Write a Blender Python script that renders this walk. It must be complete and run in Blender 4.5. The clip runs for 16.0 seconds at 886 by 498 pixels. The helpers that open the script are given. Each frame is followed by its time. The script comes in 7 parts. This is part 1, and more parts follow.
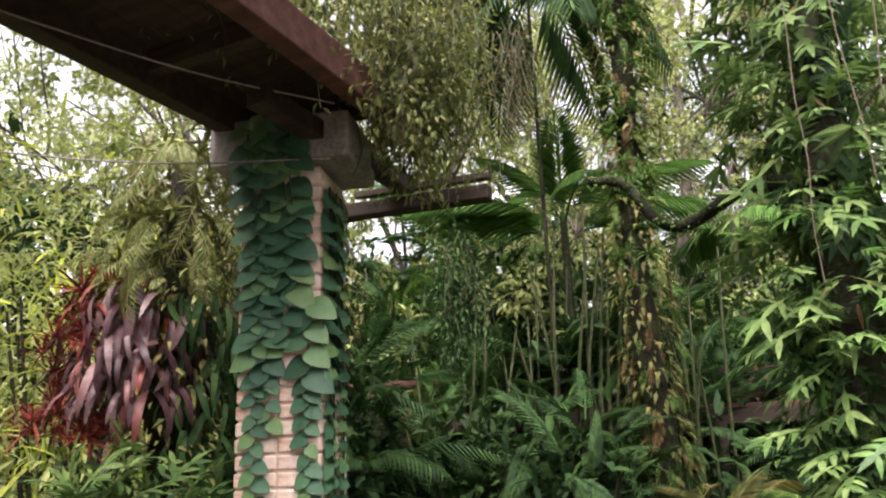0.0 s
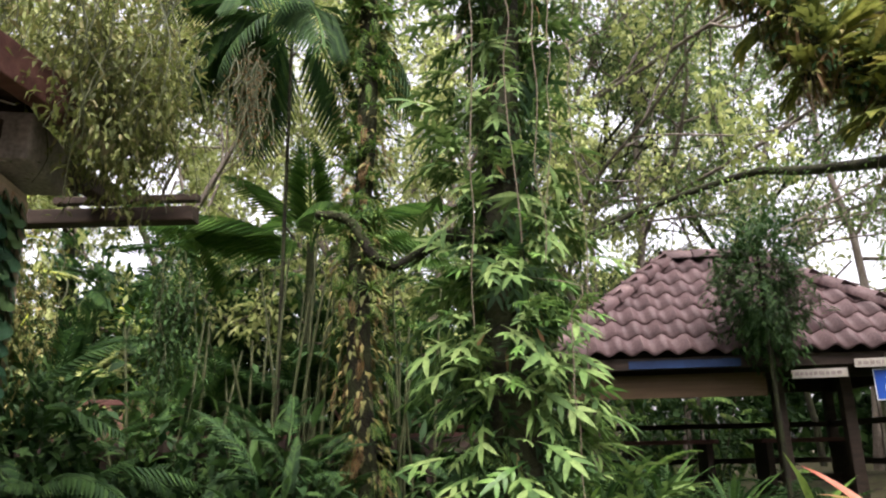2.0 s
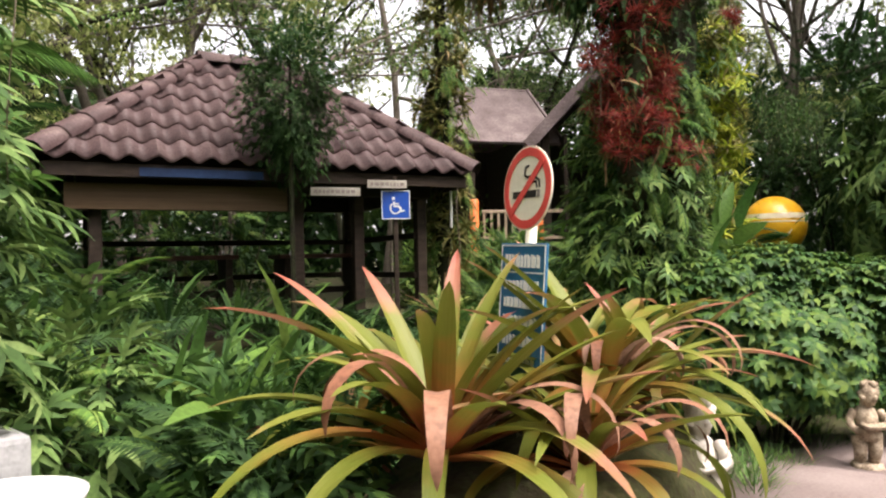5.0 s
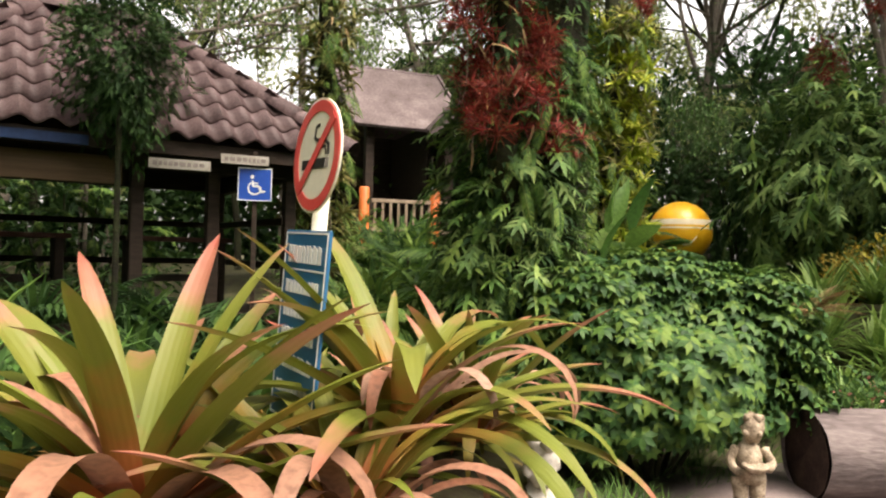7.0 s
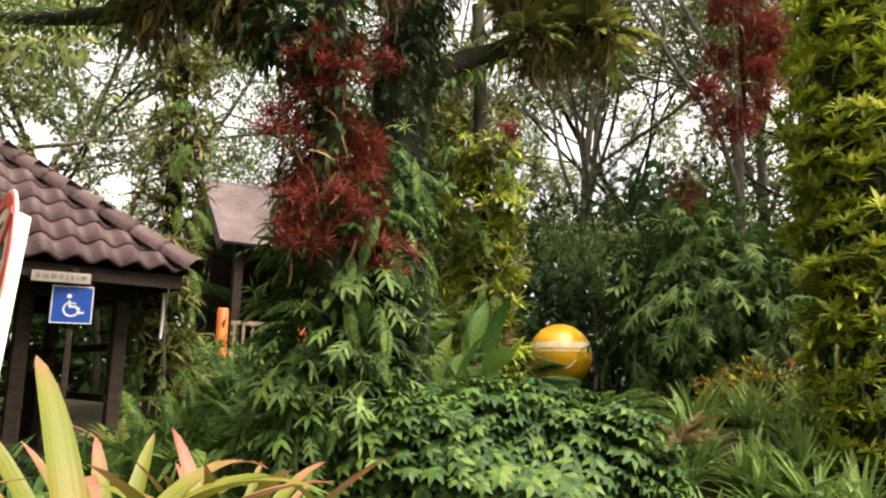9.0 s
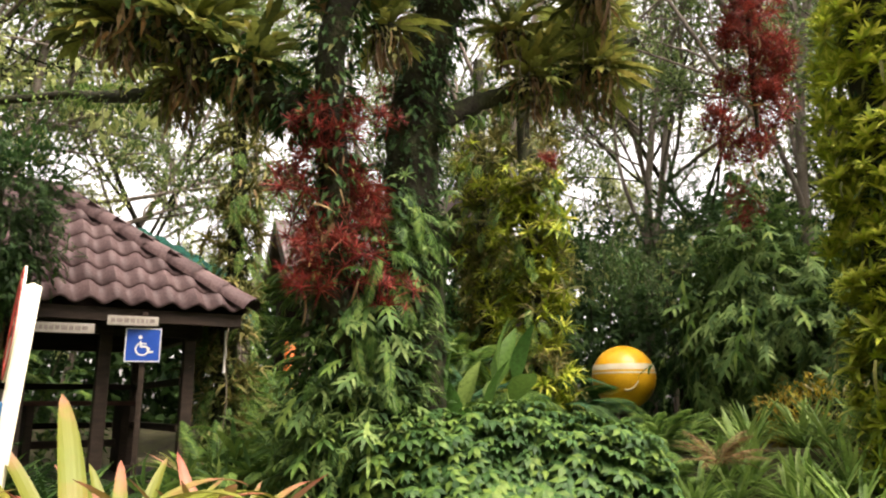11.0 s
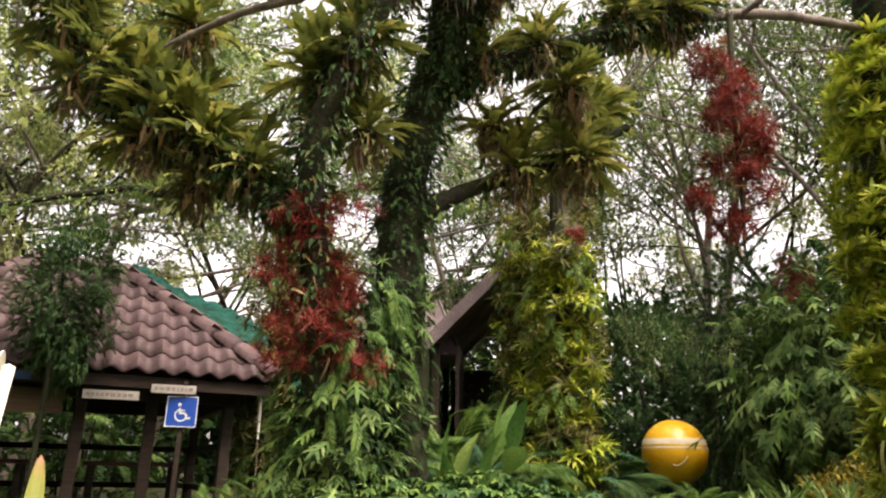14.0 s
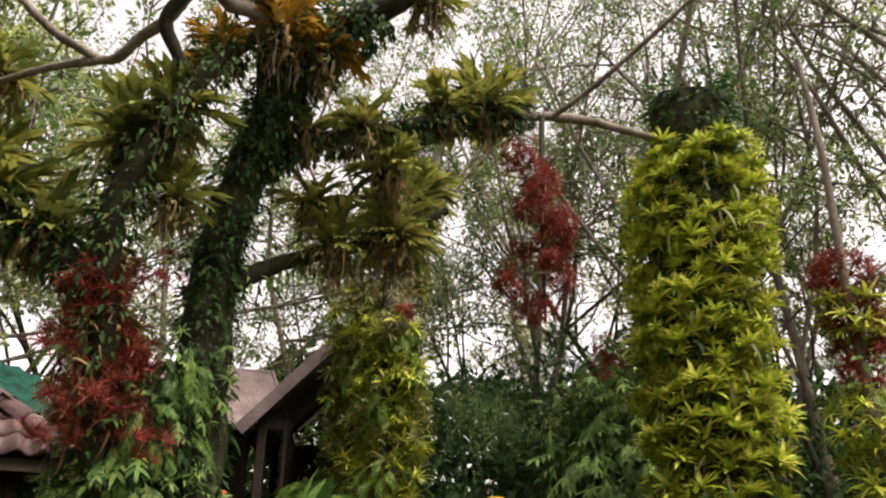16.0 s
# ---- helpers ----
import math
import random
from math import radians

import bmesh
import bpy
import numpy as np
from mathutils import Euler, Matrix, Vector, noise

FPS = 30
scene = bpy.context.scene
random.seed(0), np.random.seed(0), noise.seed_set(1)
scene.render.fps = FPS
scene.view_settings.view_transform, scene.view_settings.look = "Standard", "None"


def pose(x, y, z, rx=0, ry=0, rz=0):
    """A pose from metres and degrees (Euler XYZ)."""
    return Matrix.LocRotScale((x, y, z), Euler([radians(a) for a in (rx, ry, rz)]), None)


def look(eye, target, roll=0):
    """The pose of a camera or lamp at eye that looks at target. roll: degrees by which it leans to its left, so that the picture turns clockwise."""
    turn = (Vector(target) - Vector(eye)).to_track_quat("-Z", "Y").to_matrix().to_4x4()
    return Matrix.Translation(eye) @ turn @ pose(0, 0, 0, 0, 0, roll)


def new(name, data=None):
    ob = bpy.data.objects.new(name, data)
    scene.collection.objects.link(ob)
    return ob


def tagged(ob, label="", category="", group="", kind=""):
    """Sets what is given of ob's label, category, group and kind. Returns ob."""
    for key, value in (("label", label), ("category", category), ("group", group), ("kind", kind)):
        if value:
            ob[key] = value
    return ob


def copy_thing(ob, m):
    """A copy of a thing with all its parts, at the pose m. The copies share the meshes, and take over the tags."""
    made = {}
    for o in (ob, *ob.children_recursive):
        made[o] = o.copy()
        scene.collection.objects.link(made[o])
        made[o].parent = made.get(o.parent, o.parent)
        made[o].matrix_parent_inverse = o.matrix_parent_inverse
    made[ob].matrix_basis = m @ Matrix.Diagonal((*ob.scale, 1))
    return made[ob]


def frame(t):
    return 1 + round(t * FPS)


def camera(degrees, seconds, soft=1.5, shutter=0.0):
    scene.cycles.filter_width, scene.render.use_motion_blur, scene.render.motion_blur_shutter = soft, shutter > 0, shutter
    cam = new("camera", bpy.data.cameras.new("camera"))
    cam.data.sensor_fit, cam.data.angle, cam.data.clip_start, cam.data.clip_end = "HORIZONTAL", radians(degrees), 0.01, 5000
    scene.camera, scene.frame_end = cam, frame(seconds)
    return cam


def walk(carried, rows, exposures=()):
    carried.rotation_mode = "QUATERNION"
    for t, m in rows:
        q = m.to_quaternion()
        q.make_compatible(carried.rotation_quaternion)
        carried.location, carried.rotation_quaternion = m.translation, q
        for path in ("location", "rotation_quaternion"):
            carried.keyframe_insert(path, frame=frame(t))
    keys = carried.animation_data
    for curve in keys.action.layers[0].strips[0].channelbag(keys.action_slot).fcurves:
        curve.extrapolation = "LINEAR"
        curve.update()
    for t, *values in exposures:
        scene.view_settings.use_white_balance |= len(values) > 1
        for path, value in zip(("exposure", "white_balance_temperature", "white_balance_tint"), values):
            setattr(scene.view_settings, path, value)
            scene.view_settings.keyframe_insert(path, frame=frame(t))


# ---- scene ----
cam = camera(63.8, 16.0, soft=2.2)
METRES, EYE, TILT, LEAN, TURN = 5.2, 1.5, 14.25, 2.25, 0.0
ROWS = [
    (0.0, 0.0, 0.0, 0.0, 0.0, 0.0, -0.0),
    (0.5, 0.0189, -0.0134, 0.0055, -3.46, 1.85, 0.34),
    (1.0, 0.0348, -0.0363, 0.0073, -6.25, 2.25, -1.93),
    (1.5, 0.0597, -0.038, 0.0111, -11.45, 2.97, -1.88),
    (2.0, 0.0856, -0.0435, 0.0121, -16.72, 2.68, -5.24),
    (2.5, 0.1043, -0.045, 0.0082, -24.16, 0.64, -7.21),
    (3.0, 0.1185, -0.0438, 0.003, -29.18, -2.54, -9.46),
    (3.5, 0.1346, -0.0398, -0.0014, -37.72, -4.66, -10.99),
    (4.0, 0.1564, -0.0185, -0.008, -45.3, -4.45, -12.19),
    (6.5, 0.3599, 0.038, -0.0111, -53.32, -7.38, -12.41),
    (7.0, 0.4146, 0.0328, -0.0092, -56.41, -5.52, -14.59),
    (7.5, 0.4726, 0.0401, -0.0068, -59.66, -2.35, -12.8),
    (8.0, 0.5144, 0.041, -0.0023, -62.53, 0.97, -13.37),
    (8.5, 0.536, 0.0276, 0.0048, -62.88, 3.31, -15.67),
    (9.0, 0.5329, 0.005, 0.0101, -64.33, 6.36, -14.63),
    (9.5, 0.52, -0.0237, 0.0153, -64.09, 6.1, -16.31),
    (10.0, 0.5196, -0.0527, 0.0258, -61.27, 6.34, -13.75),
    (12.5, 0.5291, -0.2128, 0.0665, -52.11, 7.38, -14.6),
    (13.0, 0.5365, -0.2437, 0.0738, -51.86, 9.5, -13.41),
    (13.5, 0.54, -0.2698, 0.0809, -48.28, 7.01, -15.7),
    (14.0, 0.5467, -0.2894, 0.0872, -48.45, 9.9, -13.43),
    (14.5, 0.5496, -0.3163, 0.0948, -47.27, 14.08, -13.84),
    (15.0, 0.5497, -0.3369, 0.0998, -48.9, 16.84, -11.53),
    (15.5, 0.5532, -0.3462, 0.1027, -52.21, 17.42, -11.99),
    (16.0, 0.5698, -0.3541, 0.1062, -60.44, 18.4, -13.46),
]
walk(cam, [(t, pose(0, 0, EYE, TILT, LEAN, TURN) @ pose(METRES * x, METRES * y, METRES * z, 90 + pitch, roll, yaw)) for t, x, y, z, yaw, pitch, roll in ROWS],
     [(0.0, 2.24, 6600, 21), (3.0, 2.1, 6600, 19), (7.0, 2.04, 7400, 14), (9.5, 2.18, 7500, 16), (12.5, 2.25, 7500, 19), (14.0, 2.09, 7500, 20), (16.0, 1.77, 7500, 20)])

# ---- light ----
SUN_EL, SUN_AZ = radians(62), radians(186)
world = bpy.data.worlds.new("sky")
scene.world = world
world.use_nodes = True
wn, wl = world.node_tree.nodes, world.node_tree.links
sky = wn.new("ShaderNodeTexSky")
sky.sky_type, sky.sun_disc = "NISHITA", False
sky.sun_elevation, sky.sun_rotation = SUN_EL, SUN_AZ
sky.air_density, sky.dust_density, sky.ozone_density = 1.0, 4.0, 1.0
pale = wn.new("ShaderNodeHueSaturation")
pale.inputs["Saturation"].default_value = 0.22
wl.new(sky.outputs[0], pale.inputs["Color"])
wl.new(pale.outputs[0], wn["Background"].inputs["Color"])
wn["Background"].inputs["Strength"].default_value = 0.125
sun_data = bpy.data.lights.new("sun", "SUN")
sun_data.energy, sun_data.angle, sun_data.color = 1.75, radians(50), (1.0, 0.96, 0.9)
sun = new("sun", sun_data)
sun_way = Vector((math.sin(SUN_AZ) * math.cos(SUN_EL), math.cos(SUN_AZ) * math.cos(SUN_EL), math.sin(SUN_EL)))
sun.matrix_world = look(sun_way * 40, (0, 0, 0))

# ---- materials ----
RND = np.random.RandomState(7)


def base_material(name):
    m = bpy.data.materials.new(name)
    m.use_nodes = True
    n, l = m.node_tree.nodes, m.node_tree.links
    return m, n, l, n["Principled BSDF"]


def ramp_node(n, colours, stops=None):
    r = n.new("ShaderNodeValToRGB")
    e = r.color_ramp.elements
    while len(e) < len(colours):
        e.new(0.5)
    for i, c in enumerate(colours):
        e[i].position = stops[i] if stops else i / (len(colours) - 1)
        e[i].color = (*c, 1)
    return r


def leaf_material(name, colours, rough=0.45, through_light=0.3, blotch=0.5, per_object=False):
    """Leaves: a colour for each leaf, mottled, with some light coming through."""
    m, n, l, p = base_material(name)
    if per_object:
        which = n.new("ShaderNodeObjectInfo").outputs["Random"]
    else:
        which = n.new("ShaderNodeNewGeometry").outputs["Random Per Island"]
    r = ramp_node(n, colours)
    co = n.new("ShaderNodeTexCoord")
    big, fine = n.new("ShaderNodeTexNoise"), n.new("ShaderNodeTexNoise")
    big.inputs["Scale"].default_value, fine.inputs["Scale"].default_value = 2.3, 38.0
    l.new(co.outputs["Object"], big.inputs["Vector"]), l.new(co.outputs["Object"], fine.inputs["Vector"])
    add = n.new("ShaderNodeMath")
    add.operation = "MULTIPLY_ADD"
    add.inputs[1].default_value, add.inputs[2].default_value = blotch, -blotch / 2
    l.new(big.outputs["Fac"], add.inputs[0])
    tot = n.new("ShaderNodeMath")
    l.new(which, tot.inputs[0]), l.new(add.outputs[0], tot.inputs[1])
    l.new(tot.outputs[0], r.inputs[0])
    mott = ramp_node(n, [(0.62, 0.62, 0.62), (1, 1, 1), (1.2, 1.2, 1.2)], [0.3, 0.55, 0.8])
    l.new(fine.outputs["Fac"], mott.inputs[0])
    mul = n.new("ShaderNodeMix")
    mul.data_type, mul.blend_type = "RGBA", "MULTIPLY"
    mul.inputs[0].default_value = 0.8
    l.new(r.outputs[0], mul.inputs[6]), l.new(mott.outputs[0], mul.inputs[7])
    l.new(mul.outputs[2], p.inputs["Base Color"])
    p.inputs["Roughness"].default_value = rough
    p.inputs["Specular IOR Level"].default_value = 0.22
    bump = n.new("ShaderNodeBump")
    bump.inputs["Strength"].default_value, bump.inputs["Distance"].default_value = 0.3, 0.004
    l.new(fine.outputs["Fac"], bump.inputs["Height"]), l.new(bump.outputs[0], p.inputs["Normal"])
    tr = n.new("ShaderNodeBsdfTranslucent")
    l.new(mul.outputs[2], tr.inputs["Color"])
    mix = n.new("ShaderNodeMixShader")
    mix.inputs[0].default_value = through_light
    l.new(p.outputs[0], mix.inputs[1]), l.new(tr.outputs[0], mix.inputs[2])
    l.new(mix.outputs[0], n["Material Output"].inputs["Surface"])
    return m


def solid(name, colours, scale=6.0, fine=60.0, rough=0.7, bump=0.5, depth=0.01, metal=0.0, stretch=(1, 1, 1), stops=None, spread=0.0):
    """Plain matter: two scales of noise, relief and a ramp of colours."""
    m, n, l, p = base_material(name)
    co, mp = n.new("ShaderNodeTexCoord"), n.new("ShaderNodeMapping")
    mp.inputs["Scale"].default_value = stretch
    l.new(co.outputs["Object"], mp.inputs["Vector"])
    a, b = n.new("ShaderNodeTexNoise"), n.new("ShaderNodeTexNoise")
    a.inputs["Scale"].default_value, b.inputs["Scale"].default_value = scale, fine
    a.inputs["Detail"].default_value = b.inputs["Detail"].default_value = 5
    l.new(mp.outputs[0], a.inputs["Vector"]), l.new(mp.outputs[0], b.inputs["Vector"])
    mixv = n.new("ShaderNodeMath")
    mixv.operation = "MULTIPLY_ADD"
    mixv.inputs[1].default_value = 0.4
    l.new(b.outputs["Fac"], mixv.inputs[0])
    sc = n.new("ShaderNodeMath")
    sc.operation = "MULTIPLY"
    sc.inputs[1].default_value = 0.6
    l.new(a.outputs["Fac"], sc.inputs[0]), l.new(sc.outputs[0], mixv.inputs[2])
    val = mixv.outputs[0]
    if spread:
        info = n.new("ShaderNodeObjectInfo")
        sh = n.new("ShaderNodeMath")
        sh.operation = "MULTIPLY_ADD"
        sh.inputs[1].default_value, sh.inputs[2].default_value = spread, -spread / 2
        l.new(info.outputs["Random"], sh.inputs[0])
        ad = n.new("ShaderNodeMath")
        l.new(sh.outputs[0], ad.inputs[0]), l.new(val, ad.inputs[1])
        val = ad.outputs[0]
    k = len(colours)
    r = ramp_node(n, colours, stops or [0.32 + 0.36 * i / max(1, k - 1) for i in range(k)])
    l.new(val, r.inputs[0]), l.new(r.outputs[0], p.inputs["Base Color"])
    p.inputs["Roughness"].default_value, p.inputs["Metallic"].default_value = rough, metal
    p.inputs["Specular IOR Level"].default_value = 0.5 if rough < 0.55 else 0.25
    bp = n.new("ShaderNodeBump")
    bp.inputs["Strength"].default_value, bp.inputs["Distance"].default_value = bump, depth
    l.new(mixv.outputs[0], bp.inputs["Height"]), l.new(bp.outputs[0], p.inputs["Normal"])
    return m


M_FERN = leaf_material("fern_green", [(0.035, 0.085, 0.02), (0.075, 0.16, 0.035), (0.13, 0.23, 0.045), (0.2, 0.29, 0.07)], 0.55)
M_LOBED = leaf_material("lobed_fern", [(0.036, 0.078, 0.022), (0.074, 0.142, 0.036), (0.115, 0.19, 0.052), (0.16, 0.232, 0.075)], 0.7, 0.25)
# Very dark green; also used where bushes and filler leaves stand for shade.
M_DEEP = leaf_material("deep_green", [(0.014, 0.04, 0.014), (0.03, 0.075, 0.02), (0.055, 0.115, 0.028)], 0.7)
M_MID = leaf_material("mid_green", [(0.02, 0.055, 0.016), (0.045, 0.105, 0.026), (0.08, 0.155, 0.034)], 0.65)
M_BRIGHT = leaf_material("bright_green", [(0.045, 0.115, 0.025), (0.085, 0.19, 0.04), (0.15, 0.28, 0.065)], 0.35)
M_BLUISH = leaf_material("bluish_green", [(0.02, 0.075, 0.035), (0.035, 0.12, 0.055), (0.07, 0.17, 0.075)], 0.4)
M_YELLOW = leaf_material("yellow_green", [(0.14, 0.2, 0.02), (0.28, 0.37, 0.035), (0.42, 0.48, 0.055), (0.5, 0.5, 0.1)], 0.5)
M_VINE = leaf_material("vine_leaves", [(0.06, 0.08, 0.02), (0.11, 0.14, 0.035), (0.18, 0.21, 0.06), (0.22, 0.2, 0.09)], 0.55)
M_OLIVE = leaf_material("olive_leaves", [(0.05, 0.06, 0.018), (0.1, 0.11, 0.03), (0.17, 0.17, 0.05), (0.24, 0.2, 0.07)], 0.55)
M_DRY = leaf_material("dry_leaves", [(0.08, 0.045, 0.02), (0.16, 0.1, 0.045), (0.28, 0.2, 0.1), (0.2, 0.11, 0.035)], 0.75, 0.15)
M_RED = leaf_material("red_leaves", [(0.055, 0.01, 0.009), (0.14, 0.02, 0.016), (0.25, 0.034, 0.026), (0.19, 0.055, 0.03)], 0.5)
M_PURPLE = leaf_material("purple_strap_leaves", [(0.04, 0.017, 0.022), (0.09, 0.045, 0.05), (0.2, 0.135, 0.135), (0.17, 0.025, 0.015)], 0.4, 0.15)
M_CANOPY = leaf_material("canopy_leaves", [(0.05, 0.09, 0.03), (0.11, 0.17, 0.055), (0.2, 0.27, 0.1)], 0.5, 0.5)
# Leaf colours lifted well above foliage to stand for sunlit haze.
M_HAZEFAR = leaf_material("haze_paled_leaves", [(0.2, 0.26, 0.08), (0.35, 0.41, 0.14), (0.48, 0.52, 0.22)], 0.5, 0.45)
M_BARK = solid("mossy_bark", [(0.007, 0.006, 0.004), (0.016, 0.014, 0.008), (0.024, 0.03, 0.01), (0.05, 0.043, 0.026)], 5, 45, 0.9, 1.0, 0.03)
M_GREYBARK = solid("grey_bark", [(0.06, 0.05, 0.04), (0.12, 0.1, 0.08), (0.22, 0.195, 0.165)], 7, 60, 0.85, 0.7, 0.015, stretch=(1, 1, 0.3))
# Cane colour halved to put the undergrowth's gloom into it.
M_CANE = solid("green_cane", [(0.02, 0.028, 0.012), (0.05, 0.06, 0.024), (0.1, 0.1, 0.05)], 8, 50, 0.6, 0.4, stretch=(1, 1, 3))
M_ROOT = solid("aerial_root", [(0.08, 0.065, 0.045), (0.18, 0.15, 0.11)], 12, 70, 0.85, 0.3)
M_SOIL = solid("leafy_soil", [(0.018, 0.015, 0.009), (0.04, 0.033, 0.018), (0.05, 0.055, 0.02), (0.1, 0.075, 0.04)], 3, 30, 0.95, 1.0, 0.03)
M_PATH = solid("pinkish_concrete_path", [(0.1084, 0.0818, 0.0764), (0.1721, 0.1352, 0.1273), (0.2167, 0.1793, 0.1686)], 2.5, 55, 0.85, 0.5, 0.006)
M_BRICK = solid("whitewashed_brick", [(0.45, 0.16, 0.08), (0.56, 0.37, 0.27), (0.62, 0.48, 0.39), (0.66, 0.55, 0.47)], 9, 70, 0.85, 0.7, 0.008, stops=[0.3, 0.38, 0.5, 0.65], spread=0.14)
M_MORTAR = solid("pale_mortar", [(0.42, 0.32, 0.25), (0.56, 0.45, 0.37)], 9, 70, 0.9, 0.6, 0.006)
M_CONC = solid("weathered_concrete", [(0.1, 0.09, 0.08), (0.22, 0.2, 0.18), (0.36, 0.33, 0.3)], 5, 50, 0.9, 0.7, 0.01)
M_WHITECONC = solid("white_cement", [(0.15, 0.15, 0.152), (0.24, 0.24, 0.243), (0.32, 0.32, 0.322)], 7, 70, 0.8, 0.6, 0.006)
M_DARKWOOD = solid("dark_brown_timber", [(0.012, 0.008, 0.006), (0.03, 0.02, 0.014), (0.055, 0.037, 0.026)], 4, 50, 0.7, 0.5, 0.006, stretch=(1, 6, 6))
M_REDWOOD = solid("red_brown_painted_timber", [(0.045, 0.02, 0.016), (0.085, 0.036, 0.029), (0.14, 0.068, 0.056)], 4, 50, 0.65, 0.5, 0.006, stretch=(1, 5, 5))
M_TILE = solid("brown_concrete_roof_tile", [(0.026, 0.015, 0.015), (0.056, 0.033, 0.034), (0.086, 0.054, 0.054), (0.14, 0.1, 0.094)], 3.2, 45, 0.6, 0.5, 0.006, spread=0.12)
M_OLDROOF = solid("mossy_old_roof_sheet", [(0.06, 0.046, 0.045), (0.13, 0.1, 0.1), (0.22, 0.18, 0.18)], 2, 30, 0.85, 0.6, 0.01)


# ---- geometry helpers ----
def quad_mesh(name, v, f, material, smooth=True):
    """A mesh from arrays of vertices and four-cornered faces."""
    me = bpy.data.meshes.new(name)
    v, f = np.asarray(v, np.float32), np.asarray(f, np.int32)
    me.vertices.add(len(v)), me.loops.add(f.size), me.polygons.add(len(f))
    me.vertices.foreach_set("co", v.ravel())
    me.loops.foreach_set("vertex_index", f.ravel())
    me.polygons.foreach_set("loop_start", np.arange(0, f.size, 4, dtype=np.int32))
    me.update(calc_edges=True)
    if smooth:
        me.polygons.foreach_set("use_smooth", np.ones(len(f), bool))
    if material:
        me.materials.append(material)
    return me


def thing(name, at, label, category, group="", kind="", turn=0.0):
    """The empty at the base of a thing that parents its parts."""
    ob = new(name)
    ob.empty_display_size = 0.1
    ob.matrix_basis = pose(*at, 0, 0, turn)
    return tagged(ob, label, category, group, kind)


def qpart(name, vf, material, parent=None, label="", smooth=True, kind=""):
    """Links arrays (v, f), in the parent's own space, as one mesh object under it."""
    ob = new(name, quad_mesh(name, vf[0], vf[1], material, smooth))
    ob.parent = parent
    return tagged(ob, label, kind=kind)


def part(name, bm, material, parent=None, label="", smooth=False, kind=""):
    me = bpy.data.meshes.new(name)
    bmesh.ops.recalc_face_normals(bm, faces=bm.faces)
    bm.to_mesh(me)
    bm.free()
    if smooth:
        me.polygons.foreach_set("use_smooth", np.ones(len(me.polygons), bool))
    me.materials.append(material)
    ob = new(name, me)
    ob.parent = parent
    return tagged(ob, label, kind=kind)


def box(size, centre=(0, 0, 0), bevel=0.01, turn=None, segments=2, bm=None):
    """A block with softened edges."""
    bm = bm or bmesh.new()
    m = Matrix.Translation(centre) @ (turn or Matrix()) @ Matrix.Diagonal((*size, 1))
    made = bmesh.ops.create_cube(bm, size=1, matrix=m)
    if bevel:
        edges = {e for vert in made["verts"] for e in vert.link_edges}
        bmesh.ops.bevel(bm, geom=list(edges), offset=bevel, segments=segments, affect="EDGES", profile=0.6)
    return bm


def merge(*pairs):
    vs, fs, k = [], [], 0
    for v, f in pairs:
        vs.append(np.asarray(v, float)), fs.append(np.asarray(f, int) + k)
        k += len(v)
    return np.concatenate(vs), np.concatenate(fs)


def glide(points, per=6):
    """A smooth line through the points."""
    p = np.asarray(points, float)
    p = np.vstack([2 * p[0] - p[1], p, 2 * p[-1] - p[-2]])
    out = []
    for i in range(1, len(p) - 2):
        for t in np.arange(per) / per:
            a, b, c, d = p[i - 1 : i + 3]
            out.append(0.5 * (2 * b + (c - a) * t + (2 * a - 5 * b + 4 * c - d) * t * t + (3 * b - a - 3 * c + d) * t**3))
    out.append(p[-2])
    return np.array(out)


def tube(points, r0, r1, sides=8, per=5, rough=0.0, rnd=RND, smooth_line=True):
    """A tapering round limb along a line."""
    line = glide(points, per) if smooth_line else np.asarray(points, float)
    n = len(line)
    way = np.gradient(line, axis=0)
    way /= np.linalg.norm(way, axis=1)[:, None] + 1e-9
    ref = np.array([0.13, 0.31, 0.94]) if abs(way[0][2]) < 0.8 else np.array([0.94, 0.31, 0.13])
    a = np.cross(way, ref)
    a /= np.linalg.norm(a, axis=1)[:, None] + 1e-9
    b = np.cross(way, a)
    ang = np.arange(sides) / sides * 2 * np.pi
    rad = np.linspace(r0, r1, n)[:, None] * (1 + rough * rnd.uniform(-1, 1, (n, sides)))
    v = line[:, None] + rad[..., None] * (np.cos(ang)[None, :, None] * a[:, None] + np.sin(ang)[None, :, None] * b[:, None])
    i, j = np.meshgrid(np.arange(n - 1), np.arange(sides), indexing="ij")
    k = (j + 1) % sides
    f = np.stack([i * sides + j, i * sides + k, (i + 1) * sides + k, (i + 1) * sides + j], -1).reshape(-1, 4)
    return v.reshape(-1, 3), f


def lathe(profile, n=28):
    """A turned shape from (radius, height) pairs."""
    p = np.asarray(profile, float)
    ang = np.arange(n) / n * 2 * np.pi
    v = np.stack([p[:, 0, None] * np.cos(ang), p[:, 0, None] * np.sin(ang), np.repeat(p[:, 1, None], n, 1)], -1).reshape(-1, 3)
    i, j = np.meshgrid(np.arange(len(p) - 1), np.arange(n), indexing="ij")
    k = (j + 1) % n
    return v, np.stack([i * n + j, i * n + k, (i + 1) * n + k, (i + 1) * n + j], -1).reshape(-1, 4)


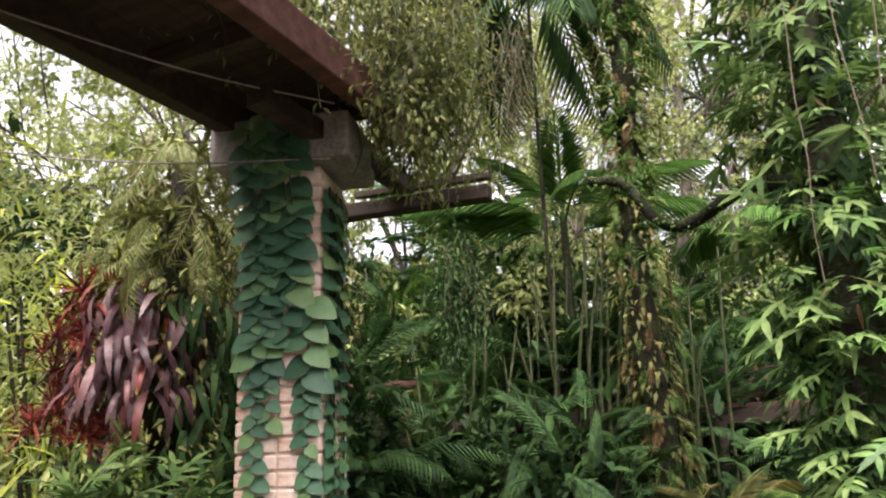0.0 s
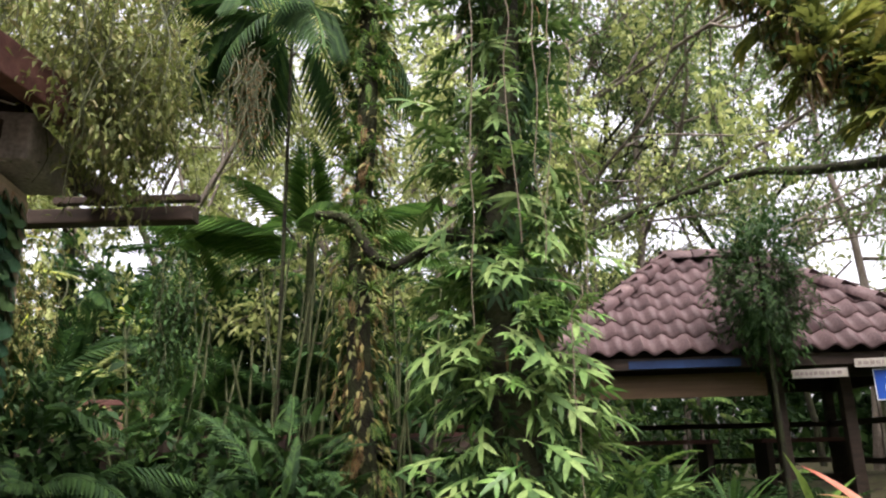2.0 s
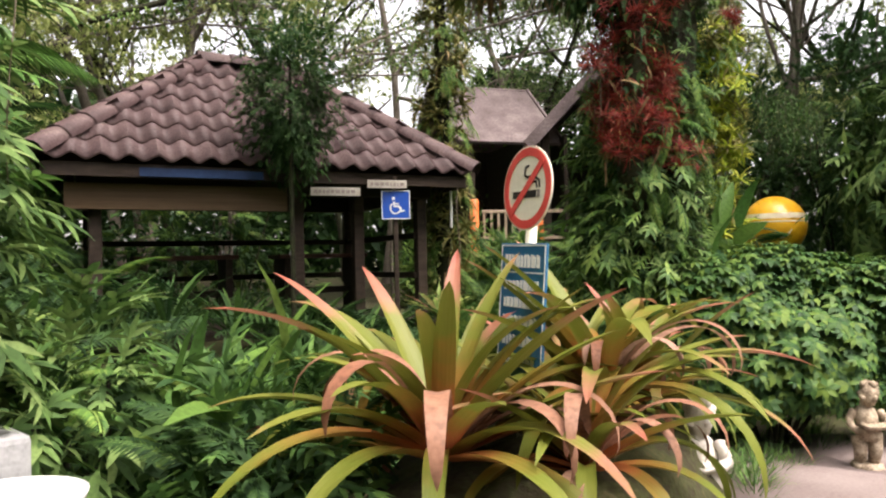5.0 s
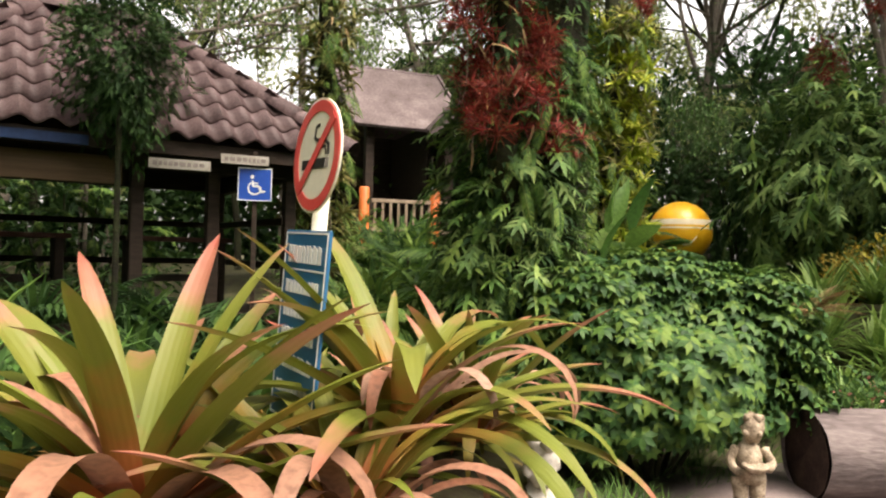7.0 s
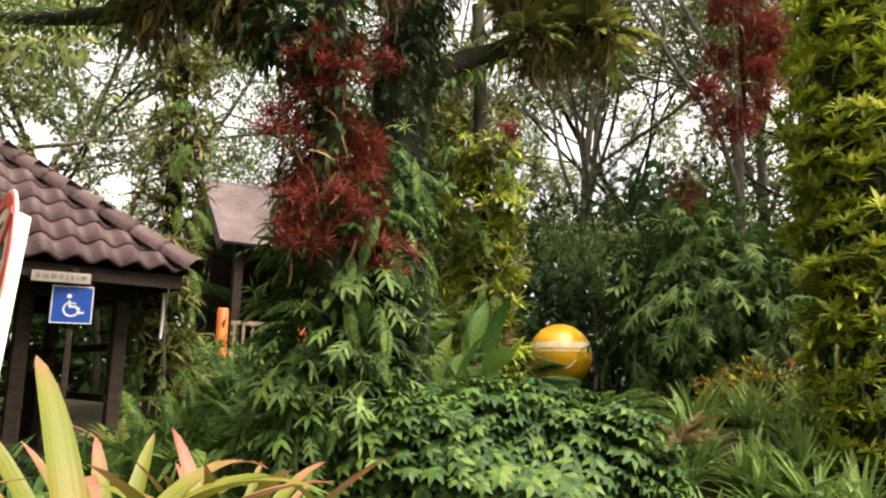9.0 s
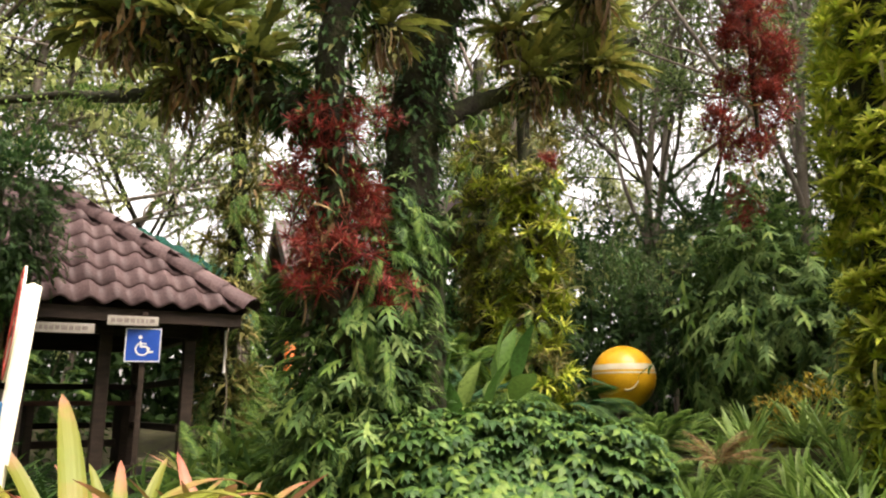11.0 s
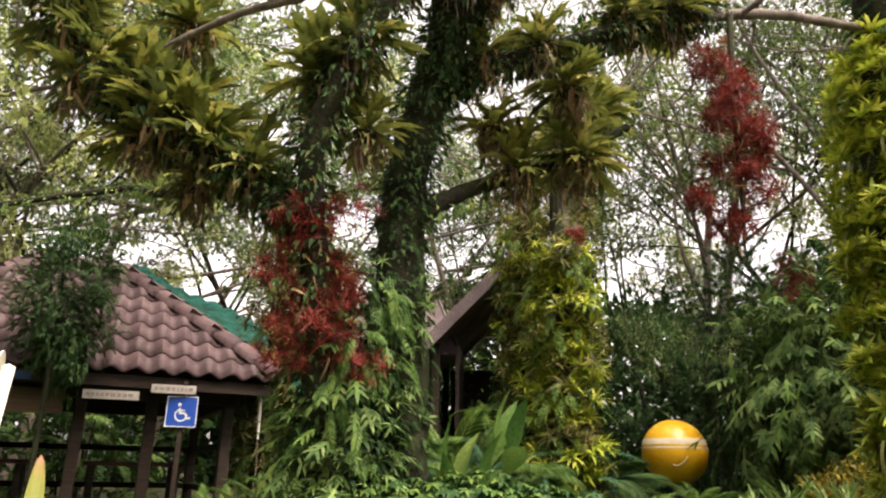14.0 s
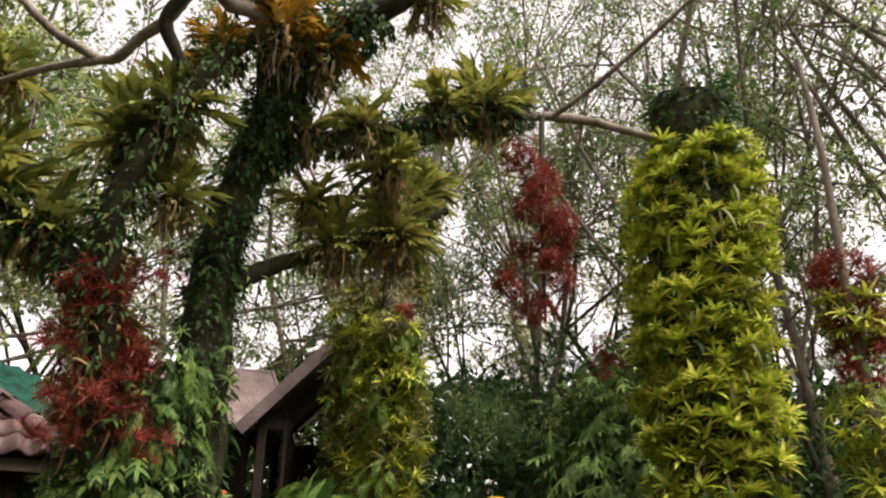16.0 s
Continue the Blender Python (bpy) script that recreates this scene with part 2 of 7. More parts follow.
# ---- leaves: unit length along +y, face up ----
def blade(w=0.12, n=4, droop=0.6, fold=0.15, shape="strap", late=1.0):
    s = np.linspace(0, 1, n + 1)
    ang = droop * s**late
    step = 1.0 / n
    y = np.concatenate([[0], np.cumsum(np.cos(ang[1:]) * step)])
    z = -np.concatenate([[0], np.cumsum(np.sin(ang[1:]) * step)])
    prof = {"strap": (0.75 + 0.25 * np.sin(np.pi * s)) * np.sqrt(np.clip(1 - s**5, 0.001, 1)) * (1 - 0.25 * s),
            "oval": np.sin(np.pi * np.clip(0.06 + 0.93 * s**0.85, 0, 1)),
            "heart": np.interp(s, [0, 0.12, 0.3, 0.55, 0.8, 0.93, 1], [0.55, 0.92, 1.0, 0.86, 0.5, 0.2, 0.02]),
            "lance": np.interp(s, [0, 0.12, 0.35, 0.7, 1], [0.35, 0.85, 1.0, 0.65, 0.03])}[shape]
    h = w / 2 * np.maximum(prof, 0.02)
    v = np.stack([np.stack([-h, y, z + fold * h * 2], 1), np.stack([0 * h, y, z], 1), np.stack([h, y, z + fold * h * 2], 1)], 1).reshape(-1, 3)
    f = [(3 * i + c, 3 * i + c + 1, 3 * i + c + 4, 3 * i + c + 3) for i in range(n) for c in (0, 1)]
    return v, np.array(f)


def chip(w=0.4, bend=0.25):
    """A small leaf of two faces."""
    v = np.array([[0, 0, 0], [-w / 2, 0.45, 0.06], [0, 0.5, -0.02], [w / 2, 0.45, 0.06], [0.0, 1, -bend], [0.01, 1, -bend]], float)
    return v, np.array([(0, 2, 4, 1), (0, 3, 5, 2)])


def basis(dirs, ups):
    y = dirs / (np.linalg.norm(dirs, axis=1)[:, None] + 1e-9)
    x = np.cross(y, ups)
    x /= np.linalg.norm(x, axis=1)[:, None] + 1e-9
    return np.stack([x, y, np.cross(x, y)], -1)


def scatter(leaf, pos, dirs, ups, size):
    """Copies of a leaf shape, joined into arrays."""
    v, f = leaf
    pos, n = np.asarray(pos, float), len(pos)
    ups = np.broadcast_to(np.asarray(ups, float), (n, 3))
    size = np.broadcast_to(np.asarray(size, float), (n,))
    m = basis(np.asarray(dirs, float), ups) * size[:, None, None]
    out = np.einsum("nij,kj->nki", m, v) + pos[:, None]
    faces = (f[None] + (np.arange(n) * len(v))[:, None, None]).reshape(-1, f.shape[1])
    return out.reshape(-1, 3), faces


def frond(pairs=16, length=0.28, droop=0.9, width=0.16, lean=0.9, start=0.12, drop=0.3, tip=0.75):
    """A feathered leaf: a stalk with leaflets on both sides."""
    s = np.linspace(0, 1, 9)
    ang = droop * s
    y = np.concatenate([[0], np.cumsum(np.cos(ang[1:]) / 8)])
    z = -np.concatenate([[0], np.cumsum(np.sin(ang[1:]) / 8)])
    stalk_v = np.stack([np.stack([-0.008 + 0 * y, y, z], 1), np.stack([0.008 + 0 * y, y, z], 1)], 1).reshape(-1, 3)
    stalk_f = np.array([(2 * i, 2 * i + 1, 2 * i + 3, 2 * i + 2) for i in range(8)])
    q = np.repeat(np.linspace(start, 0.99, pairs), 2)
    side = np.tile([-1.0, 1.0], pairs)
    pos = np.stack([0 * q, np.interp(q, s, y), np.interp(q, s, z)], 1)
    a = np.interp(q, s, ang)
    along = np.stack([0 * a, np.cos(a), -np.sin(a)], 1)
    d = np.stack([side * np.sin(lean), 0 * a, 0 * a - drop], 1) + along * np.cos(lean * (1 - 0.4 * q))[:, None]
    size = length * np.interp(q, [0, 0.15, 0.4, 0.75, 1], [0.45, 0.85, 1, tip, 0.25])
    up = np.stack([0 * a, np.sin(a), np.cos(a)], 1)
    return merge((stalk_v, stalk_f), scatter(chip(width, 0.2), pos, d, up, size))


def rosette(count=16, w=0.1, droop=(0.5, 1.3), rise=(0.2, 1.3), n=3, shape="strap", rnd=None, fold=0.2, even=(0.7, 1.0)):
    rnd = rnd or np.random.RandomState(count)
    out = []
    for i in range(count):
        a, e = i * 2.4 + rnd.uniform(-0.3, 0.3), np.interp(i / count, [0, 1], rise) + rnd.uniform(-0.1, 0.1)
        d = np.array([[np.cos(a) * np.cos(e), np.sin(a) * np.cos(e), np.sin(e)]])
        out.append(scatter(blade(w, n, rnd.uniform(*droop), fold, shape), [[0, 0, 0]], d, [(0, 0, 1)], rnd.uniform(*even)))
    return merge(*out)


def palmate(count=8, w=0.3, droop=0.5):
    a = np.arange(count) / count * 2 * np.pi
    d = np.stack([np.cos(a), np.sin(a), 0 * a + 0.15], 1)
    return scatter(blade(w, 2, droop, 0.1, "oval"), np.zeros((count, 3)), d, (0, 0, 1), 1.0)


def ball(rnd, n):
    d = rnd.normal(size=(n, 3))
    return d / np.linalg.norm(d, axis=1)[:, None]


FROND = frond(14, 0.26, 0.9, 0.13)
FROND_LONG = frond(22, 0.2, 1.1, 0.2)
FROND_PALM = frond(20, 0.42, 1.0, 0.1, 0.8, 0.2, 0.45, 0.7)
FROND_UP = frond(14, 0.36, 0.7, 0.13, 0.75, 0.3, 0.25, 0.8)
FROND_FINE = frond(15, 0.24, 0.8, 0.17, 1.0)


def lobed_leaf(pairs=3, lobe=0.45, w=0.27, droop=0.5, lean=0.8):
    """A leaf cut into long pointed lobes, on a thin stalk."""
    s = np.linspace(0, 1, 7)
    ang = droop * s
    y = np.concatenate([[0], np.cumsum(np.cos(ang[1:]) / 6)])
    z = -np.concatenate([[0], np.cumsum(np.sin(ang[1:]) / 6)])
    h = np.interp(s, [0, 0.4, 0.55, 0.9, 1], [0.008, 0.012, 0.07, 0.06, 0.01])
    web_v = np.stack([np.stack([-h, y, z + h * 0.3], 1), np.stack([h, y, z + h * 0.3], 1)], 1).reshape(-1, 3)
    web_f = np.array([(2 * i, 2 * i + 1, 2 * i + 3, 2 * i + 2) for i in range(6)])
    q = np.append(np.repeat(np.linspace(0.45, 0.9, pairs), 2), 0.92)
    side = np.append(np.tile([-1.0, 1.0], pairs), 0.0)
    a = np.interp(q, s, ang)
    pos = np.stack([0 * q, np.interp(q, s, y), np.interp(q, s, z)], 1)
    d = np.stack([side * np.sin(lean), np.cos(a) * np.where(side == 0, 1, np.cos(lean)), -np.sin(a) * 0.6 - 0.05], 1)
    size = lobe * np.append(np.repeat(np.linspace(0.8, 1.0, pairs), 2), 1.1)
    return merge((web_v, web_f), scatter(blade(w, 3, 0.4, 0.12, "lance"), pos, d, np.stack([0 * a, np.sin(a), np.cos(a)], 1), size))


LOBED = lobed_leaf()
LOBED_WIDE = lobed_leaf(2, 0.55, 0.26, 0.5, 0.75)
ROSETTE = rosette(14, 0.16)


def tuft(leaf, count, seed, spread=(0.4, 1.35), size=(0.7, 1.1)):
    """Leaves that fan out round +y from one root."""
    rnd = np.random.RandomState(seed)
    a, e = np.arange(count) * 2.4 + rnd.uniform(-0.4, 0.4, count), rnd.uniform(*spread, count)
    d = np.stack([np.cos(a) * np.sin(e), np.cos(e), np.sin(a) * np.sin(e)], 1)
    return scatter(leaf, np.zeros((count, 3)), d, np.stack([0 * a, 0 * a + 0.7, 0 * a + 0.7], 1), rnd.uniform(*size, count))


TUFT_LOBED = tuft(LOBED, 9, 1)
TUFT_LANCE = tuft(blade(0.13, 3, 0.8, 0.2, "lance"), 11, 2)
TUFT_FERN = tuft(FROND, 9, 3)
SPIKY = rosette(18, 0.07, (0.2, 0.9), (0.1, 1.3))
PALMATE = palmate(7, 0.46, 0.7)


def jungle_leaves(rnd, n, leaf, centre, radii, size, out=0.8, up=0.4, droop=0.0, shell=0.5):
    """Leaves through a rounded volume, thickest near its skin, pointing outward."""
    d = ball(rnd, n)
    r = rnd.uniform(shell, 1, n) ** 0.6
    bumpy = 1 + 0.22 * np.sin(d[:, 0] * 5 + d[:, 2] * 7) + 0.16 * np.sin(d[:, 1] * 9 + 1.3)
    pos = np.asarray(centre) + d * (r * bumpy)[:, None] * np.asarray(radii)
    dirs = d * out + rnd.normal(size=(n, 3)) * 0.45 + np.array([0, 0, up - droop])
    ups = np.array([0, 0, 1.0]) + 0.5 * d + rnd.normal(size=(n, 3)) * 0.3
    return scatter(leaf, pos, dirs, ups, rnd.uniform(0.65, 1.25, n) * size)


def clad(rnd, n, leaf, line, radius, size, out=1.0, down=0.4, spread=0.35):
    """Leaves on the skin of a limb that follows a line."""
    line = np.asarray(line, float)
    t = rnd.uniform(0, len(line) - 1.001, n)
    i = t.astype(int)
    p = line[i] + (line[i + 1] - line[i]) * (t - i)[:, None]
    axis = line[i + 1] - line[i]
    axis /= np.linalg.norm(axis, axis=1)[:, None] + 1e-9
    d = ball(rnd, n)
    d -= axis * (d * axis).sum(1)[:, None]
    d /= np.linalg.norm(d, axis=1)[:, None] + 1e-9
    rr = radius if np.isscalar(radius) else np.interp(t / (len(line) - 1), np.linspace(0, 1, len(radius)), radius)
    pos = p + d * (np.asarray(rr) * rnd.uniform(0.5, 1.05, n))[:, None]
    dirs = d * out + rnd.normal(size=(n, 3)) * spread - np.array([0, 0, down])
    ups = np.array([0, 0, 1.0]) + d * 0.7 + rnd.normal(size=(n, 3)) * 0.25
    return scatter(leaf, pos, dirs, ups, rnd.uniform(0.6, 1.25, n) * size)


# ---- ground ----
def ground_height(x, y):
    def ease(q):
        q = np.clip(q, 0, 1)
        return q * q * (3 - 2 * q)

    rise = np.maximum(0.95 * ease((x - 7.8) / 4.0), 0.72 * ease((y - 4.4) / 1.5))
    return rise + 0.03 * np.sin(x * 1.3) * np.cos(y * 1.1) + 0.02 * np.sin(x * 3.1 + y * 2.3) - 0.03


gx = np.concatenate([[-600, -120, -40], np.linspace(-14, 26, 81), [50, 130, 600]])
gy = np.concatenate([[-600, -120, -40], np.linspace(-18, 22, 81), [50, 130, 600]])
X, Y = np.meshgrid(gx, gy, indexing="ij")
Z = ground_height(X, Y)
k = len(gy)
i, j = np.meshgrid(np.arange(len(gx) - 1), np.arange(k - 1), indexing="ij")
faces = np.stack([i * k + j, (i + 1) * k + j, (i + 1) * k + j + 1, i * k + j + 1], -1).reshape(-1, 4)
ground = tagged(qpart("ground", (np.stack([X, Y, Z], -1).reshape(-1, 3), faces), M_SOIL), "dark leafy garden soil with moss and litter", "ground", kind="structure")

# the path that is walked, and the paved strip past the shrub
def slab_path(name, line, width, label):
    line = glide(line, 8)
    way = np.gradient(line, axis=0)
    way /= np.linalg.norm(way, axis=1)[:, None]
    side = np.stack([-way[:, 1], way[:, 0]], 1)
    n = len(line)
    edge = 0.03 * np.sin(np.arange(n) * 1.7)
    v = []
    for k, (o, z) in enumerate([(-1, -0.2), (-1, 0.03), (1, 0.03), (1, -0.2)]):
        p = line + side * (o * (width / 2 + edge))[:, None]
        v.append(np.column_stack([p, z + np.maximum(0, ground_height(line[:, 0], line[:, 1]) + 0.05)]))
    v = np.stack(v, 1).reshape(-1, 3)
    f = [(4 * i + c, 4 * i + c + 1, 4 * i + c + 5, 4 * i + c + 4) for i in range(n - 1) for c in range(3)]
    return tagged(qpart(name, (v, np.array(f)), M_PATH, smooth=False), label, "path", kind="structure")


slab_path("pavement", [(-6, -1.2), (-2, -0.5), (0.3, -0.3), (1.5, -0.3), (2.3, -0.65), (2.85, -1.4), (3.05, -2.4), (3.2, -4.5), (3.2, -9)], 1.9, "pinkish grey worn concrete garden path")
slab_path("pavement", [(3.2, -0.9), (4.6, 0.1), (6.1, 1.15), (7.5, 0.2), (10.5, -0.7), (16, -1.2)], 1.1, "pinkish grey concrete path past the shrub")


# ---- pillar with creeper, roof deck over it ----
def pillar():
    t = thing("pillar", (-0.66, 3.24, 0), "whitewashed brick pillar with a weathered concrete cap, overgrown by creeper", "pillar", turn=-9)
    core = part("core", box((0.355, 0.355, 2.68), (0, 0, 1.34), 0.004), M_MORTAR, t)
    cap = box((0.66, 0.48, 0.22), (0, 0, 2.81), 0.02)
    part("cap", cap, M_CONC, t, "weathered grey concrete cap")
    brick = box((0.182, 0.09, 0.058), (0, 0, 0), 0.006, segments=1)
    me = bpy.data.meshes.new("brick")
    brick.to_mesh(me)
    brick.free()
    me.materials.append(M_BRICK)
    for course in range(39):
        z = 0.035 + course * 0.068
        for side in range(4):
            a = side * math.pi / 2
            for k in range(2):
                off = (-0.095, 0.095)[k]
                ob = new("brick", me)
                ob.parent = core
                m = Matrix.Rotation(a, 4, "Z") @ Matrix.Translation((off if course % 2 else off * 0.98, -0.142 + RND.uniform(-0.002, 0.002), z))
                ob.matrix_basis = m
    return t


pillar()


def creeper():
    t = thing("creeper", (-0.66, 3.24, 0), "broad overlapping heart-shaped creeper leaves climbing the brick pillar", "climbing plant", turn=-9)
    rnd = np.random.RandomState(3)
    dark = leaf_material("creeper_leaf", [(0.03, 0.085, 0.045), (0.05, 0.13, 0.07), (0.08, 0.175, 0.09), (0.14, 0.24, 0.085)], 0.36, 0.12, 0.35, True)
    leaf = quad_mesh("leaf", *blade(0.85, 6, 0.35, 0.06, "heart"), dark)
    stem = []
    count = 0
    half = 0.19
    # face, sideways place above and below, top, foot
    strings = [(0, -0.13, -0.075, 2.9, 0.3), (0, -0.055, -0.035, 2.9, 1.55), (0, 0.025, 0.03, 2.9, 1.95), (0, 0.08, 0.05, 2.9, 2.1), (0, 0.15, 0.15, 2.05, 0.4),
               (1, -0.1, -0.13, 2.6, 0.3), (1, -0.02, -0.04, 2.6, 0.3), (1, 0.08, 0.08, 2.6, 0.3), (3, 0.1, 0.1, 2.6, 2.0), (3, 0.0, 0.0, 2.6, 2.0)]
    for face, off, foot, top, low in strings:
        rot = Matrix.Rotation(face * math.pi / 2, 4, "Z")
        z, side = top, 1
        pts = []
        while z > low:
            o = float(np.interp(z, [1.25, 2.5], [foot, off])) + 0.016 * math.sin(z * 3 + off * 40)
            o = min(o, 0.16)
            p = rot @ Vector((o, -half - 0.012 - (0.06 if z > 2.62 and face == 0 else 0), z))
            pts.append(tuple(p))
            d = rot @ Vector((side * rnd.uniform(0.6, 1.0), -0.2, -0.5 + rnd.uniform(-0.3, 0.2)))
            up = rot @ Vector((0.15 * side, -1, 0.45))
            b = basis(np.array([d[:]]), np.array([up[:]]))[0]
            s = rnd.uniform(0.11, 0.15) * (0.62 if z < 1.75 else 1)
            if count < 340:
                ob = new("leaf", leaf)
                ob.parent = t
                m = Matrix([[*(b[r] * s), p[r]] for r in range(3)] + [[0, 0, 0, 1]])
                ob.matrix_basis = m
                count += 1
            z -= rnd.uniform(0.04, 0.056) * (1.2 if face == 3 else 1) * (0.8 if z < 1.75 else 1)
            side = -side
        stem.append(tube(np.array(pts[::5]), 0.004, 0.003, 4, 2))
    qpart("stem", merge(*stem), M_CANE, t)


creeper()

DECK = math.degrees(math.atan2(0.9, 0.42)) - 90


def roof_deck():
    t = thing("walkway_roof", (-0.64, 2.86, 2.93), "dark timber walkway roof with red-brown side beams", "roof", kind="structure", turn=DECK)
    part("beam", box((0.09, 7.0, 0.16), (0.33, -3.0, 0.02), 0.008), M_REDWOOD, t, "faded red-brown beam")
    part("beam", box((0.09, 7.0, 0.16), (-0.36, -3.0, 0.02), 0.008), M_DARKWOOD, t)
    for k in range(9):
        part("joist", box((0.63, 0.06, 0.09), (0, 0.3 - k * 0.75, 0.03), 0.006), M_DARKWOOD, t)
    for k in range(6):
        part("board", box((0.103, 6.9, 0.02), (-0.262 + k * 0.105, -3.0, 0.09), 0.003), M_DARKWOOD, t)
    part("beam", box((0.95, 0.1, 0.08), (0.08, 0.98, -0.23), 0.008, Matrix.Rotation(radians(6), 4, "Z")), M_DARKWOOD, t)
    part("beam", box((0.8, 0.05, 0.04), (0.12, 1.08, -0.1), 0.006, Matrix.Rotation(radians(6), 4, "Z")), M_DARKWOOD, t)
    part("beam", box((0.09, 1.3, 0.09), (0.05, 0.4, -0.1), 0.006), M_DARKWOOD, t)


roof_deck()


def hanging_vines(at, radii, strands, leafmat, label, seed, length=0.8, leaf=None, size=0.07, bulk=900):
    rnd = np.random.RandomState(seed)
    t = thing("hanging_vine", at, label, "vine")
    tubes, leaves = [], []
    for _ in range(strands):
        o = np.array([rnd.uniform(-1, 1) * radii[0], rnd.uniform(-1, 1) * radii[1], radii[2] * rnd.uniform(0.2, 0.9)])
        n = 6
        ln = length * rnd.uniform(0.4, 1.2)
        line = o + np.column_stack([np.cumsum(rnd.normal(0, 0.035, n)), np.cumsum(rnd.normal(0, 0.035, n)), -np.linspace(0, ln, n)])
        tubes.append(tube(line, 0.004, 0.002, 4, 2))
        leaves.append(clad(rnd, int(14 * ln / 0.5), leaf or chip(0.3), line, 0.02, size, 1.0, 0.35))
    leaves.append(jungle_leaves(rnd, bulk, leaf or chip(0.3), (0, 0, 0), radii, size, 0.5, 0.0, 0.4, 0.1))
    qpart("stem", merge(*tubes), M_CANE, t, kind="stuff")
    qpart("foliage", merge(*leaves), leafmat, t, kind="stuff")
    return t


hanging_vines((-0.08, 3.05, 3.1), (0.34, 0.5, 0.5), 110, M_VINE, "tangle of thin olive vines hanging from the walkway roof", 11, 0.65, size=0.055, bulk=5200)
hanging_vines((-0.5, 2.2, 3.25), (0.5, 1.0, 0.18), 70, M_VINE, "thin vines trailing over the walkway roof", 12, 0.42, size=0.055, bulk=1800)


def bulb_fungus():
    t = thing("tree_fungus", (-0.13, 3.02, 2.82), "pale cream bracket fungus beside the pillar cap", "fungus")
    v, f = lathe([(0.0, -0.05), (0.05, -0.04), (0.085, 0.0), (0.075, 0.035), (0.03, 0.05), (0.0, 0.052)], 14)
    v = v * (1, 0.6, 1) + 0.012 * np.sin(v[:, [1, 2, 0]] * 90)
    qpart("body", (v, f), solid("cream_fungus", [(0.35, 0.3, 0.2), (0.6, 0.54, 0.4)], 20, 90, 0.8, 0.4), t)


bulb_fungus()


def cable(points, label):
    t = thing("cable", points[0], label, "cable")
    qpart("wire", tube(np.array(points) - np.array(points[0]), 0.004, 0.004, 5, 6), M_CONC, t)


cable([(-0.42, 2.86, 2.9), (-0.9, 2.4, 2.83), (-1.5, 1.9, 2.86)], "thin pale cable strung under the walkway roof")
cable([(-0.46, 3.0, 2.7), (-1.3, 2.75, 2.62), (-2.4, 2.5, 2.7)], "thin dark cable running past the pillar")


# ---- plants ----
def fern_tree(at, height, label, seed, r=(0.16, 0.12), lean=(0, 0), coats=(), name="fern_clad_tree", bark=M_BARK, extra=()):
    """A trunk wrapped in climbing ferns: coats of (count, leaf, radius, size, material, z0, z1, down)."""
    rnd = np.random.RandomState(seed)
    t = thing(name, at, label, "tree")
    z = np.linspace(0, height, 8)
    line = np.column_stack([lean[0] * z / height + 0.05 * np.sin(z * 1.3 + seed), lean[1] * z / height + 0.05 * np.cos(z * 1.1 + seed), z - 0.05])
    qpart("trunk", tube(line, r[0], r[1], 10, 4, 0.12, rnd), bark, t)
    for n, leaf, radius, size, mat, z0, z1, down in coats:
        zz = np.linspace(z0, z1, 12)
        ln = np.column_stack([np.interp(zz, z, line[:, 0]), np.interp(zz, z, line[:, 1]), zz])
        wob = np.asarray(radius) if not np.isscalar(radius) else radius * (1 + 0.25 * np.sin(np.arange(12) * 1.9 + seed))
        qpart("foliage", clad(rnd, n, leaf, ln, list(wob), size, 1.0, down), mat, t, kind="stuff")
    return t, line


def plant(name, at, label, category, layers, seed, group="", stems=()):
    """A rosette or bush: layers of (arrays, material)."""
    t = thing(name, at, label, category, group)
    for nm, vf, mat in layers:
        qpart(nm, vf, mat, t)
    return t


def fern_arrays(rnd, n, length, leaf=FROND_LONG, rise=(0.3, 1.2)):
    a, e = rnd.uniform(0, 6.28, n), rnd.uniform(*rise, n)
    d = np.stack([np.cos(a) * np.cos(e), np.sin(a) * np.cos(e), np.sin(e)], 1)
    return scatter(leaf, np.column_stack([d[:, :2] * 0.04, np.full(n, 0.03)]), d, (0, 0, 1), rnd.uniform(0.7, 1.15, n) * length)


def strap_arrays(rnd, n, length, w=0.07, rise=(0.5, 1.45), droop=(0.3, 1.1)):
    out = []
    for _ in range(n):
        a, e = rnd.uniform(0, 6.28), rnd.uniform(*rise)
        d = np.array([[np.cos(a) * np.cos(e), np.sin(a) * np.cos(e), np.sin(e)]])
        out.append(scatter(blade(w, 5, rnd.uniform(*droop), 0.2, "strap"), np.array([[np.cos(a), np.sin(a), 0]]) * 0.03, d, (0, 0, 1), length * rnd.uniform(0.65, 1.15)))
    return merge(*out)


def spread(master, spots, seed, s=(0.8, 1.2)):
    """Copies of one plant at the spots (x, y) or (x, y, z, scale)."""
    rnd = np.random.RandomState(seed)
    for spot in spots:
        x, y, z, k = (*spot, 0.0, 1.0)[:4] if len(spot) == 2 else spot
        m = pose(x, y, z + float(ground_height(x, y)), 0, 0, rnd.uniform(0, 360)) @ Matrix.Scale(k * rnd.uniform(*s), 4)
        if master.matrix_basis.translation.z < -1:
            master.matrix_basis = m
        else:
            copy_thing(master, m @ Matrix.Diagonal((*[1 / q for q in master.scale], 1)))


R = np.random.RandomState
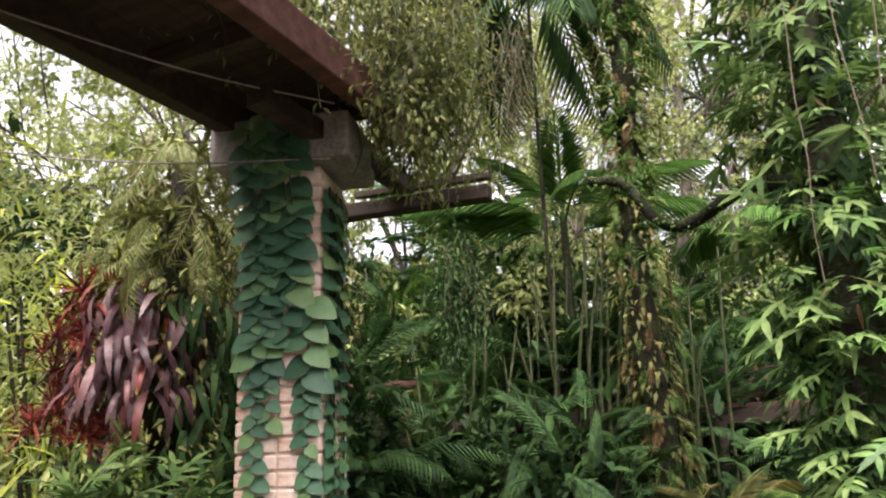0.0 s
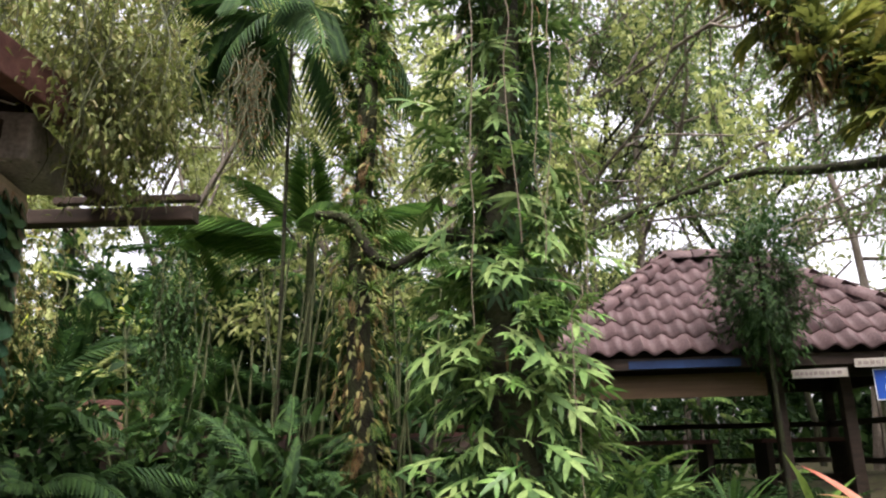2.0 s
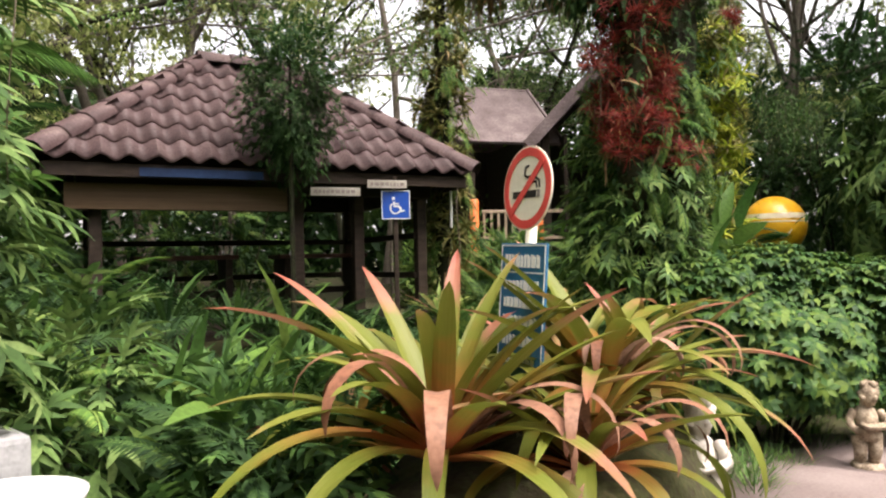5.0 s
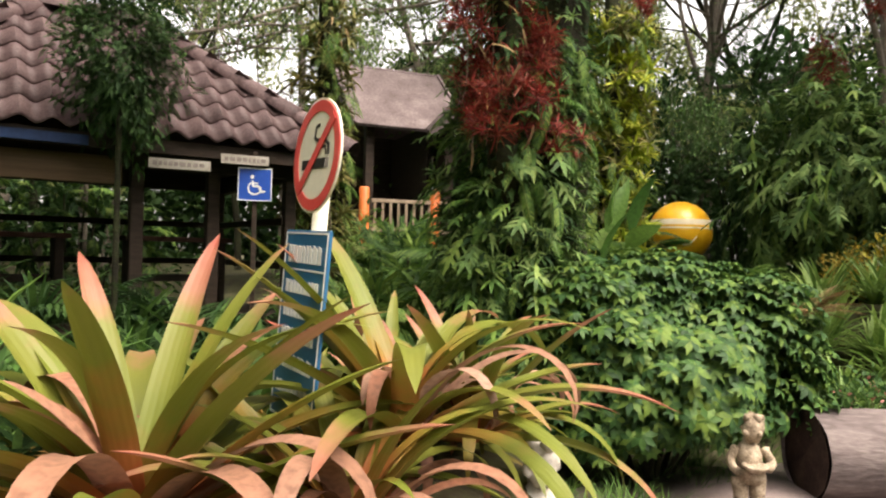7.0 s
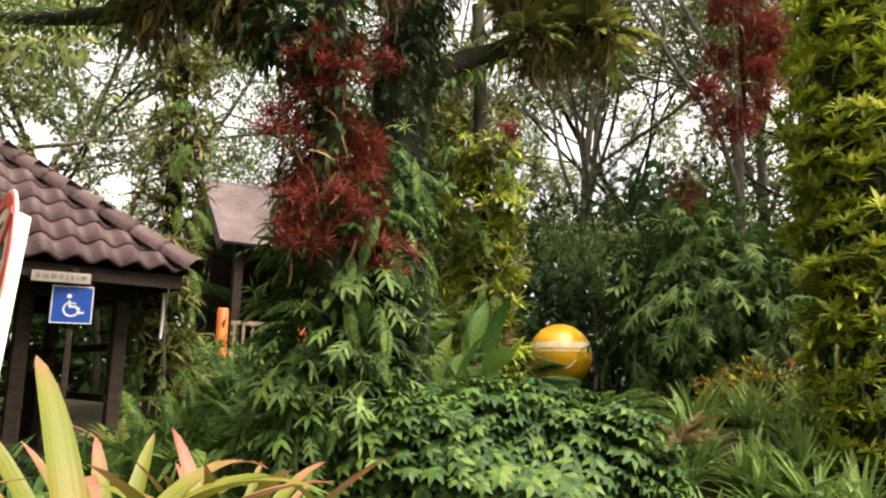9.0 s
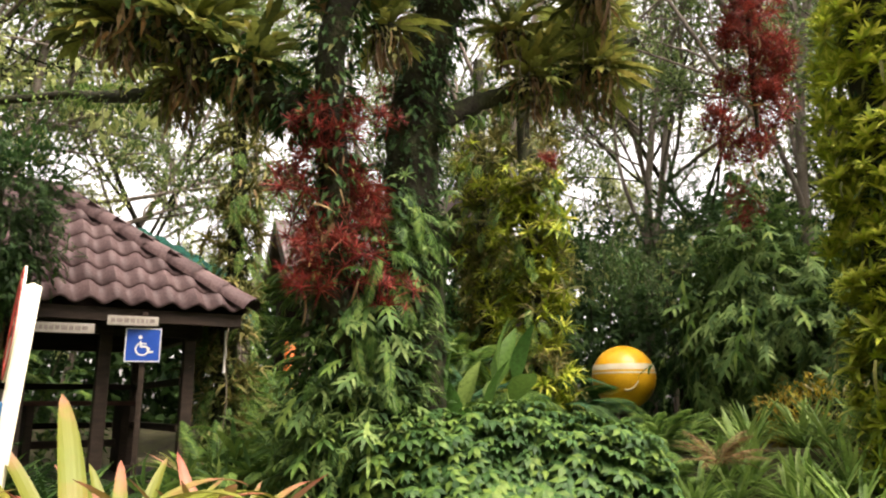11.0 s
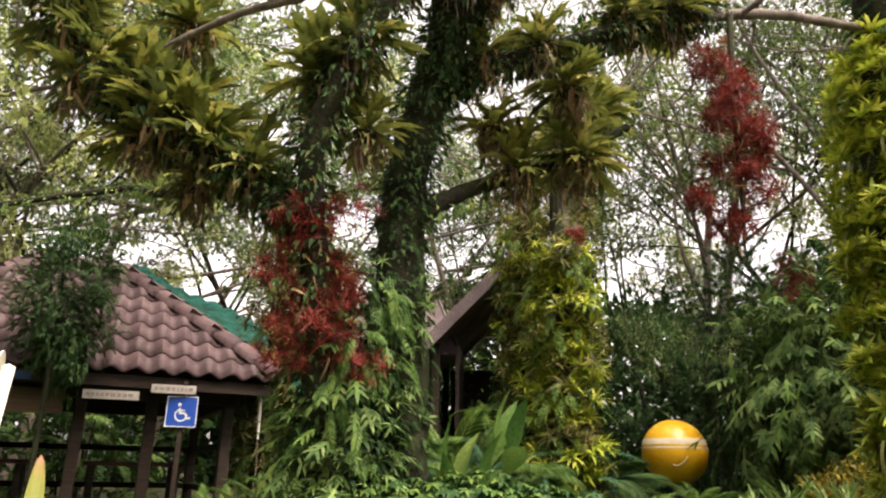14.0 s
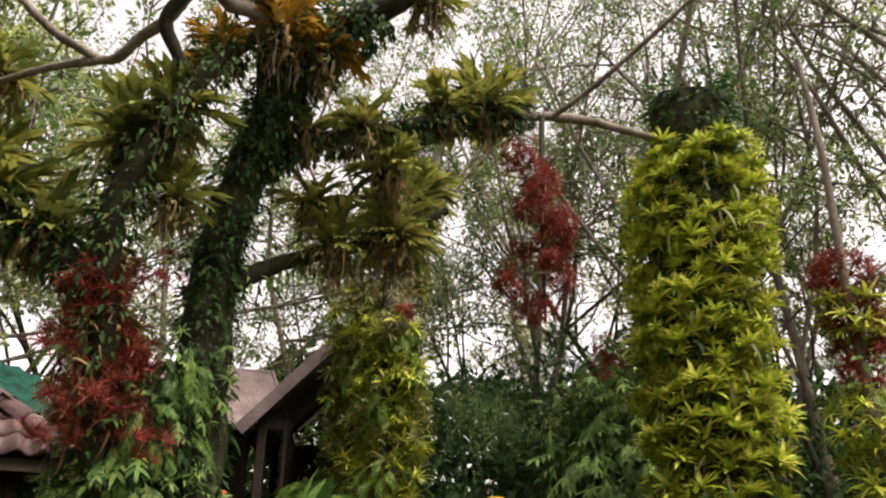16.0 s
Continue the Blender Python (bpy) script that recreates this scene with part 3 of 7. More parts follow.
# the large fern-wrapped tree behind the washbasin
fern_tree((1.93, 3.12, 0), 7.5, "tree trunk thickly wrapped in climbing ferns and hanging leaves", 21, (0.13, 0.1), (0.1, 0.5), [
    (420, LOBED, [0.3, 0.36, 0.36, 0.34, 0.34, 0.3, 0.28, 0.28, 0.28, 0.28, 0.26, 0.24], 0.24, M_LOBED, 0.7, 4.6, 0.0), (60, LOBED, 0.34, 0.2, M_BRIGHT, 0.7, 3.0, -0.1), (30, TUFT_LANCE, 0.26, 0.24, M_LOBED, 0.6, 4.4, 0.4), (110, LOBED_WIDE, 0.36, 0.25, M_LOBED, 0.8, 3.4, 0.2),
    # Deep-green chips close to the trunk darken the interior like shade between ferns.
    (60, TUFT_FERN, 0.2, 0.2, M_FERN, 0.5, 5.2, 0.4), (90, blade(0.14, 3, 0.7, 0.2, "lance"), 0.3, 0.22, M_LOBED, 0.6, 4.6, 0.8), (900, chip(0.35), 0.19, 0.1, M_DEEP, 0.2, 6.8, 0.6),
    (60, TUFT_LOBED, 0.18, 0.22, M_DEEP, 0.3, 6.8, 0.5), (34, blade(0.14, 3, 0.9, 0.2, "lance"), 0.22, 0.16, M_DRY, 1.2, 4.5, 0.9)])
ar = thing("aerial_roots", (1.93, 3.12, 0), "thin pale aerial roots hanging down the fern-wrapped trunk", "roots")
rr = R(22)
for k, (x, y, top, low) in enumerate([(-0.32, -0.3, 4.2, 2.0), (-0.2, -0.42, 4.0, 2.4), (-0.05, -0.45, 4.1, 2.3), (0.06, -0.42, 3.9, 2.6), (0.25, -0.3, 3.6, 1.6), (0.1, -0.46, 2.2, 1.2)]):
    z = np.linspace(top, low, 9)
    line = np.column_stack([x + np.cumsum(rr.normal(0, 0.018, 9)), y + np.cumsum(rr.normal(0, 0.01, 9)), z])
    qpart("root", tube(np.vstack([(0.05, 0.0, top + 0.15), line]), 0.0032, 0.0025, 5, 3), M_ROOT, ar)


# ---- pavilion ----
PAV = (6.27, 7.06, 0)
PAV_TURN = -23.8
EAVE, RISE, HX, HY = 2.36, 1.34, 2.1, 1.6


def wave_tile(width, length, waves):
    """A corrugated tile, its lower edge at the origin, lying along +y."""
    n = waves * 6
    x = np.linspace(-width / 2, width / 2, n + 1)
    z = 0.034 * np.cos((x + width / 2) / width * waves * 2 * np.pi)
    rows = [np.column_stack([x, 0 * x, z + 0.02]), np.column_stack([x, 0 * x + length, z - 0.006]), np.column_stack([x, 0 * x, z - 0.006])]
    v = np.concatenate(rows)
    m = n + 1
    f = [(i, i + 1, m + i + 1, m + i) for i in range(n)] + [(2 * m + i, 2 * m + i + 1, i + 1, i) for i in range(n)]
    return quad_mesh("roof_tile", v, np.array(f), M_TILE)


def pavilion():
    t = thing("pavilion", PAV, "open timber pavilion with a brown concrete tile hip roof", "pavilion", turn=PAV_TURN)
    part("floor_slab", box((3.6, 2.7, 0.85), (0, 0, 0.35), 0.03), M_DARKWOOD, t)
    for x, y in [(-1.65, -1.15), (0.25, -1.15), (0.92, -1.15), (1.65, 1.15), (-1.65, 1.15), (1.7, -1.1)]:
        part("post", box((0.115, 0.115, 2.3), (x, y, 1.15), 0.012), M_DARKWOOD, t)
    for y in (-1.15, 1.15):
        part("beam", box((3.6, 0.1, 0.2), (0, y, 2.22), 0.01), M_DARKWOOD, t)
    for x in (-1.7, 1.7):
        part("beam", box((0.1, 2.4, 0.2), (x, 0, 2.2), 0.01), M_DARKWOOD, t)
    brown = solid("brown_roller_blind", [(0.09, 0.055, 0.03), (0.15, 0.095, 0.055)], 5, 40, 0.7, 0.3, stretch=(0.3, 1, 8))
    part("roller_blind", box((2.0, 0.03, 0.24), (-0.9, -1.32, 2.06), 0.008), brown, t, "rolled brown blind under the eave")
    for y in (-1, 1):
        part("fascia", box((4.1, 0.03, 0.12), (0, y * 1.56, EAVE - 0.09), 0.005), M_DARKWOOD, t)
    for x in (-1, 1):
        part("fascia", box((0.03, 3.06, 0.12), (x * 2.06, 0, EAVE - 0.09), 0.005), M_DARKWOOD, t)
    blue = solid("faded_blue_banner", [(0.008, 0.02, 0.06), (0.014, 0.04, 0.11)], 6, 40, 0.6, 0.2)
    part("banner", box((1.1, 0.012, 0.08), (-0.75, -1.585, EAVE - 0.1), 0.003), blue, t, "narrow faded blue banner on the eave")
    soffit = bmesh.new()
    vs = [soffit.verts.new(c) for c in ((-2.04, -1.54, EAVE - 0.05), (2.04, -1.54, EAVE - 0.05), (2.04, 1.54, EAVE - 0.05), (-2.04, 1.54, EAVE - 0.05), (-0.5, 0, EAVE + RISE - 0.06), (0.5, 0, EAVE + RISE - 0.06))]
    for q in ((0, 1, 5, 4), (1, 2, 5), (2, 3, 4, 5), (3, 0, 4)):
        soffit.faces.new([vs[a] for a in q])
    roof = part("roof", soffit, M_DARKWOOD, t, "brown concrete tile hip roof on dark boards")
    full, half = wave_tile(0.46, 0.36, 2), wave_tile(0.23, 0.36, 1)
    rows = 7
    for face, (reach, deep) in enumerate([(HX, HY), (HY, HX), (HX, HY), (HY, HX)]):
        slope = math.atan2(RISE, 1.6)
        length = math.hypot(RISE, 1.6)
        turn = Matrix.Rotation(math.radians(90) * face, 4, "Z") @ Matrix.Translation((0, -(HY if face % 2 == 0 else HX) - 0.05, EAVE)) @ Matrix.Rotation(slope, 4, "X")
        for r in range(rows):
            d = r * length / rows
            wide = reach - 1.6 * (d + 0.16) / length
            n = 2 * int((wide + 0.13) / 0.23)
            x = -n * 0.23 / 2
            while n > 0:
                two = n >= 2
                ob = new("roof_tile", full if two else half)
                ob.parent = roof
                ob.matrix_basis = turn @ Matrix.Translation((x + (0.23 if two else 0.115), d, 0.012 + RND.uniform(0, 0.006))) @ Matrix.Rotation(RND.uniform(-0.008, 0.008), 4, "Z")
                x += 0.46 if two else 0.23
                n -= 2 if two else 1
    ang = np.linspace(-0.2, np.pi + 0.2, 9)
    capv = np.concatenate([np.column_stack([np.cos(ang) * q, 0 * ang + y, np.sin(ang) * q * 0.75]) for y, q in ((0, 0.15), (0.36, 0.13))])
    cap = quad_mesh("ridge_tile", capv, np.array([(i, i + 1, 9 + i + 1, 9 + i) for i in range(8)]), M_TILE)
    ends = [((sx * HX * 1.02, sy * HY * 1.02, EAVE + 0.0), (sx * 0.5, 0, EAVE + RISE)) for sx in (-1, 1) for sy in (-1, 1)] + [((-0.55, 0, EAVE + RISE + 0.02), (0.55, 0, EAVE + RISE + 0.02))]
    for a, b in ends:
        a, b = Vector(a), Vector(b)
        n = max(3, round((b - a).length / 0.32))
        for i in range(n):
            ob = new("ridge_tile", cap)
            ob.parent = roof
            ob.matrix_basis = Matrix.Translation(a.lerp(b, i / n) + Vector((0, 0, 0.03))) @ (b - a).to_track_quat("Y", "Z").to_matrix().to_4x4()
    for y, x0, x1 in ((1.15, -1.6, 1.6),):
        for z in (1.25, 1.7):
            part("rail", box((x1 - x0, 0.06, 0.07), ((x0 + x1) / 2, y, z), 0.01), M_DARKWOOD, t)
    for x in (-1.65, 1.65):
        for z in (1.25, 1.7):
            part("rail", box((0.06, 2.2, 0.07), (x, 0, z), 0.01), M_DARKWOOD, t)
    return t


pavilion()


def on_pavilion(x, y, z, turn=0):
    return pose(*PAV, 0, 0, PAV_TURN) @ pose(x, y, z, 0, 0, turn)


def pavilion_table(x, y):
    t = new("picnic_table")
    t.matrix_basis = on_pavilion(x, y, 0.78)
    tagged(t, "brown timber table inside the pavilion", "table")
    part("tabletop", box((1.1, 0.6, 0.05), (0, 0, 0.72), 0.01), M_REDWOOD, t)
    for sx in (-1, 1):
        part("leg", box((0.08, 0.5, 0.7), (sx * 0.45, 0, 0.35), 0.01), M_DARKWOOD, t)
    part("stretcher", box((0.85, 0.05, 0.08), (0, 0, 0.3), 0.008), M_DARKWOOD, t)


pavilion_table(-0.7, 0.1), pavilion_table(0.9, 0.2)

M_BLUE = solid("blue_sign_enamel", [(0.005, 0.05, 0.3), (0.01, 0.075, 0.38)], 8, 60, 0.35, 0.1)
M_WHITE = solid("white_sign_paint", [(0.62, 0.62, 0.6), (0.8, 0.8, 0.78)], 8, 60, 0.4, 0.1)
M_SIGNRED = solid("red_sign_paint", [(0.55, 0.05, 0.045), (0.68, 0.09, 0.075)], 8, 60, 0.4, 0.1)
M_BLACK = solid("black_sign_paint", [(0.008, 0.008, 0.008), (0.02, 0.02, 0.02)], 8, 60, 0.5, 0.1)
M_CREAM = solid("cream_sign_face", [(0.6, 0.58, 0.46), (0.72, 0.7, 0.58)], 4, 50, 0.45, 0.1)
M_BOARDBLUE = solid("teal_blue_notice_board", [(0.008, 0.075, 0.17), (0.015, 0.12, 0.25)], 4, 50, 0.4, 0.1)


def flat(outline, depth=0.002, y=0.0):
    """A thin plate from an outline in the x-z plane, its face towards -y."""
    bm = bmesh.new()
    vs = [bm.verts.new((x, y, z)) for x, z in outline]
    f = bm.faces.new(vs)
    ext = bmesh.ops.extrude_face_region(bm, geom=[f])
    bmesh.ops.translate(bm, verts=[e for e in ext["geom"] if isinstance(e, bmesh.types.BMVert)], vec=(0, -depth, 0))
    return bm


def disc(r, depth, y, n=48, ratio=1.0):
    return flat([(r * math.cos(a * 2 * math.pi / n), ratio * r * math.sin(a * 2 * math.pi / n)) for a in range(n)], depth, y)


def ring(r0, r1, depth, y, n=48, a0=0.0, a1=2 * math.pi):
    """A flat ring, or part of one, in the x-z plane."""
    bm = bmesh.new()
    closed = abs(a1 - a0 - 2 * math.pi) < 1e-6
    m = n if closed else n + 1
    rows = []
    for yy in (y, y - depth):
        for r in (r0, r1):
            rows.append([bm.verts.new((r * math.cos(a0 + (a1 - a0) * i / n), yy, r * math.sin(a0 + (a1 - a0) * i / n))) for i in range(m)])
    for i in range(n):
        k = (i + 1) % m
        for p, q in ((2, 3), (0, 2), (1, 3), (0, 1)):
            bm.faces.new((rows[p][i], rows[p][k], rows[q][k], rows[q][i]))
    return bm


def stroke(points, width, depth, y):
    """A line of even width drawn on a plate."""
    bm = bmesh.new()
    for (x0, z0), (x1, z1) in zip(points, points[1:]):
        d = Vector((x1 - x0, z1 - z0))
        n = Vector((-d.y, d.x)).normalized() * width / 2
        e = d.normalized() * width * 0.25
        quad = [(x0 - e.x + n.x, z0 - e.y + n.y), (x0 - e.x - n.x, z0 - e.y - n.y), (x1 + e.x - n.x, z1 + e.y - n.y), (x1 + e.x + n.x, z1 + e.y + n.y)]
        f = bm.faces.new([bm.verts.new((x, y, z)) for x, z in quad])
        ext = bmesh.ops.extrude_face_region(bm, geom=[f])
        bmesh.ops.translate(bm, verts=[g for g in ext["geom"] if isinstance(g, bmesh.types.BMVert)], vec=(0, -depth, 0))
    return bm


def access_sign():
    t = new("accessibility_sign")
    t.matrix_basis = pose(6.67, 5.09, 0, 0, 0, -42)
    tagged(t, "square blue wheelchair sign with a white border, on a dark post", "sign")
    part("post", box((0.045, 0.045, 2.3), (0, 0.04, 1.15), 0.008), M_DARKWOOD, t)
    pl = part("plate", box((0.3, 0.008, 0.3), (0, 0, 2.0), 0.003), M_BLUE, t)
    w = 0.145
    part("border", stroke([(-w, 2 - w), (w, 2 - w), (w, 2 + w), (-w, 2 + w), (-w, 2 - w)], 0.008, 0.003, -0.004), M_WHITE, pl)
    for nm, bm in (("head", disc(0.017, 0.003, -0.004, 16)), ("wheel", ring(0.048, 0.062, 0.003, -0.004, 24, radians(120), radians(375))), ("body", stroke([(-0.018, 0.03), (-0.012, -0.015), (0.035, -0.015), (0.06, -0.065), (0.09, -0.06)], 0.017, 0.003, -0.004)), ("arm", stroke([(-0.016, 0.012), (0.03, 0.012)], 0.012, 0.003, -0.004))):
        off = {"head": (-0.022, 0.068), "wheel": (0.0, -0.035)}.get(nm, (0, 0))
        ob = part(nm, bm, M_WHITE, pl)
        ob.matrix_basis = pose(off[0] - 0.003, 0, 2.0 + off[1])


access_sign()


# Cream board greyed down, with the eave's shade put into its colour.
M_BOARD = solid("shaded_pale_board", [(0.2, 0.18, 0.15), (0.3, 0.28, 0.24), (0.36, 0.34, 0.3)], 9, 60, 0.7, 0.2)


def name_board(x, z, width, label):
    t = new("name_board")
    t.matrix_basis = on_pavilion(x, -1.66, z, -8)
    tagged(t, label, "sign")
    bd = part("board", box((width, 0.015, 0.085), (0, 0, 0), 0.004), M_BOARD, t)
    grey = solid("faded_lettering", [(0.12, 0.1, 0.09), (0.25, 0.22, 0.2)], 30, 90, 0.7, 0.1)
    k = -width / 2 + 0.03
    r = R(int(width * 100))
    while k < width / 2 - 0.05:
        w = r.uniform(0.02, 0.05)
        part("lettering", flat([(k, -0.018), (k + w, -0.018), (k + w, 0.018), (k, 0.018)], 0.002, -0.008), grey, bd)
        k += w + 0.012


name_board(1.06, 2.21, 0.42, "cream name board with faded writing under the eave")
name_board(0.5, 2.12, 0.5, "pale board with faded writing under the eave")


def smoking_sign():
    t = new("no_smoking_sign")
    t.matrix_basis = Matrix.Translation((3.865, 1.88, 0)) @ Matrix.Rotation(radians(4), 4, Vector((0.74, 0.67, 0))) @ pose(0, 0, 0, 0, 0, -114)
    tagged(t, "round no-smoking sign above a blue notice board on a cream post", "sign")
    qpart("post", lathe([(0.0, 0.0), (0.026, 0.0), (0.026, 1.86), (0.0, 1.87)], 16), M_CREAM, t)
    z = 1.73
    for nm, bm, mat, sc in (("disc", disc(0.192, 0.006, -0.03), M_CREAM, 1), ("red_ring", ring(0.147, 0.184, 0.003, -0.036), M_SIGNRED, 1),
                            ("cigarette", flat([(-0.11, -0.045), (0.075, -0.045), (0.075, -0.012), (-0.11, -0.012)], 0.002, -0.036), M_BLACK, 1),
                            ("ash", flat([(0.082, -0.045), (0.105, -0.045), (0.105, -0.012), (0.082, -0.012)], 0.002, -0.036), M_CONC, 1),
                            ("smoke", stroke([(0.01, 0.1), (-0.015, 0.095), (-0.02, 0.06), (0.0, 0.05), (0.055, 0.05), (0.095, 0.03), (0.1, 0.0)], 0.012, 0.002, -0.036), M_BLACK, 1),
                            ("smoke", stroke([(0.03, 0.025), (0.07, 0.025), (0.08, 0.0)], 0.01, 0.002, -0.036), M_BLACK, 1),
                            ("slash", stroke([(-0.12, -0.115), (0.12, 0.115)], 0.032, 0.003, -0.0385), M_SIGNRED, 1)):
        if nm == "disc":
            plate = part(nm, bm, mat, t)
            plate.matrix_basis = pose(0, 0, z)
        else:
            part(nm, bm, mat, plate)
    nb = part("notice_board", box((0.36, 0.012, 0.64), (0, -0.035, 1.16), 0.004), M_BOARDBLUE, t, "teal blue notice board with white writing")
    w, z0, z1 = 0.172, 0.85, 1.47
    part("border", stroke([(-w, z0), (w, z0), (w, z1), (-w, z1), (-w, z0)], 0.006, 0.002, -0.041), M_WHITE, nb)
    r = R(5)
    for row, (zz, h) in enumerate([(1.4, 0.06), (1.29, 0.045), (1.21, 0.045), (1.13, 0.045), (1.04, 0.05), (0.95, 0.04)]):
        k = -0.14
        while k < 0.12:
            lw = r.uniform(0.014, 0.036)
            part("lettering", flat([(k, zz - h / 2), (k + lw, zz - h / 2), (k + lw, zz + h / 2 * r.uniform(0.5, 1)), (k, zz + h / 2)], 0.002, -0.041), M_WHITE, nb)
            k += lw + 0.008
    part("divider", flat([(-0.17, 1.345), (0.17, 1.345), (0.17, 1.35), (-0.17, 1.35)], 0.002, -0.041), M_WHITE, nb)


smoking_sign()


# ---- washbasin, water jar ----
def washbasin():
    t = thing("washbasin", (1.9, 2.56, 0), "pale grey cement washstand with a round white basin and chrome tap", "washbasin", turn=-4)
    part("pedestal", box((0.3, 0.26, 0.64), (0, -0.16, 0.32), 0.02), M_WHITECONC, t)
    part("backblock", box((0.37, 0.24, 0.34), (0.02, 0.1, 0.72), 0.02), M_WHITECONC, t, "rough pale grey cement block")
    cer = solid("white_ceramic", [(0.6, 0.6, 0.59), (0.7, 0.7, 0.69)], 3, 30, 0.12, 0.05)
    v, f = lathe([(0.0, -0.15), (0.1, -0.14), (0.19, -0.07), (0.235, -0.01), (0.24, 0.008), (0.225, 0.012), (0.2, -0.005), (0.15, -0.08), (0.05, -0.115), (0.0, -0.117)], 36)
    qpart("basin", (v * (1.1, 0.95, 1) + (0.0, -0.27, 0.775), f), cer, t)
    chrome = solid("chrome", [(0.6, 0.6, 0.6), (0.75, 0.75, 0.75)], 5, 30, 0.12, 0.02, metal=1.0)
    tap = [lathe([(0.0, 0.0), (0.02, 0.0), (0.018, 0.06), (0.024, 0.065), (0.02, 0.085), (0.0, 0.088)], 14)]
    tap = [(tap[0][0] + (0.05, -0.05, 0.8), tap[0][1]), tube([(0.05, -0.05, 0.84), (0.05, -0.1, 0.865), (0.05, -0.14, 0.84)], 0.012, 0.01, 8)]
    tp = qpart("tap", merge(*tap), chrome, t, "chrome tap")
    qpart("tap_handle", tube([(0.02, -0.05, 0.885), (0.05, -0.05, 0.89), (0.08, -0.05, 0.885)], 0.008, 0.008, 8), chrome, tp)
    b = thing("soap_dispenser", (1.84, 2.62, 0.893), "clear pump bottle half full of pink soap, on the washstand", "soap bottle")
    clear = solid("clear_plastic", [(0.5, 0.5, 0.48), (0.62, 0.62, 0.6)], 5, 30, 0.15, 0.02)
    pink = solid("pink_soap", [(0.75, 0.08, 0.22), (0.85, 0.14, 0.3)], 5, 30, 0.2, 0.02)
    qpart("bottle", lathe([(0.027, 0.045), (0.027, 0.075), (0.018, 0.095), (0.011, 0.103), (0.011, 0.11), (0.0, 0.111)], 16), clear, b)
    qpart("soap", lathe([(0.0, 0.0), (0.026, 0.0), (0.028, 0.006), (0.0275, 0.045), (0.0, 0.0452)], 16), pink, b)
    qpart("pump", merge(lathe([(0.0, 0.11), (0.012, 0.11), (0.012, 0.122), (0.005, 0.124), (0.005, 0.145), (0.011, 0.147), (0.011, 0.155), (0.0, 0.156)], 12), tube([(0, 0, 0.15), (-0.02, -0.01, 0.149), (-0.028, -0.012, 0.146)], 0.004, 0.003, 6)), M_WHITE, b)


washbasin()

M_TEAL = solid("green_glaze", [(0.006, 0.09, 0.065), (0.012, 0.16, 0.115), (0.03, 0.23, 0.17)], 3, 30, 0.35, 0.2, 0.004)


def water_jar():
    t = thing("water_jar", (1.4, 2.9, 0.0), "large turquoise green earthenware jar with a thick rim, beside the washstand", "jar")
    t.matrix_basis = pose(1.4, 2.95, 0.0, 4.5, -1.5, 0)
    qpart("body", lathe([(0.0, 0.0), (0.17, 0.0), (0.21, 0.1), (0.27, 0.35), (0.285, 0.55), (0.27, 0.72), (0.235, 0.795), (0.24, 0.82), (0.27, 0.83), (0.28, 0.855), (0.262, 0.875), (0.235, 0.87), (0.228, 0.862)], 40), M_TEAL, t)
    qpart("inside", lathe([(0.229, 0.862), (0.215, 0.83), (0.225, 0.74), (0.235, 0.64)], 40), solid("brown_clay", [(0.05, 0.03, 0.02), (0.12, 0.075, 0.045)], 8, 50, 0.8, 0.4), t, "bare brown clay inside")
    rj = R(12)
    qpart("dead_leaf", scatter(chip(0.5), np.column_stack([rj.uniform(-0.15, 0.15, (60, 2)), rj.uniform(0.765, 0.79, 60)]), rj.normal(size=(60, 3)) * (1, 1, 0.25), (0, 0, 1), rj.uniform(0.05, 0.1, 60)), M_PURPLE, t, "dark dead leaves", kind="stuff")
    qpart("litter", lathe([(0.0, 0.765), (0.1, 0.77), (0.224, 0.755)], 24), solid("dark_wet_litter", [(0.01, 0.01, 0.012), (0.05, 0.045, 0.06)], 20, 80, 0.4, 0.8), t, "dark wet litter")
    w = thing("garden_wall", (1.52, 3.42, 0), "low turquoise green painted wall behind the jar", "wall", kind="structure", turn=2)
    part("wall", box((0.7, 0.1, 1.04), (0, 0, 0.52), 0.015), M_TEAL, w)
    part("coping", box((0.72, 0.14, 0.035), (0, 0, 1.055), 0.01), M_TEAL, w)


water_jar()
gt = thing("garden_tap", (1.36, 3.33, 0), "small grey pipe with a tap before the turquoise wall", "tap")
qpart("pipe", tube([(0, 0, 0), (0, 0, 0.6), (0.005, -0.01, 1.06)], 0.009, 0.009, 8), M_CONC, gt)
qpart("tap_head", merge(tube([(0.005, -0.01, 1.03), (0.005, -0.05, 1.05), (0.005, -0.07, 1.02)], 0.011, 0.009, 8), tube([(-0.015, -0.03, 1.07), (0.005, -0.03, 1.075), (0.025, -0.03, 1.07)], 0.006, 0.006, 6)), M_CONC, gt)

# ---- large bromeliad ----
M_SALMON = leaf_material("salmon_bent_leaf", [(0.24, 0.1, 0.06), (0.29, 0.145, 0.095), (0.33, 0.2, 0.145)], 0.5, 0.2, 0.4, True)


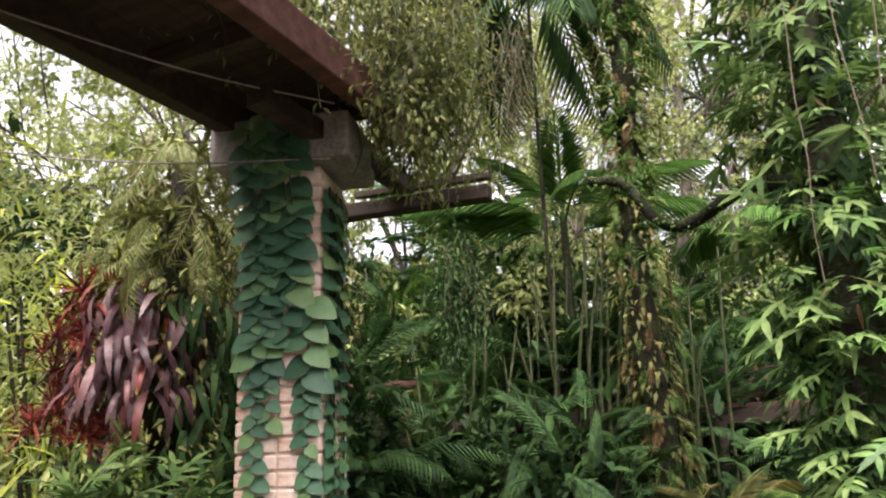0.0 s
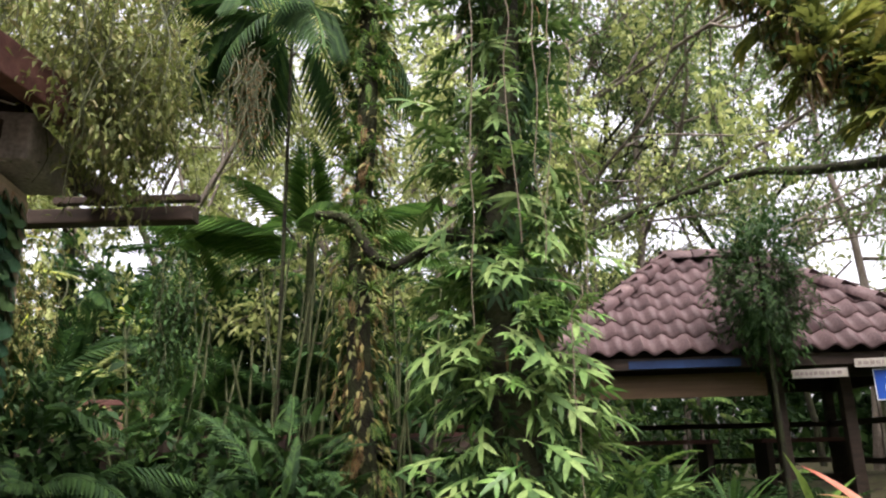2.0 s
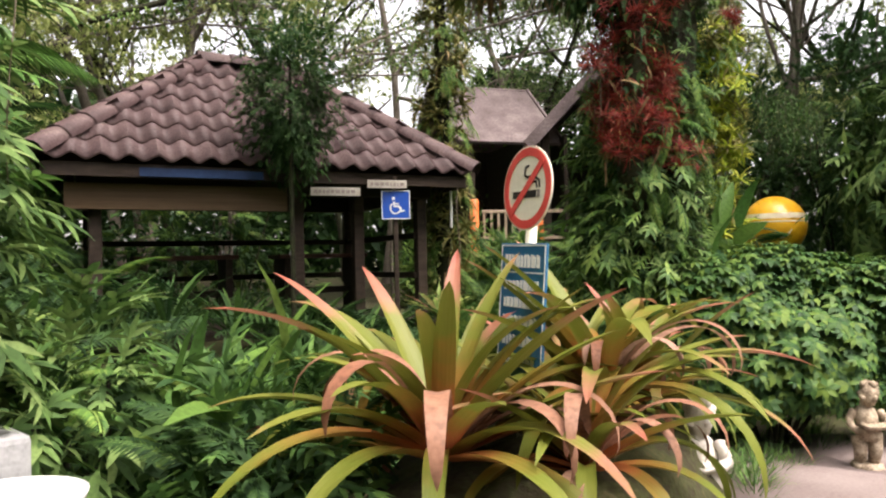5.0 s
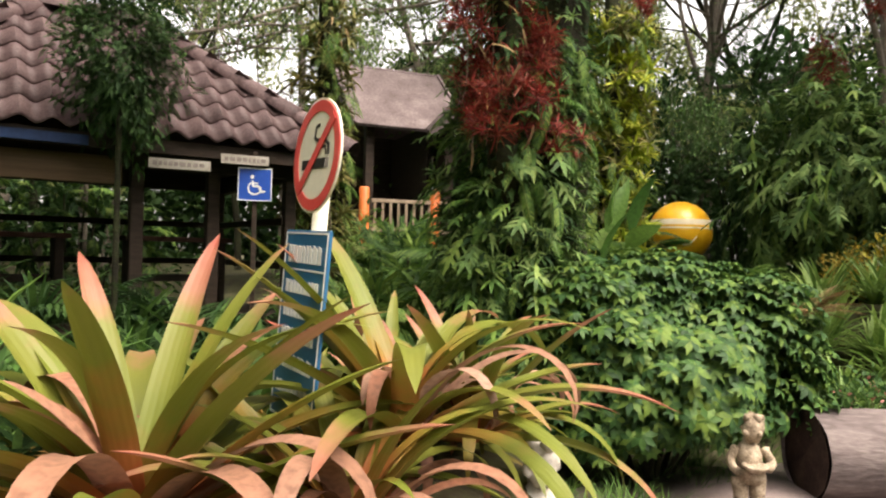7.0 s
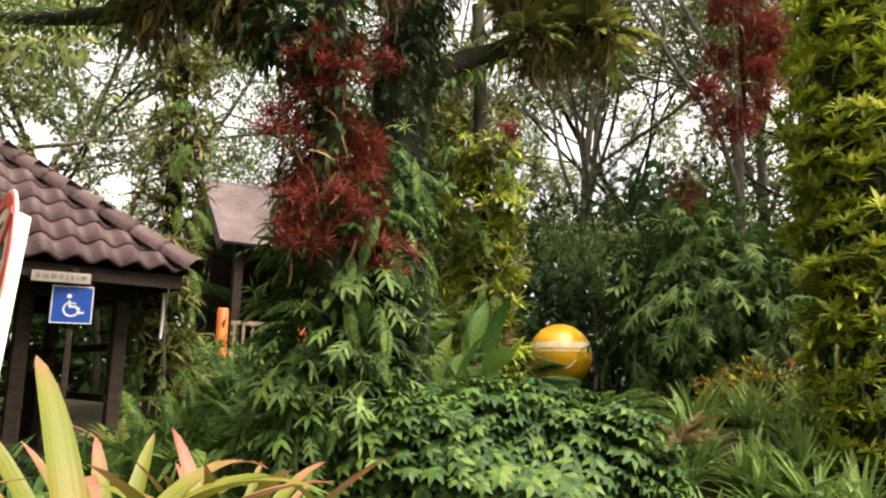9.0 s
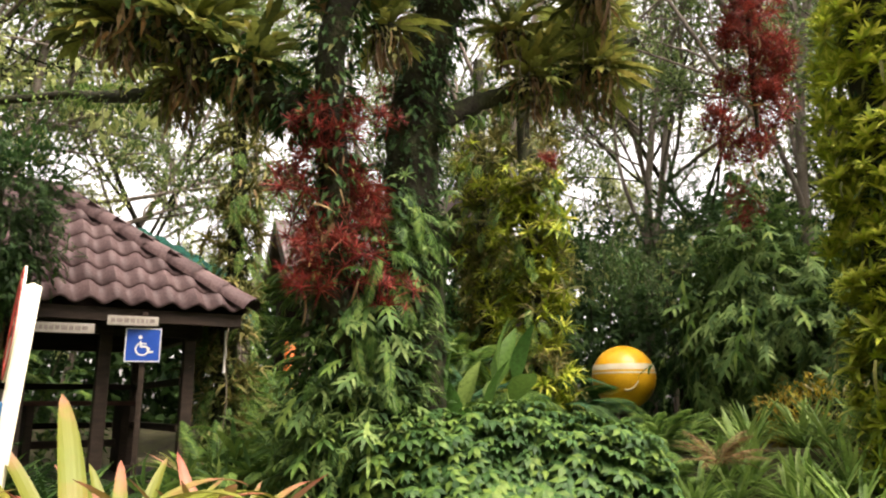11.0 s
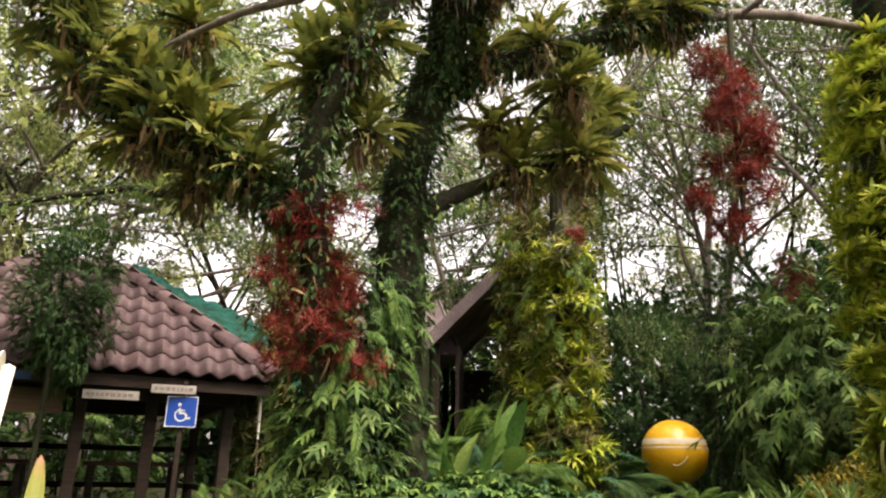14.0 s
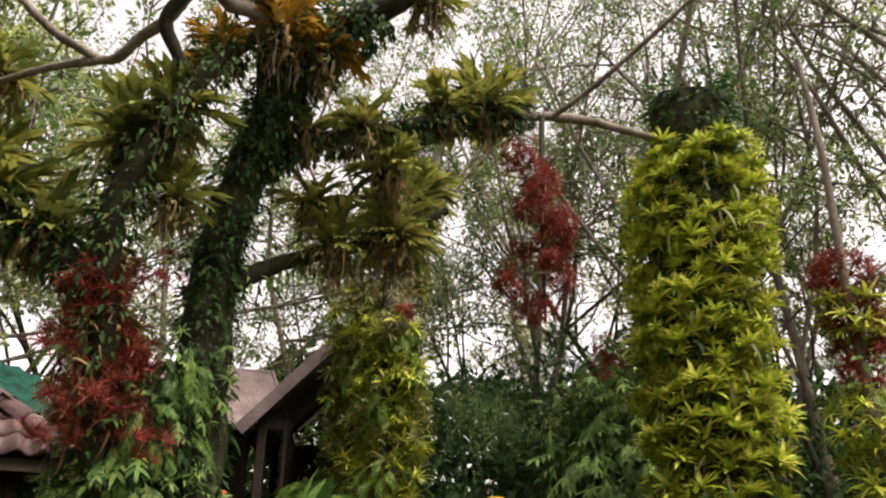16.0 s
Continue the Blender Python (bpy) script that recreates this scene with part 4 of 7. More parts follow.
def bromeliad(at, leaves, length, label, seed, rise=(0.3, 1.25)):
    t = thing("bromeliad", at, label, "bromeliad", "bromeliads by the path")
    rnd = R(seed)
    m, n, l, p = base_material("bromeliad_leaf")
    co, sep = n.new("ShaderNodeTexCoord"), n.new("ShaderNodeSeparateXYZ")
    l.new(co.outputs["Object"], sep.inputs[0])
    nz = n.new("ShaderNodeTexNoise")
    nz.inputs["Scale"].default_value, nz.inputs["Detail"].default_value = 9, 6
    l.new(co.outputs["Object"], nz.inputs["Vector"])
    info = n.new("ShaderNodeObjectInfo")
    a = n.new("ShaderNodeMath")
    a.operation = "MULTIPLY_ADD"
    a.inputs[1].default_value = 0.45
    l.new(nz.outputs["Fac"], a.inputs[0]), l.new(sep.outputs["Y"], a.inputs[2])
    b = n.new("ShaderNodeMath")
    b.operation = "MULTIPLY_ADD"
    b.inputs[1].default_value = 0.5
    l.new(info.outputs["Random"], b.inputs[0]), l.new(a.outputs[0], b.inputs[2])
    r = ramp_node(n, [(0.34, 0.1, 0.035), (0.21, 0.125, 0.024), (0.12, 0.145, 0.02), (0.14, 0.15, 0.025), (0.29, 0.13, 0.08), (0.26, 0.06, 0.04)], [0.1, 0.3, 0.5, 0.66, 0.8, 0.95])
    for k, q in enumerate([0.26, 0.39, 0.53, 0.69, 0.8, 0.95]):
        r.color_ramp.elements[k].position = q
    sc = n.new("ShaderNodeMath")
    sc.operation = "MULTIPLY"
    sc.inputs[1].default_value = 0.56
    l.new(b.outputs[0], sc.inputs[0]), l.new(sc.outputs[0], r.inputs[0])
    l.new(r.outputs[0], p.inputs["Base Color"])
    p.inputs["Roughness"].default_value = 0.5
    p.inputs["Specular IOR Level"].default_value = 0.3
    wv = n.new("ShaderNodeTexWave")
    wv.bands_direction = "X"
    wv.inputs["Scale"].default_value, wv.inputs["Distortion"].default_value = 18, 1.0
    l.new(co.outputs["Object"], wv.inputs["Vector"])
    bp = n.new("ShaderNodeBump")
    bp.inputs["Strength"].default_value, bp.inputs["Distance"].default_value = 0.15, 0.004
    l.new(wv.outputs["Fac"], bp.inputs["Height"]), l.new(bp.outputs[0], p.inputs["Normal"])
    tr, mix = n.new("ShaderNodeBsdfTranslucent"), n.new("ShaderNodeMixShader")
    mix.inputs[0].default_value = 0.22
    l.new(r.outputs[0], tr.inputs["Color"]), l.new(p.outputs[0], mix.inputs[1]), l.new(tr.outputs[0], mix.inputs[2])
    l.new(mix.outputs[0], n["Material Output"].inputs["Surface"])
    kinds = [quad_mesh("leaf", *blade(0.112, 14, d, 0.26, "strap", 1.6), m) for d in (0.4, 0.9, 1.4, 2.1)]
    kinds.append(quad_mesh("leaf", *blade(0.112, 16, 2.8, 0.12, "strap", 2.4), M_SALMON))
    for i in range(leaves):
        q = i / leaves
        a, e = i * 2.399 + rnd.uniform(-0.25, 0.25), np.interp(q, [0, 0.5, 1], [rise[0], 0.85, rise[1]]) + rnd.uniform(-0.12, 0.12)
        d = np.array([[np.cos(a) * np.cos(e), np.sin(a) * np.cos(e), np.sin(e)]])
        bmat = basis(d, np.array([[0, 0, 1.0]]))[0] * (length * rnd.uniform(0.78, 1.1))
        pos = (math.cos(a) * 0.06 * (1 - q), math.sin(a) * 0.06 * (1 - q), 0.02 + 0.05 * q)
        if q > 0.8:
            bmat = bmat * (1.0 - 1.4 * (q - 0.8))
        if i % 5 == 3:
            bmat = bmat * 0.9
        ob = new("leaf", kinds[4] if i % 5 == 3 else kinds[min(4, max(0, int(rnd.normal(2.6 - 1.6 * q, 1.2))))])
        ob.parent = t
        ob.matrix_basis = Matrix([[*bmat[k], pos[k]] for k in range(3)] + [[0, 0, 0, 1]])
    return t


bromeliad((3.3, 1.84, 0.62), 56, 1.0, "large bromeliad with arching olive-green leaves flushed salmon pink", 31)
bromeliad((3.66, 1.42, 0.56), 42, 0.78, "bromeliad with yellow-green leaves turning pink and red at the tips", 32)
bromeliad((4.05, 1.52, 0.78), 40, 0.85, "bromeliad with upright pale yellow-green leaves", 34)
bromeliad((4.55, 1.55, 0.66), 26, 0.75, "bromeliad with pale yellow-green leaves and pink tips", 36)
bromeliad((5.0, 2.2, 0.4), 28, 0.66, "bromeliad with green leaves flushed pink", 37)
bromeliad((5.45, 2.15, 0.3), 26, 0.62, "low bromeliad with yellow-green leaves", 38)
bromeliad((4.35, 2.3, 0.45), 26, 0.6, "bromeliad with pale green and pink leaves", 33)
bromeliad((3.5, 2.55, 0.45), 26, 0.55, "bromeliad with pale green leaves edged in pink", 35)

bromeliad((4.4, 1.85, 0.66), 36, 0.66, "bromeliad with broad pale green leaves flushed pink", 39)
bromeliad((4.8, 1.75, 0.6), 34, 0.62, "bromeliad with yellow-green leaves and rosy tips", 40)


def mound(at, radii, height, label):
    rnd = R(9)
    t = thing("rock_planter", at, label, "planter")
    v, f = lathe([(0.0, height), (0.5, height * 0.98), (0.85, height * 0.8), (1.0, height * 0.4), (1.05, -0.1)], 22)
    v = v * (radii[0], radii[1], 1) + rnd.normal(0, 0.02, v.shape)
    qpart("stone", (v, f), M_SOIL, t)


mound((4.1, 1.8, 0), (1.3, 0.65), 0.62, "low planter of dark stone and soil under the bromeliads")


pipe = new("drain_pipe")
pipe.matrix_basis = on_pavilion(2.0, -1.3, 0)
tagged(pipe, "short white plastic pipe hanging under the eave", "pipe")
qpart("pipe", tube([(0, 0, 2.2), (0.005, 0, 1.98), (0, 0, 1.78)], 0.014, 0.014, 10), M_WHITE, pipe)
cord = new("cord")
cord.matrix_basis = on_pavilion(1.95, -1.57, 0)
tagged(cord, "thin grey cord hanging from the corner of the eave", "cord")
qpart("cord", tube([(0, 0, 2.3), (-0.02, 0.01, 1.95), (0.01, 0, 1.5), (-0.03, 0.0, 1.1)], 0.006, 0.005, 6), M_ROOT, cord)

# ---- shrub, statue, log ----
def schefflera():
    t = thing("shrub", (6.72, 1.5, 0), "dense rounded shrub of glossy green finger-shaped leaves", "shrub", turn=-57)
    rnd = R(41)
    d = ball(rnd, 4600)
    d[:, 2] = np.where(d[:, 2] < -0.62 + 0.35 * np.maximum(d[:, 0], 0), np.abs(d[:, 2]) * 0.8, d[:, 2])
    d /= np.linalg.norm(d, axis=1)[:, None]
    r = 1 + 0.16 * np.sin(d[:, 0] * 6 + 1) * np.cos(d[:, 2] * 5) + 0.1 * np.sin(d[:, 1] * 11)
    depth = rnd.uniform(0.7, 1.0, 4600)
    pos = d * (r * depth)[:, None] * (1.08, 0.64, 0.74) + (0, 0, 0.68)
    up = d + np.array([0, 0, 0.8]) + rnd.normal(0, 0.25, d.shape)
    side = np.cross(up, rnd.normal(size=d.shape))
    glossy = leaf_material("glossy_finger_leaves", [(0.02, 0.056, 0.018), (0.034, 0.09, 0.024), (0.066, 0.14, 0.03), (0.13, 0.205, 0.038)], 0.55, 0.25, 0.5)
    qpart("foliage", scatter(PALMATE, pos, side, up, rnd.uniform(0.055, 0.1, 4600)), glossy, t, kind="stuff")
    stems = []
    for k in range(16):
        a = rnd.uniform(0, 6.28)
        e = np.array([np.cos(a) * 0.7, np.sin(a) * 0.4, rnd.uniform(0.5, 0.9)])
        stems.append(tube([(0.1 * np.cos(a), 0.1 * np.sin(a), -0.05), e * 0.5 + (0, 0, 0.05), e], 0.02, 0.008, 6))
    qpart("stem", merge(*stems), M_BARK, t)


schefflera()


def statue(at, turn, size, label, shades):
    """A small garden figure, kept as one plain shape."""
    sway = lambda vf, dx, k: (vf[0] + np.column_stack([dx * np.sin(vf[0][:, 2] * k), 0 * vf[0][:, 2], 0 * vf[0][:, 2]]), vf[1])
    vf = [lathe([(0.0, 0.0), (0.12, 0.0), (0.125, 0.03), (0.11, 0.06), (0.0, 0.062)], 18)]
    for x in (-0.045, 0.05):
        vf.append(tube([(x, 0.01, 0.05), (x * 1.1, -0.03, 0.14), (x * 1.2, -0.01, 0.24)], 0.04, 0.06, 10))
    vf.append(sway((lathe([(0.0, 0.2), (0.085, 0.21), (0.1, 0.26), (0.085, 0.33), (0.088, 0.38), (0.07, 0.425), (0.035, 0.445), (0.032, 0.47), (0.0, 0.47)], 18)), 0.02, 8))
    hv, hf = lathe([(0.0, -0.075), (0.035, -0.068), (0.058, -0.03), (0.064, 0.015), (0.05, 0.055), (0.0, 0.072)], 18)
    vf.append((hv * (1.12, 1.18, 1.12) + (0.015, -0.03, 0.53), hf))
    for x in (-0.03, 0.055):
        kv, kf = lathe([(0.0, -0.022), (0.018, -0.014), (0.024, 0), (0.018, 0.014), (0.0, 0.022)], 10)
        vf.append((kv + (x, -0.085, 0.51), kf))
    for a, z, q in [(0.4, 0.05, 0.034), (1.3, 0.05, 0.036), (2.2, 0.045, 0.034), (3.0, 0.03, 0.032), (0.0, 0.02, 0.03), (1.7, 0.06, 0.034), (0.9, 0.0, 0.032), (2.4, -0.01, 0.032), (4.0, 0.07, 0.03), (5.2, 0.072, 0.03), (3.5, -0.01, 0.028), (5.9, -0.01, 0.028)]:
        cv, cf = lathe([(0.0, -q), (q * 0.8, -q * 0.6), (q, 0), (q * 0.8, q * 0.6), (0.0, q)], 10)
        vf.append((cv + (0.015 + 0.055 * math.cos(a), -0.02 + 0.05 * math.sin(a), 0.54 + z * 0.8), cf))
    vf.append(tube([(-0.08, 0, 0.41), (-0.125, -0.04, 0.33), (-0.07, -0.11, 0.29), (0.0, -0.13, 0.3)], 0.032, 0.022, 10))
    vf.append(tube([(0.1, 0, 0.41), (0.14, -0.05, 0.34), (0.11, -0.12, 0.33), (0.05, -0.14, 0.32)], 0.032, 0.022, 10))
    bv, bf = lathe([(0.0, 0.0), (0.04, 0.004), (0.08, 0.03), (0.088, 0.045), (0.07, 0.035), (0.0, 0.025)], 16)
    vf.append((bv + (0.02, -0.15, 0.3), bf))
    v, f = merge(*vf)
    v = (v + 0.004 * np.sin(v[:, [1, 2, 0]] * 90) + 0.002 * np.sin(v[:, [2, 0, 1]] * 210)) * (0.84 * size, 0.84 * size, size)
    ob = qpart("garden_statue", (v, f), solid("worn_cream_plaster", shades, 14, 90, 0.85, 0.7, 0.006, stops=[0.36, 0.5, 0.62]))
    ob.matrix_basis = pose(*at, 0, 0, turn)
    tagged(ob, label, "statue")


statue((6.3, 0.83, 0.03), -72, 0.92, "small weathered cream plaster child figure holding a bowl", [(0.08, 0.06, 0.04), (0.27, 0.21, 0.15), (0.45, 0.37, 0.28)])
statue((4.72, 1.34, 0.02), -75, 1.12, "pale plaster child figure half hidden among the bromeliads", [(0.4, 0.36, 0.3), (0.6, 0.56, 0.5), (0.7, 0.67, 0.6)])


def log():
    t = thing("log", (6.95, 0.62, 0.27), "thick sawn log with a dark end, lying beside the path", "log", turn=-58)
    line = [(0, 0, 0), (0.8, 0.05, 0.0), (1.6, 0, 0.01), (2.4, 0.02, 0)]
    v, f = tube(line, 0.27, 0.25, 22, 6, 0.025)
    bark = solid("grey_brown_log_bark", [(0.055, 0.043, 0.043), (0.115, 0.092, 0.09), (0.19, 0.158, 0.152)], 5, 40, 0.85, 0.9, 0.02, stretch=(0.25, 1, 1))
    qpart("bark", (v, f), bark, t)
    e = bmesh.new()
    bmesh.ops.create_circle(e, cap_ends=True, radius=0.262, segments=22, matrix=pose(0.006, 0, 0, 0, 90, 0))
    part("cut_end", e, solid("dark_cut_wood", [(0.02, 0.012, 0.01), (0.05, 0.03, 0.025), (0.08, 0.05, 0.04)], 8, 50, 0.9, 0.6), t, "dark sawn end")
    e = bmesh.new()
    bmesh.ops.create_circle(e, cap_ends=True, radius=0.245, segments=22, matrix=pose(2.395, 0.02, 0, 0, 90, 0))
    part("cut_end", e, M_DARKWOOD, t)


log()


def yellow_ball():
    t = thing("yellow_ball", (14.0, 3.15, 0), "large glossy yellow ball with pale stripes on a post among ferns", "garden ornament")
    qpart("post", tube([(0, 0, -0.1), (0, 0, 0.7), (0, 0, 1.4)], 0.12, 0.1, 10), M_DARKWOOD, t)
    p = [(0.5 * math.sin(a), 1.86 - 0.5 * math.cos(a)) for a in np.linspace(0, math.pi, 20)]
    ball_part = qpart("ball", lathe(p, 36), solid("glossy_yellow", [(0.55, 0.25, 0.012), (0.75, 0.4, 0.02), (0.8, 0.48, 0.035)], 3, 40, 0.3, 0.1), t)
    pale = solid("pale_stripe", [(0.6, 0.5, 0.3), (0.75, 0.68, 0.5)], 5, 40, 0.4, 0.1)
    for z0, z1 in ((0.05, 0.075), (0.11, 0.2)):
        v, f = lathe([(math.sqrt(0.503**2 - z * z), 1.86 + z) for z in np.linspace(z0, z1, 4)], 40)
        qpart("stripe", (v, f), pale, ball_part)
    # a smiling curve painted below the stripes
    aim = pose(0, 0, 1.86, 0, 0, 205)
    arc = []
    for q in np.linspace(-0.12, 0.34, 10):
        e = -0.42 + 2.4 * q * q
        arc.append(tuple(aim @ (Vector((math.cos(q) * math.cos(e), math.sin(q) * math.cos(e), math.sin(e))) * 0.5)))
    qpart("smile_mark", tube(arc, 0.012, 0.012, 6, 2), pale, ball_part)


yellow_ball()


# ---- the great tree with its hanging garden ----
def staghorn(rnd, n=26, size=0.5, out=(0, -1, 0)):
    a, e = rnd.uniform(0, 6.28, n), rnd.uniform(-0.15, 1.45, n)
    d = np.stack([np.cos(a) * np.cos(e), np.sin(a) * np.cos(e), np.sin(e)], 1)
    fork = merge(blade(0.26, 4, 0.7, 0.1, "strap"), scatter(blade(0.3, 2, 0.5, 0.1, "lance"), [(0.02, 0.55, -0.16), (-0.02, 0.5, -0.14)], [(0.45, 0.75, -0.3), (-0.5, 0.75, -0.2)], (0, 0, 1), 0.42))
    return scatter(fork, d * 0.06, d, (0, 0, 1), rnd.uniform(0.4, 1.1, n) * size)


M_STAG = leaf_material("staghorn_fronds", [(0.05, 0.065, 0.018), (0.12, 0.15, 0.036), (0.22, 0.25, 0.055), (0.31, 0.28, 0.07)], 0.55, 0.3)


def great_tree():
    t = thing("great_tree", (6.3, 2.3, 0), "old spreading tree, its dark mossy limbs loaded with epiphytes", "tree")
    o = np.array([6.3, 2.3, 0])
    rnd = R(51)
    limbs = {
        "trunk": ([(6.85, 2.3, -0.1), (6.78, 2.2, 1.0), (6.73, 2.16, 1.96), (6.66, 2.15, 3.06), (6.6, 2.05, 3.68), (6.53, 1.76, 4.34), (6.47, 1.54, 4.66), (6.42, 1.2, 5.03), (6.47, 0.86, 5.26), (6.57, 0.46, 5.43), (6.7, 0.1, 5.8), (6.86, -0.43, 6.4)], 0.24, 0.07),
        "limb_a": ([(6.6, 2.25, 0.9), (6.0, 2.2, 1.9), (5.81, 2.11, 2.7), (5.63, 2.01, 3.28), (5.58, 1.92, 3.66), (5.63, 1.72, 4.11), (5.73, 1.57, 4.48), (5.87, 1.51, 4.77), (6.04, 1.4, 5.06)], 0.1, 0.06),
        "limb_b": ([(6.54, 1.78, 4.3), (6.9, 1.35, 4.6), (7.5, 0.85, 4.95), (8.1, 0.42, 5.25), (8.5, 0.14, 5.42)], 0.09, 0.05),
        "limb_i": ([(8.4, 0.21, 5.38), (9.0, -0.2, 5.55), (9.5, -0.5, 5.62), (10.2, -0.9, 5.7)], 0.05, 0.04),
        "limb_c": ([(6.6, 2.05, 3.3), (6.84, 1.82, 3.53), (7.03, 1.69, 3.66), (7.38, 1.48, 3.84), (7.81, 1.24, 4.09), (8.28, 0.95, 4.47)], 0.08, 0.04),
        "limb_d": ([(5.66, 2.05, 3.1), (5.5, 2.6, 3.45), (5.15, 3.0, 3.8), (4.85, 3.3, 4.1), (4.45, 3.55, 4.6), (4.2, 3.7, 5.4), (4.0, 3.9, 6.4)], 0.1, 0.04),
        "limb_h": ([(5.45, 2.65, 3.5), (5.55, 3.6, 3.62), (5.95, 5.0, 4.1), (6.3, 6.2, 4.55), (5.5, 7.1, 4.35), (4.7, 7.6, 4.0)], 0.065, 0.03),
        "limb_e": ([(5.5, 1.5, 5.08), (5.49, 1.67, 4.92), (5.48, 1.9, 4.85), (5.48, 2.12, 4.76), (5.42, 2.31, 4.76), (5.29, 2.67, 4.74), (5.11, 3.22, 4.63), (4.93, 3.82, 4.56)], 0.048, 0.02),
        "limb_l": ([(5.44, 2.27, 4.78), (5.17, 2.46, 4.92), (4.91, 2.56, 5.12), (4.62, 2.6, 5.38), (4.36, 2.62, 5.62)], 0.035, 0.02),
        "limb_f": ([(6.5, 1.62, 4.54), (6.32, 1.44, 4.92), (5.98, 1.23, 5.26), (5.67, 1.04, 5.6), (5.26, 0.74, 6.2)], 0.12, 0.05),
        "limb_j": ([(5.73, 1.57, 4.48), (5.45, 1.61, 4.84), (5.43, 1.43, 5.04), (5.25, 1.31, 5.3), (5.11, 1.01, 5.8)], 0.05, 0.035),
        "limb_k": ([(6.13, 1.3, 5.07), (5.95, 1.28, 5.16), (5.76, 1.37, 5.16), (5.54, 1.35, 5.2), (5.34, 1.32, 5.3), (5.06, 1.39, 5.6)], 0.06, 0.05),
        "limb_m": ([(8.7, -0.0, 5.45), (8.6, -0.5, 5.6), (8.5, -1.2, 5.95), (8.41, -1.99, 6.4)], 0.03, 0.02),
    }
    pale = {"limb_e", "limb_i", "limb_k", "limb_l", "limb_m"}
    for name, (pts, r0, r1) in limbs.items():
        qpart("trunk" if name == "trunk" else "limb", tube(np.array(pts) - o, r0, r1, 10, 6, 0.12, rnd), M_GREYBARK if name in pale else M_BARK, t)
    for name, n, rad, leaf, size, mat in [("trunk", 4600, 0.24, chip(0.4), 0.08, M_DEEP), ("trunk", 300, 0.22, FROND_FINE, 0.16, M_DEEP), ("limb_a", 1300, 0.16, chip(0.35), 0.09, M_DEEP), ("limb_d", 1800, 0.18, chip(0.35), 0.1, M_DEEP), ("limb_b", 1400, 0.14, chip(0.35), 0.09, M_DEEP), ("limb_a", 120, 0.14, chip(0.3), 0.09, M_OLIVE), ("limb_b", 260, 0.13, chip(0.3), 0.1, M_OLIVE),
                                          ("limb_c", 220, 0.16, chip(0.3), 0.1, M_FERN), ("limb_d", 500, 0.18, chip(0.25), 0.09, M_OLIVE), ("limb_h", 900, 0.09, chip(0.4), 0.06, M_FERN)]:
        qpart("moss", clad(rnd, n, leaf, glide(np.array(limbs[name][0]) - o, 4)[: 36 if name == "trunk" else None], rad, size, 1.0, 0.5), mat, t, kind="stuff")
    low = np.array([(6.4, 2.35, 0.3), (6.32, 2.35, 1.2), (6.3, 2.3, 2.0), (6.45, 2.25, 2.85)]) - o
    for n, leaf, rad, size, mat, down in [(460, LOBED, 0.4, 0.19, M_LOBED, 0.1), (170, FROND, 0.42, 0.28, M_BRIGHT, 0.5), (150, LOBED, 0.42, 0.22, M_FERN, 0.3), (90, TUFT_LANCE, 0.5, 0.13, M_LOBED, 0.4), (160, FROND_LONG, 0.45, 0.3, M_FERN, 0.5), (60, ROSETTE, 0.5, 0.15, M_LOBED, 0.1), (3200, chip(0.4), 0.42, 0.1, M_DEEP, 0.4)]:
        qpart("climbing_fern", clad(rnd, n, leaf, low, rad, size, 1.0, down), mat, t, kind="stuff")
    return t


great_tree()


def epiphyte(at, size, label, seed, mat=None, n=30, roots=14, name="staghorn_fern"):
    rnd = R(seed)
    t = thing(name, at, label, "epiphyte", "ferns on the great tree")
    qpart("frond", staghorn(rnd, int(n * 1.2), size * 1.05), mat or M_STAG, t, kind="stuff")
    qpart("fern_tuft", jungle_leaves(rnd, n * 6, chip(0.35), (0, 0, -0.16 * size), (0.44 * size, 0.44 * size, 0.55 * size), 0.085, 0.7, 0.0, 0.4, 0.2), M_OLIVE, t, kind="stuff")
    v, f = lathe([(0.0, -0.6), (0.5, -0.45), (0.8, -0.1), (0.7, 0.2), (0.0, 0.4)], 12)
    v = v * size * 0.3 * (1 + 0.18 * rnd.normal(size=v.shape))
    qpart("root_ball", (v, f), M_BARK, t)
    old = jungle_leaves(rnd, 34, blade(0.14, 3, 1.0, 0.2, "strap"), (0, 0, -0.15 * size), (0.36 * size, 0.36 * size, 0.42 * size), size * 0.5, 0.6, 0.0, 1.0)
    qpart("dead_frond", old, M_DRY, t, "dry brown fronds", kind="stuff")
    if roots:
        rr = []
        for _ in range(roots):
            x, y = rnd.uniform(-0.3, 0.3, 2) * size
            ln = rnd.uniform(0.4, 1.3) * size
            rr.append(tube(np.column_stack([x + np.cumsum(rnd.normal(0, 0.012, 5)), y + np.cumsum(rnd.normal(0, 0.012, 5)), -np.linspace(0.05, ln, 5)]), 0.004, 0.002, 4, 2))
        qpart("root", merge(*rr), M_ROOT, t, kind="stuff")


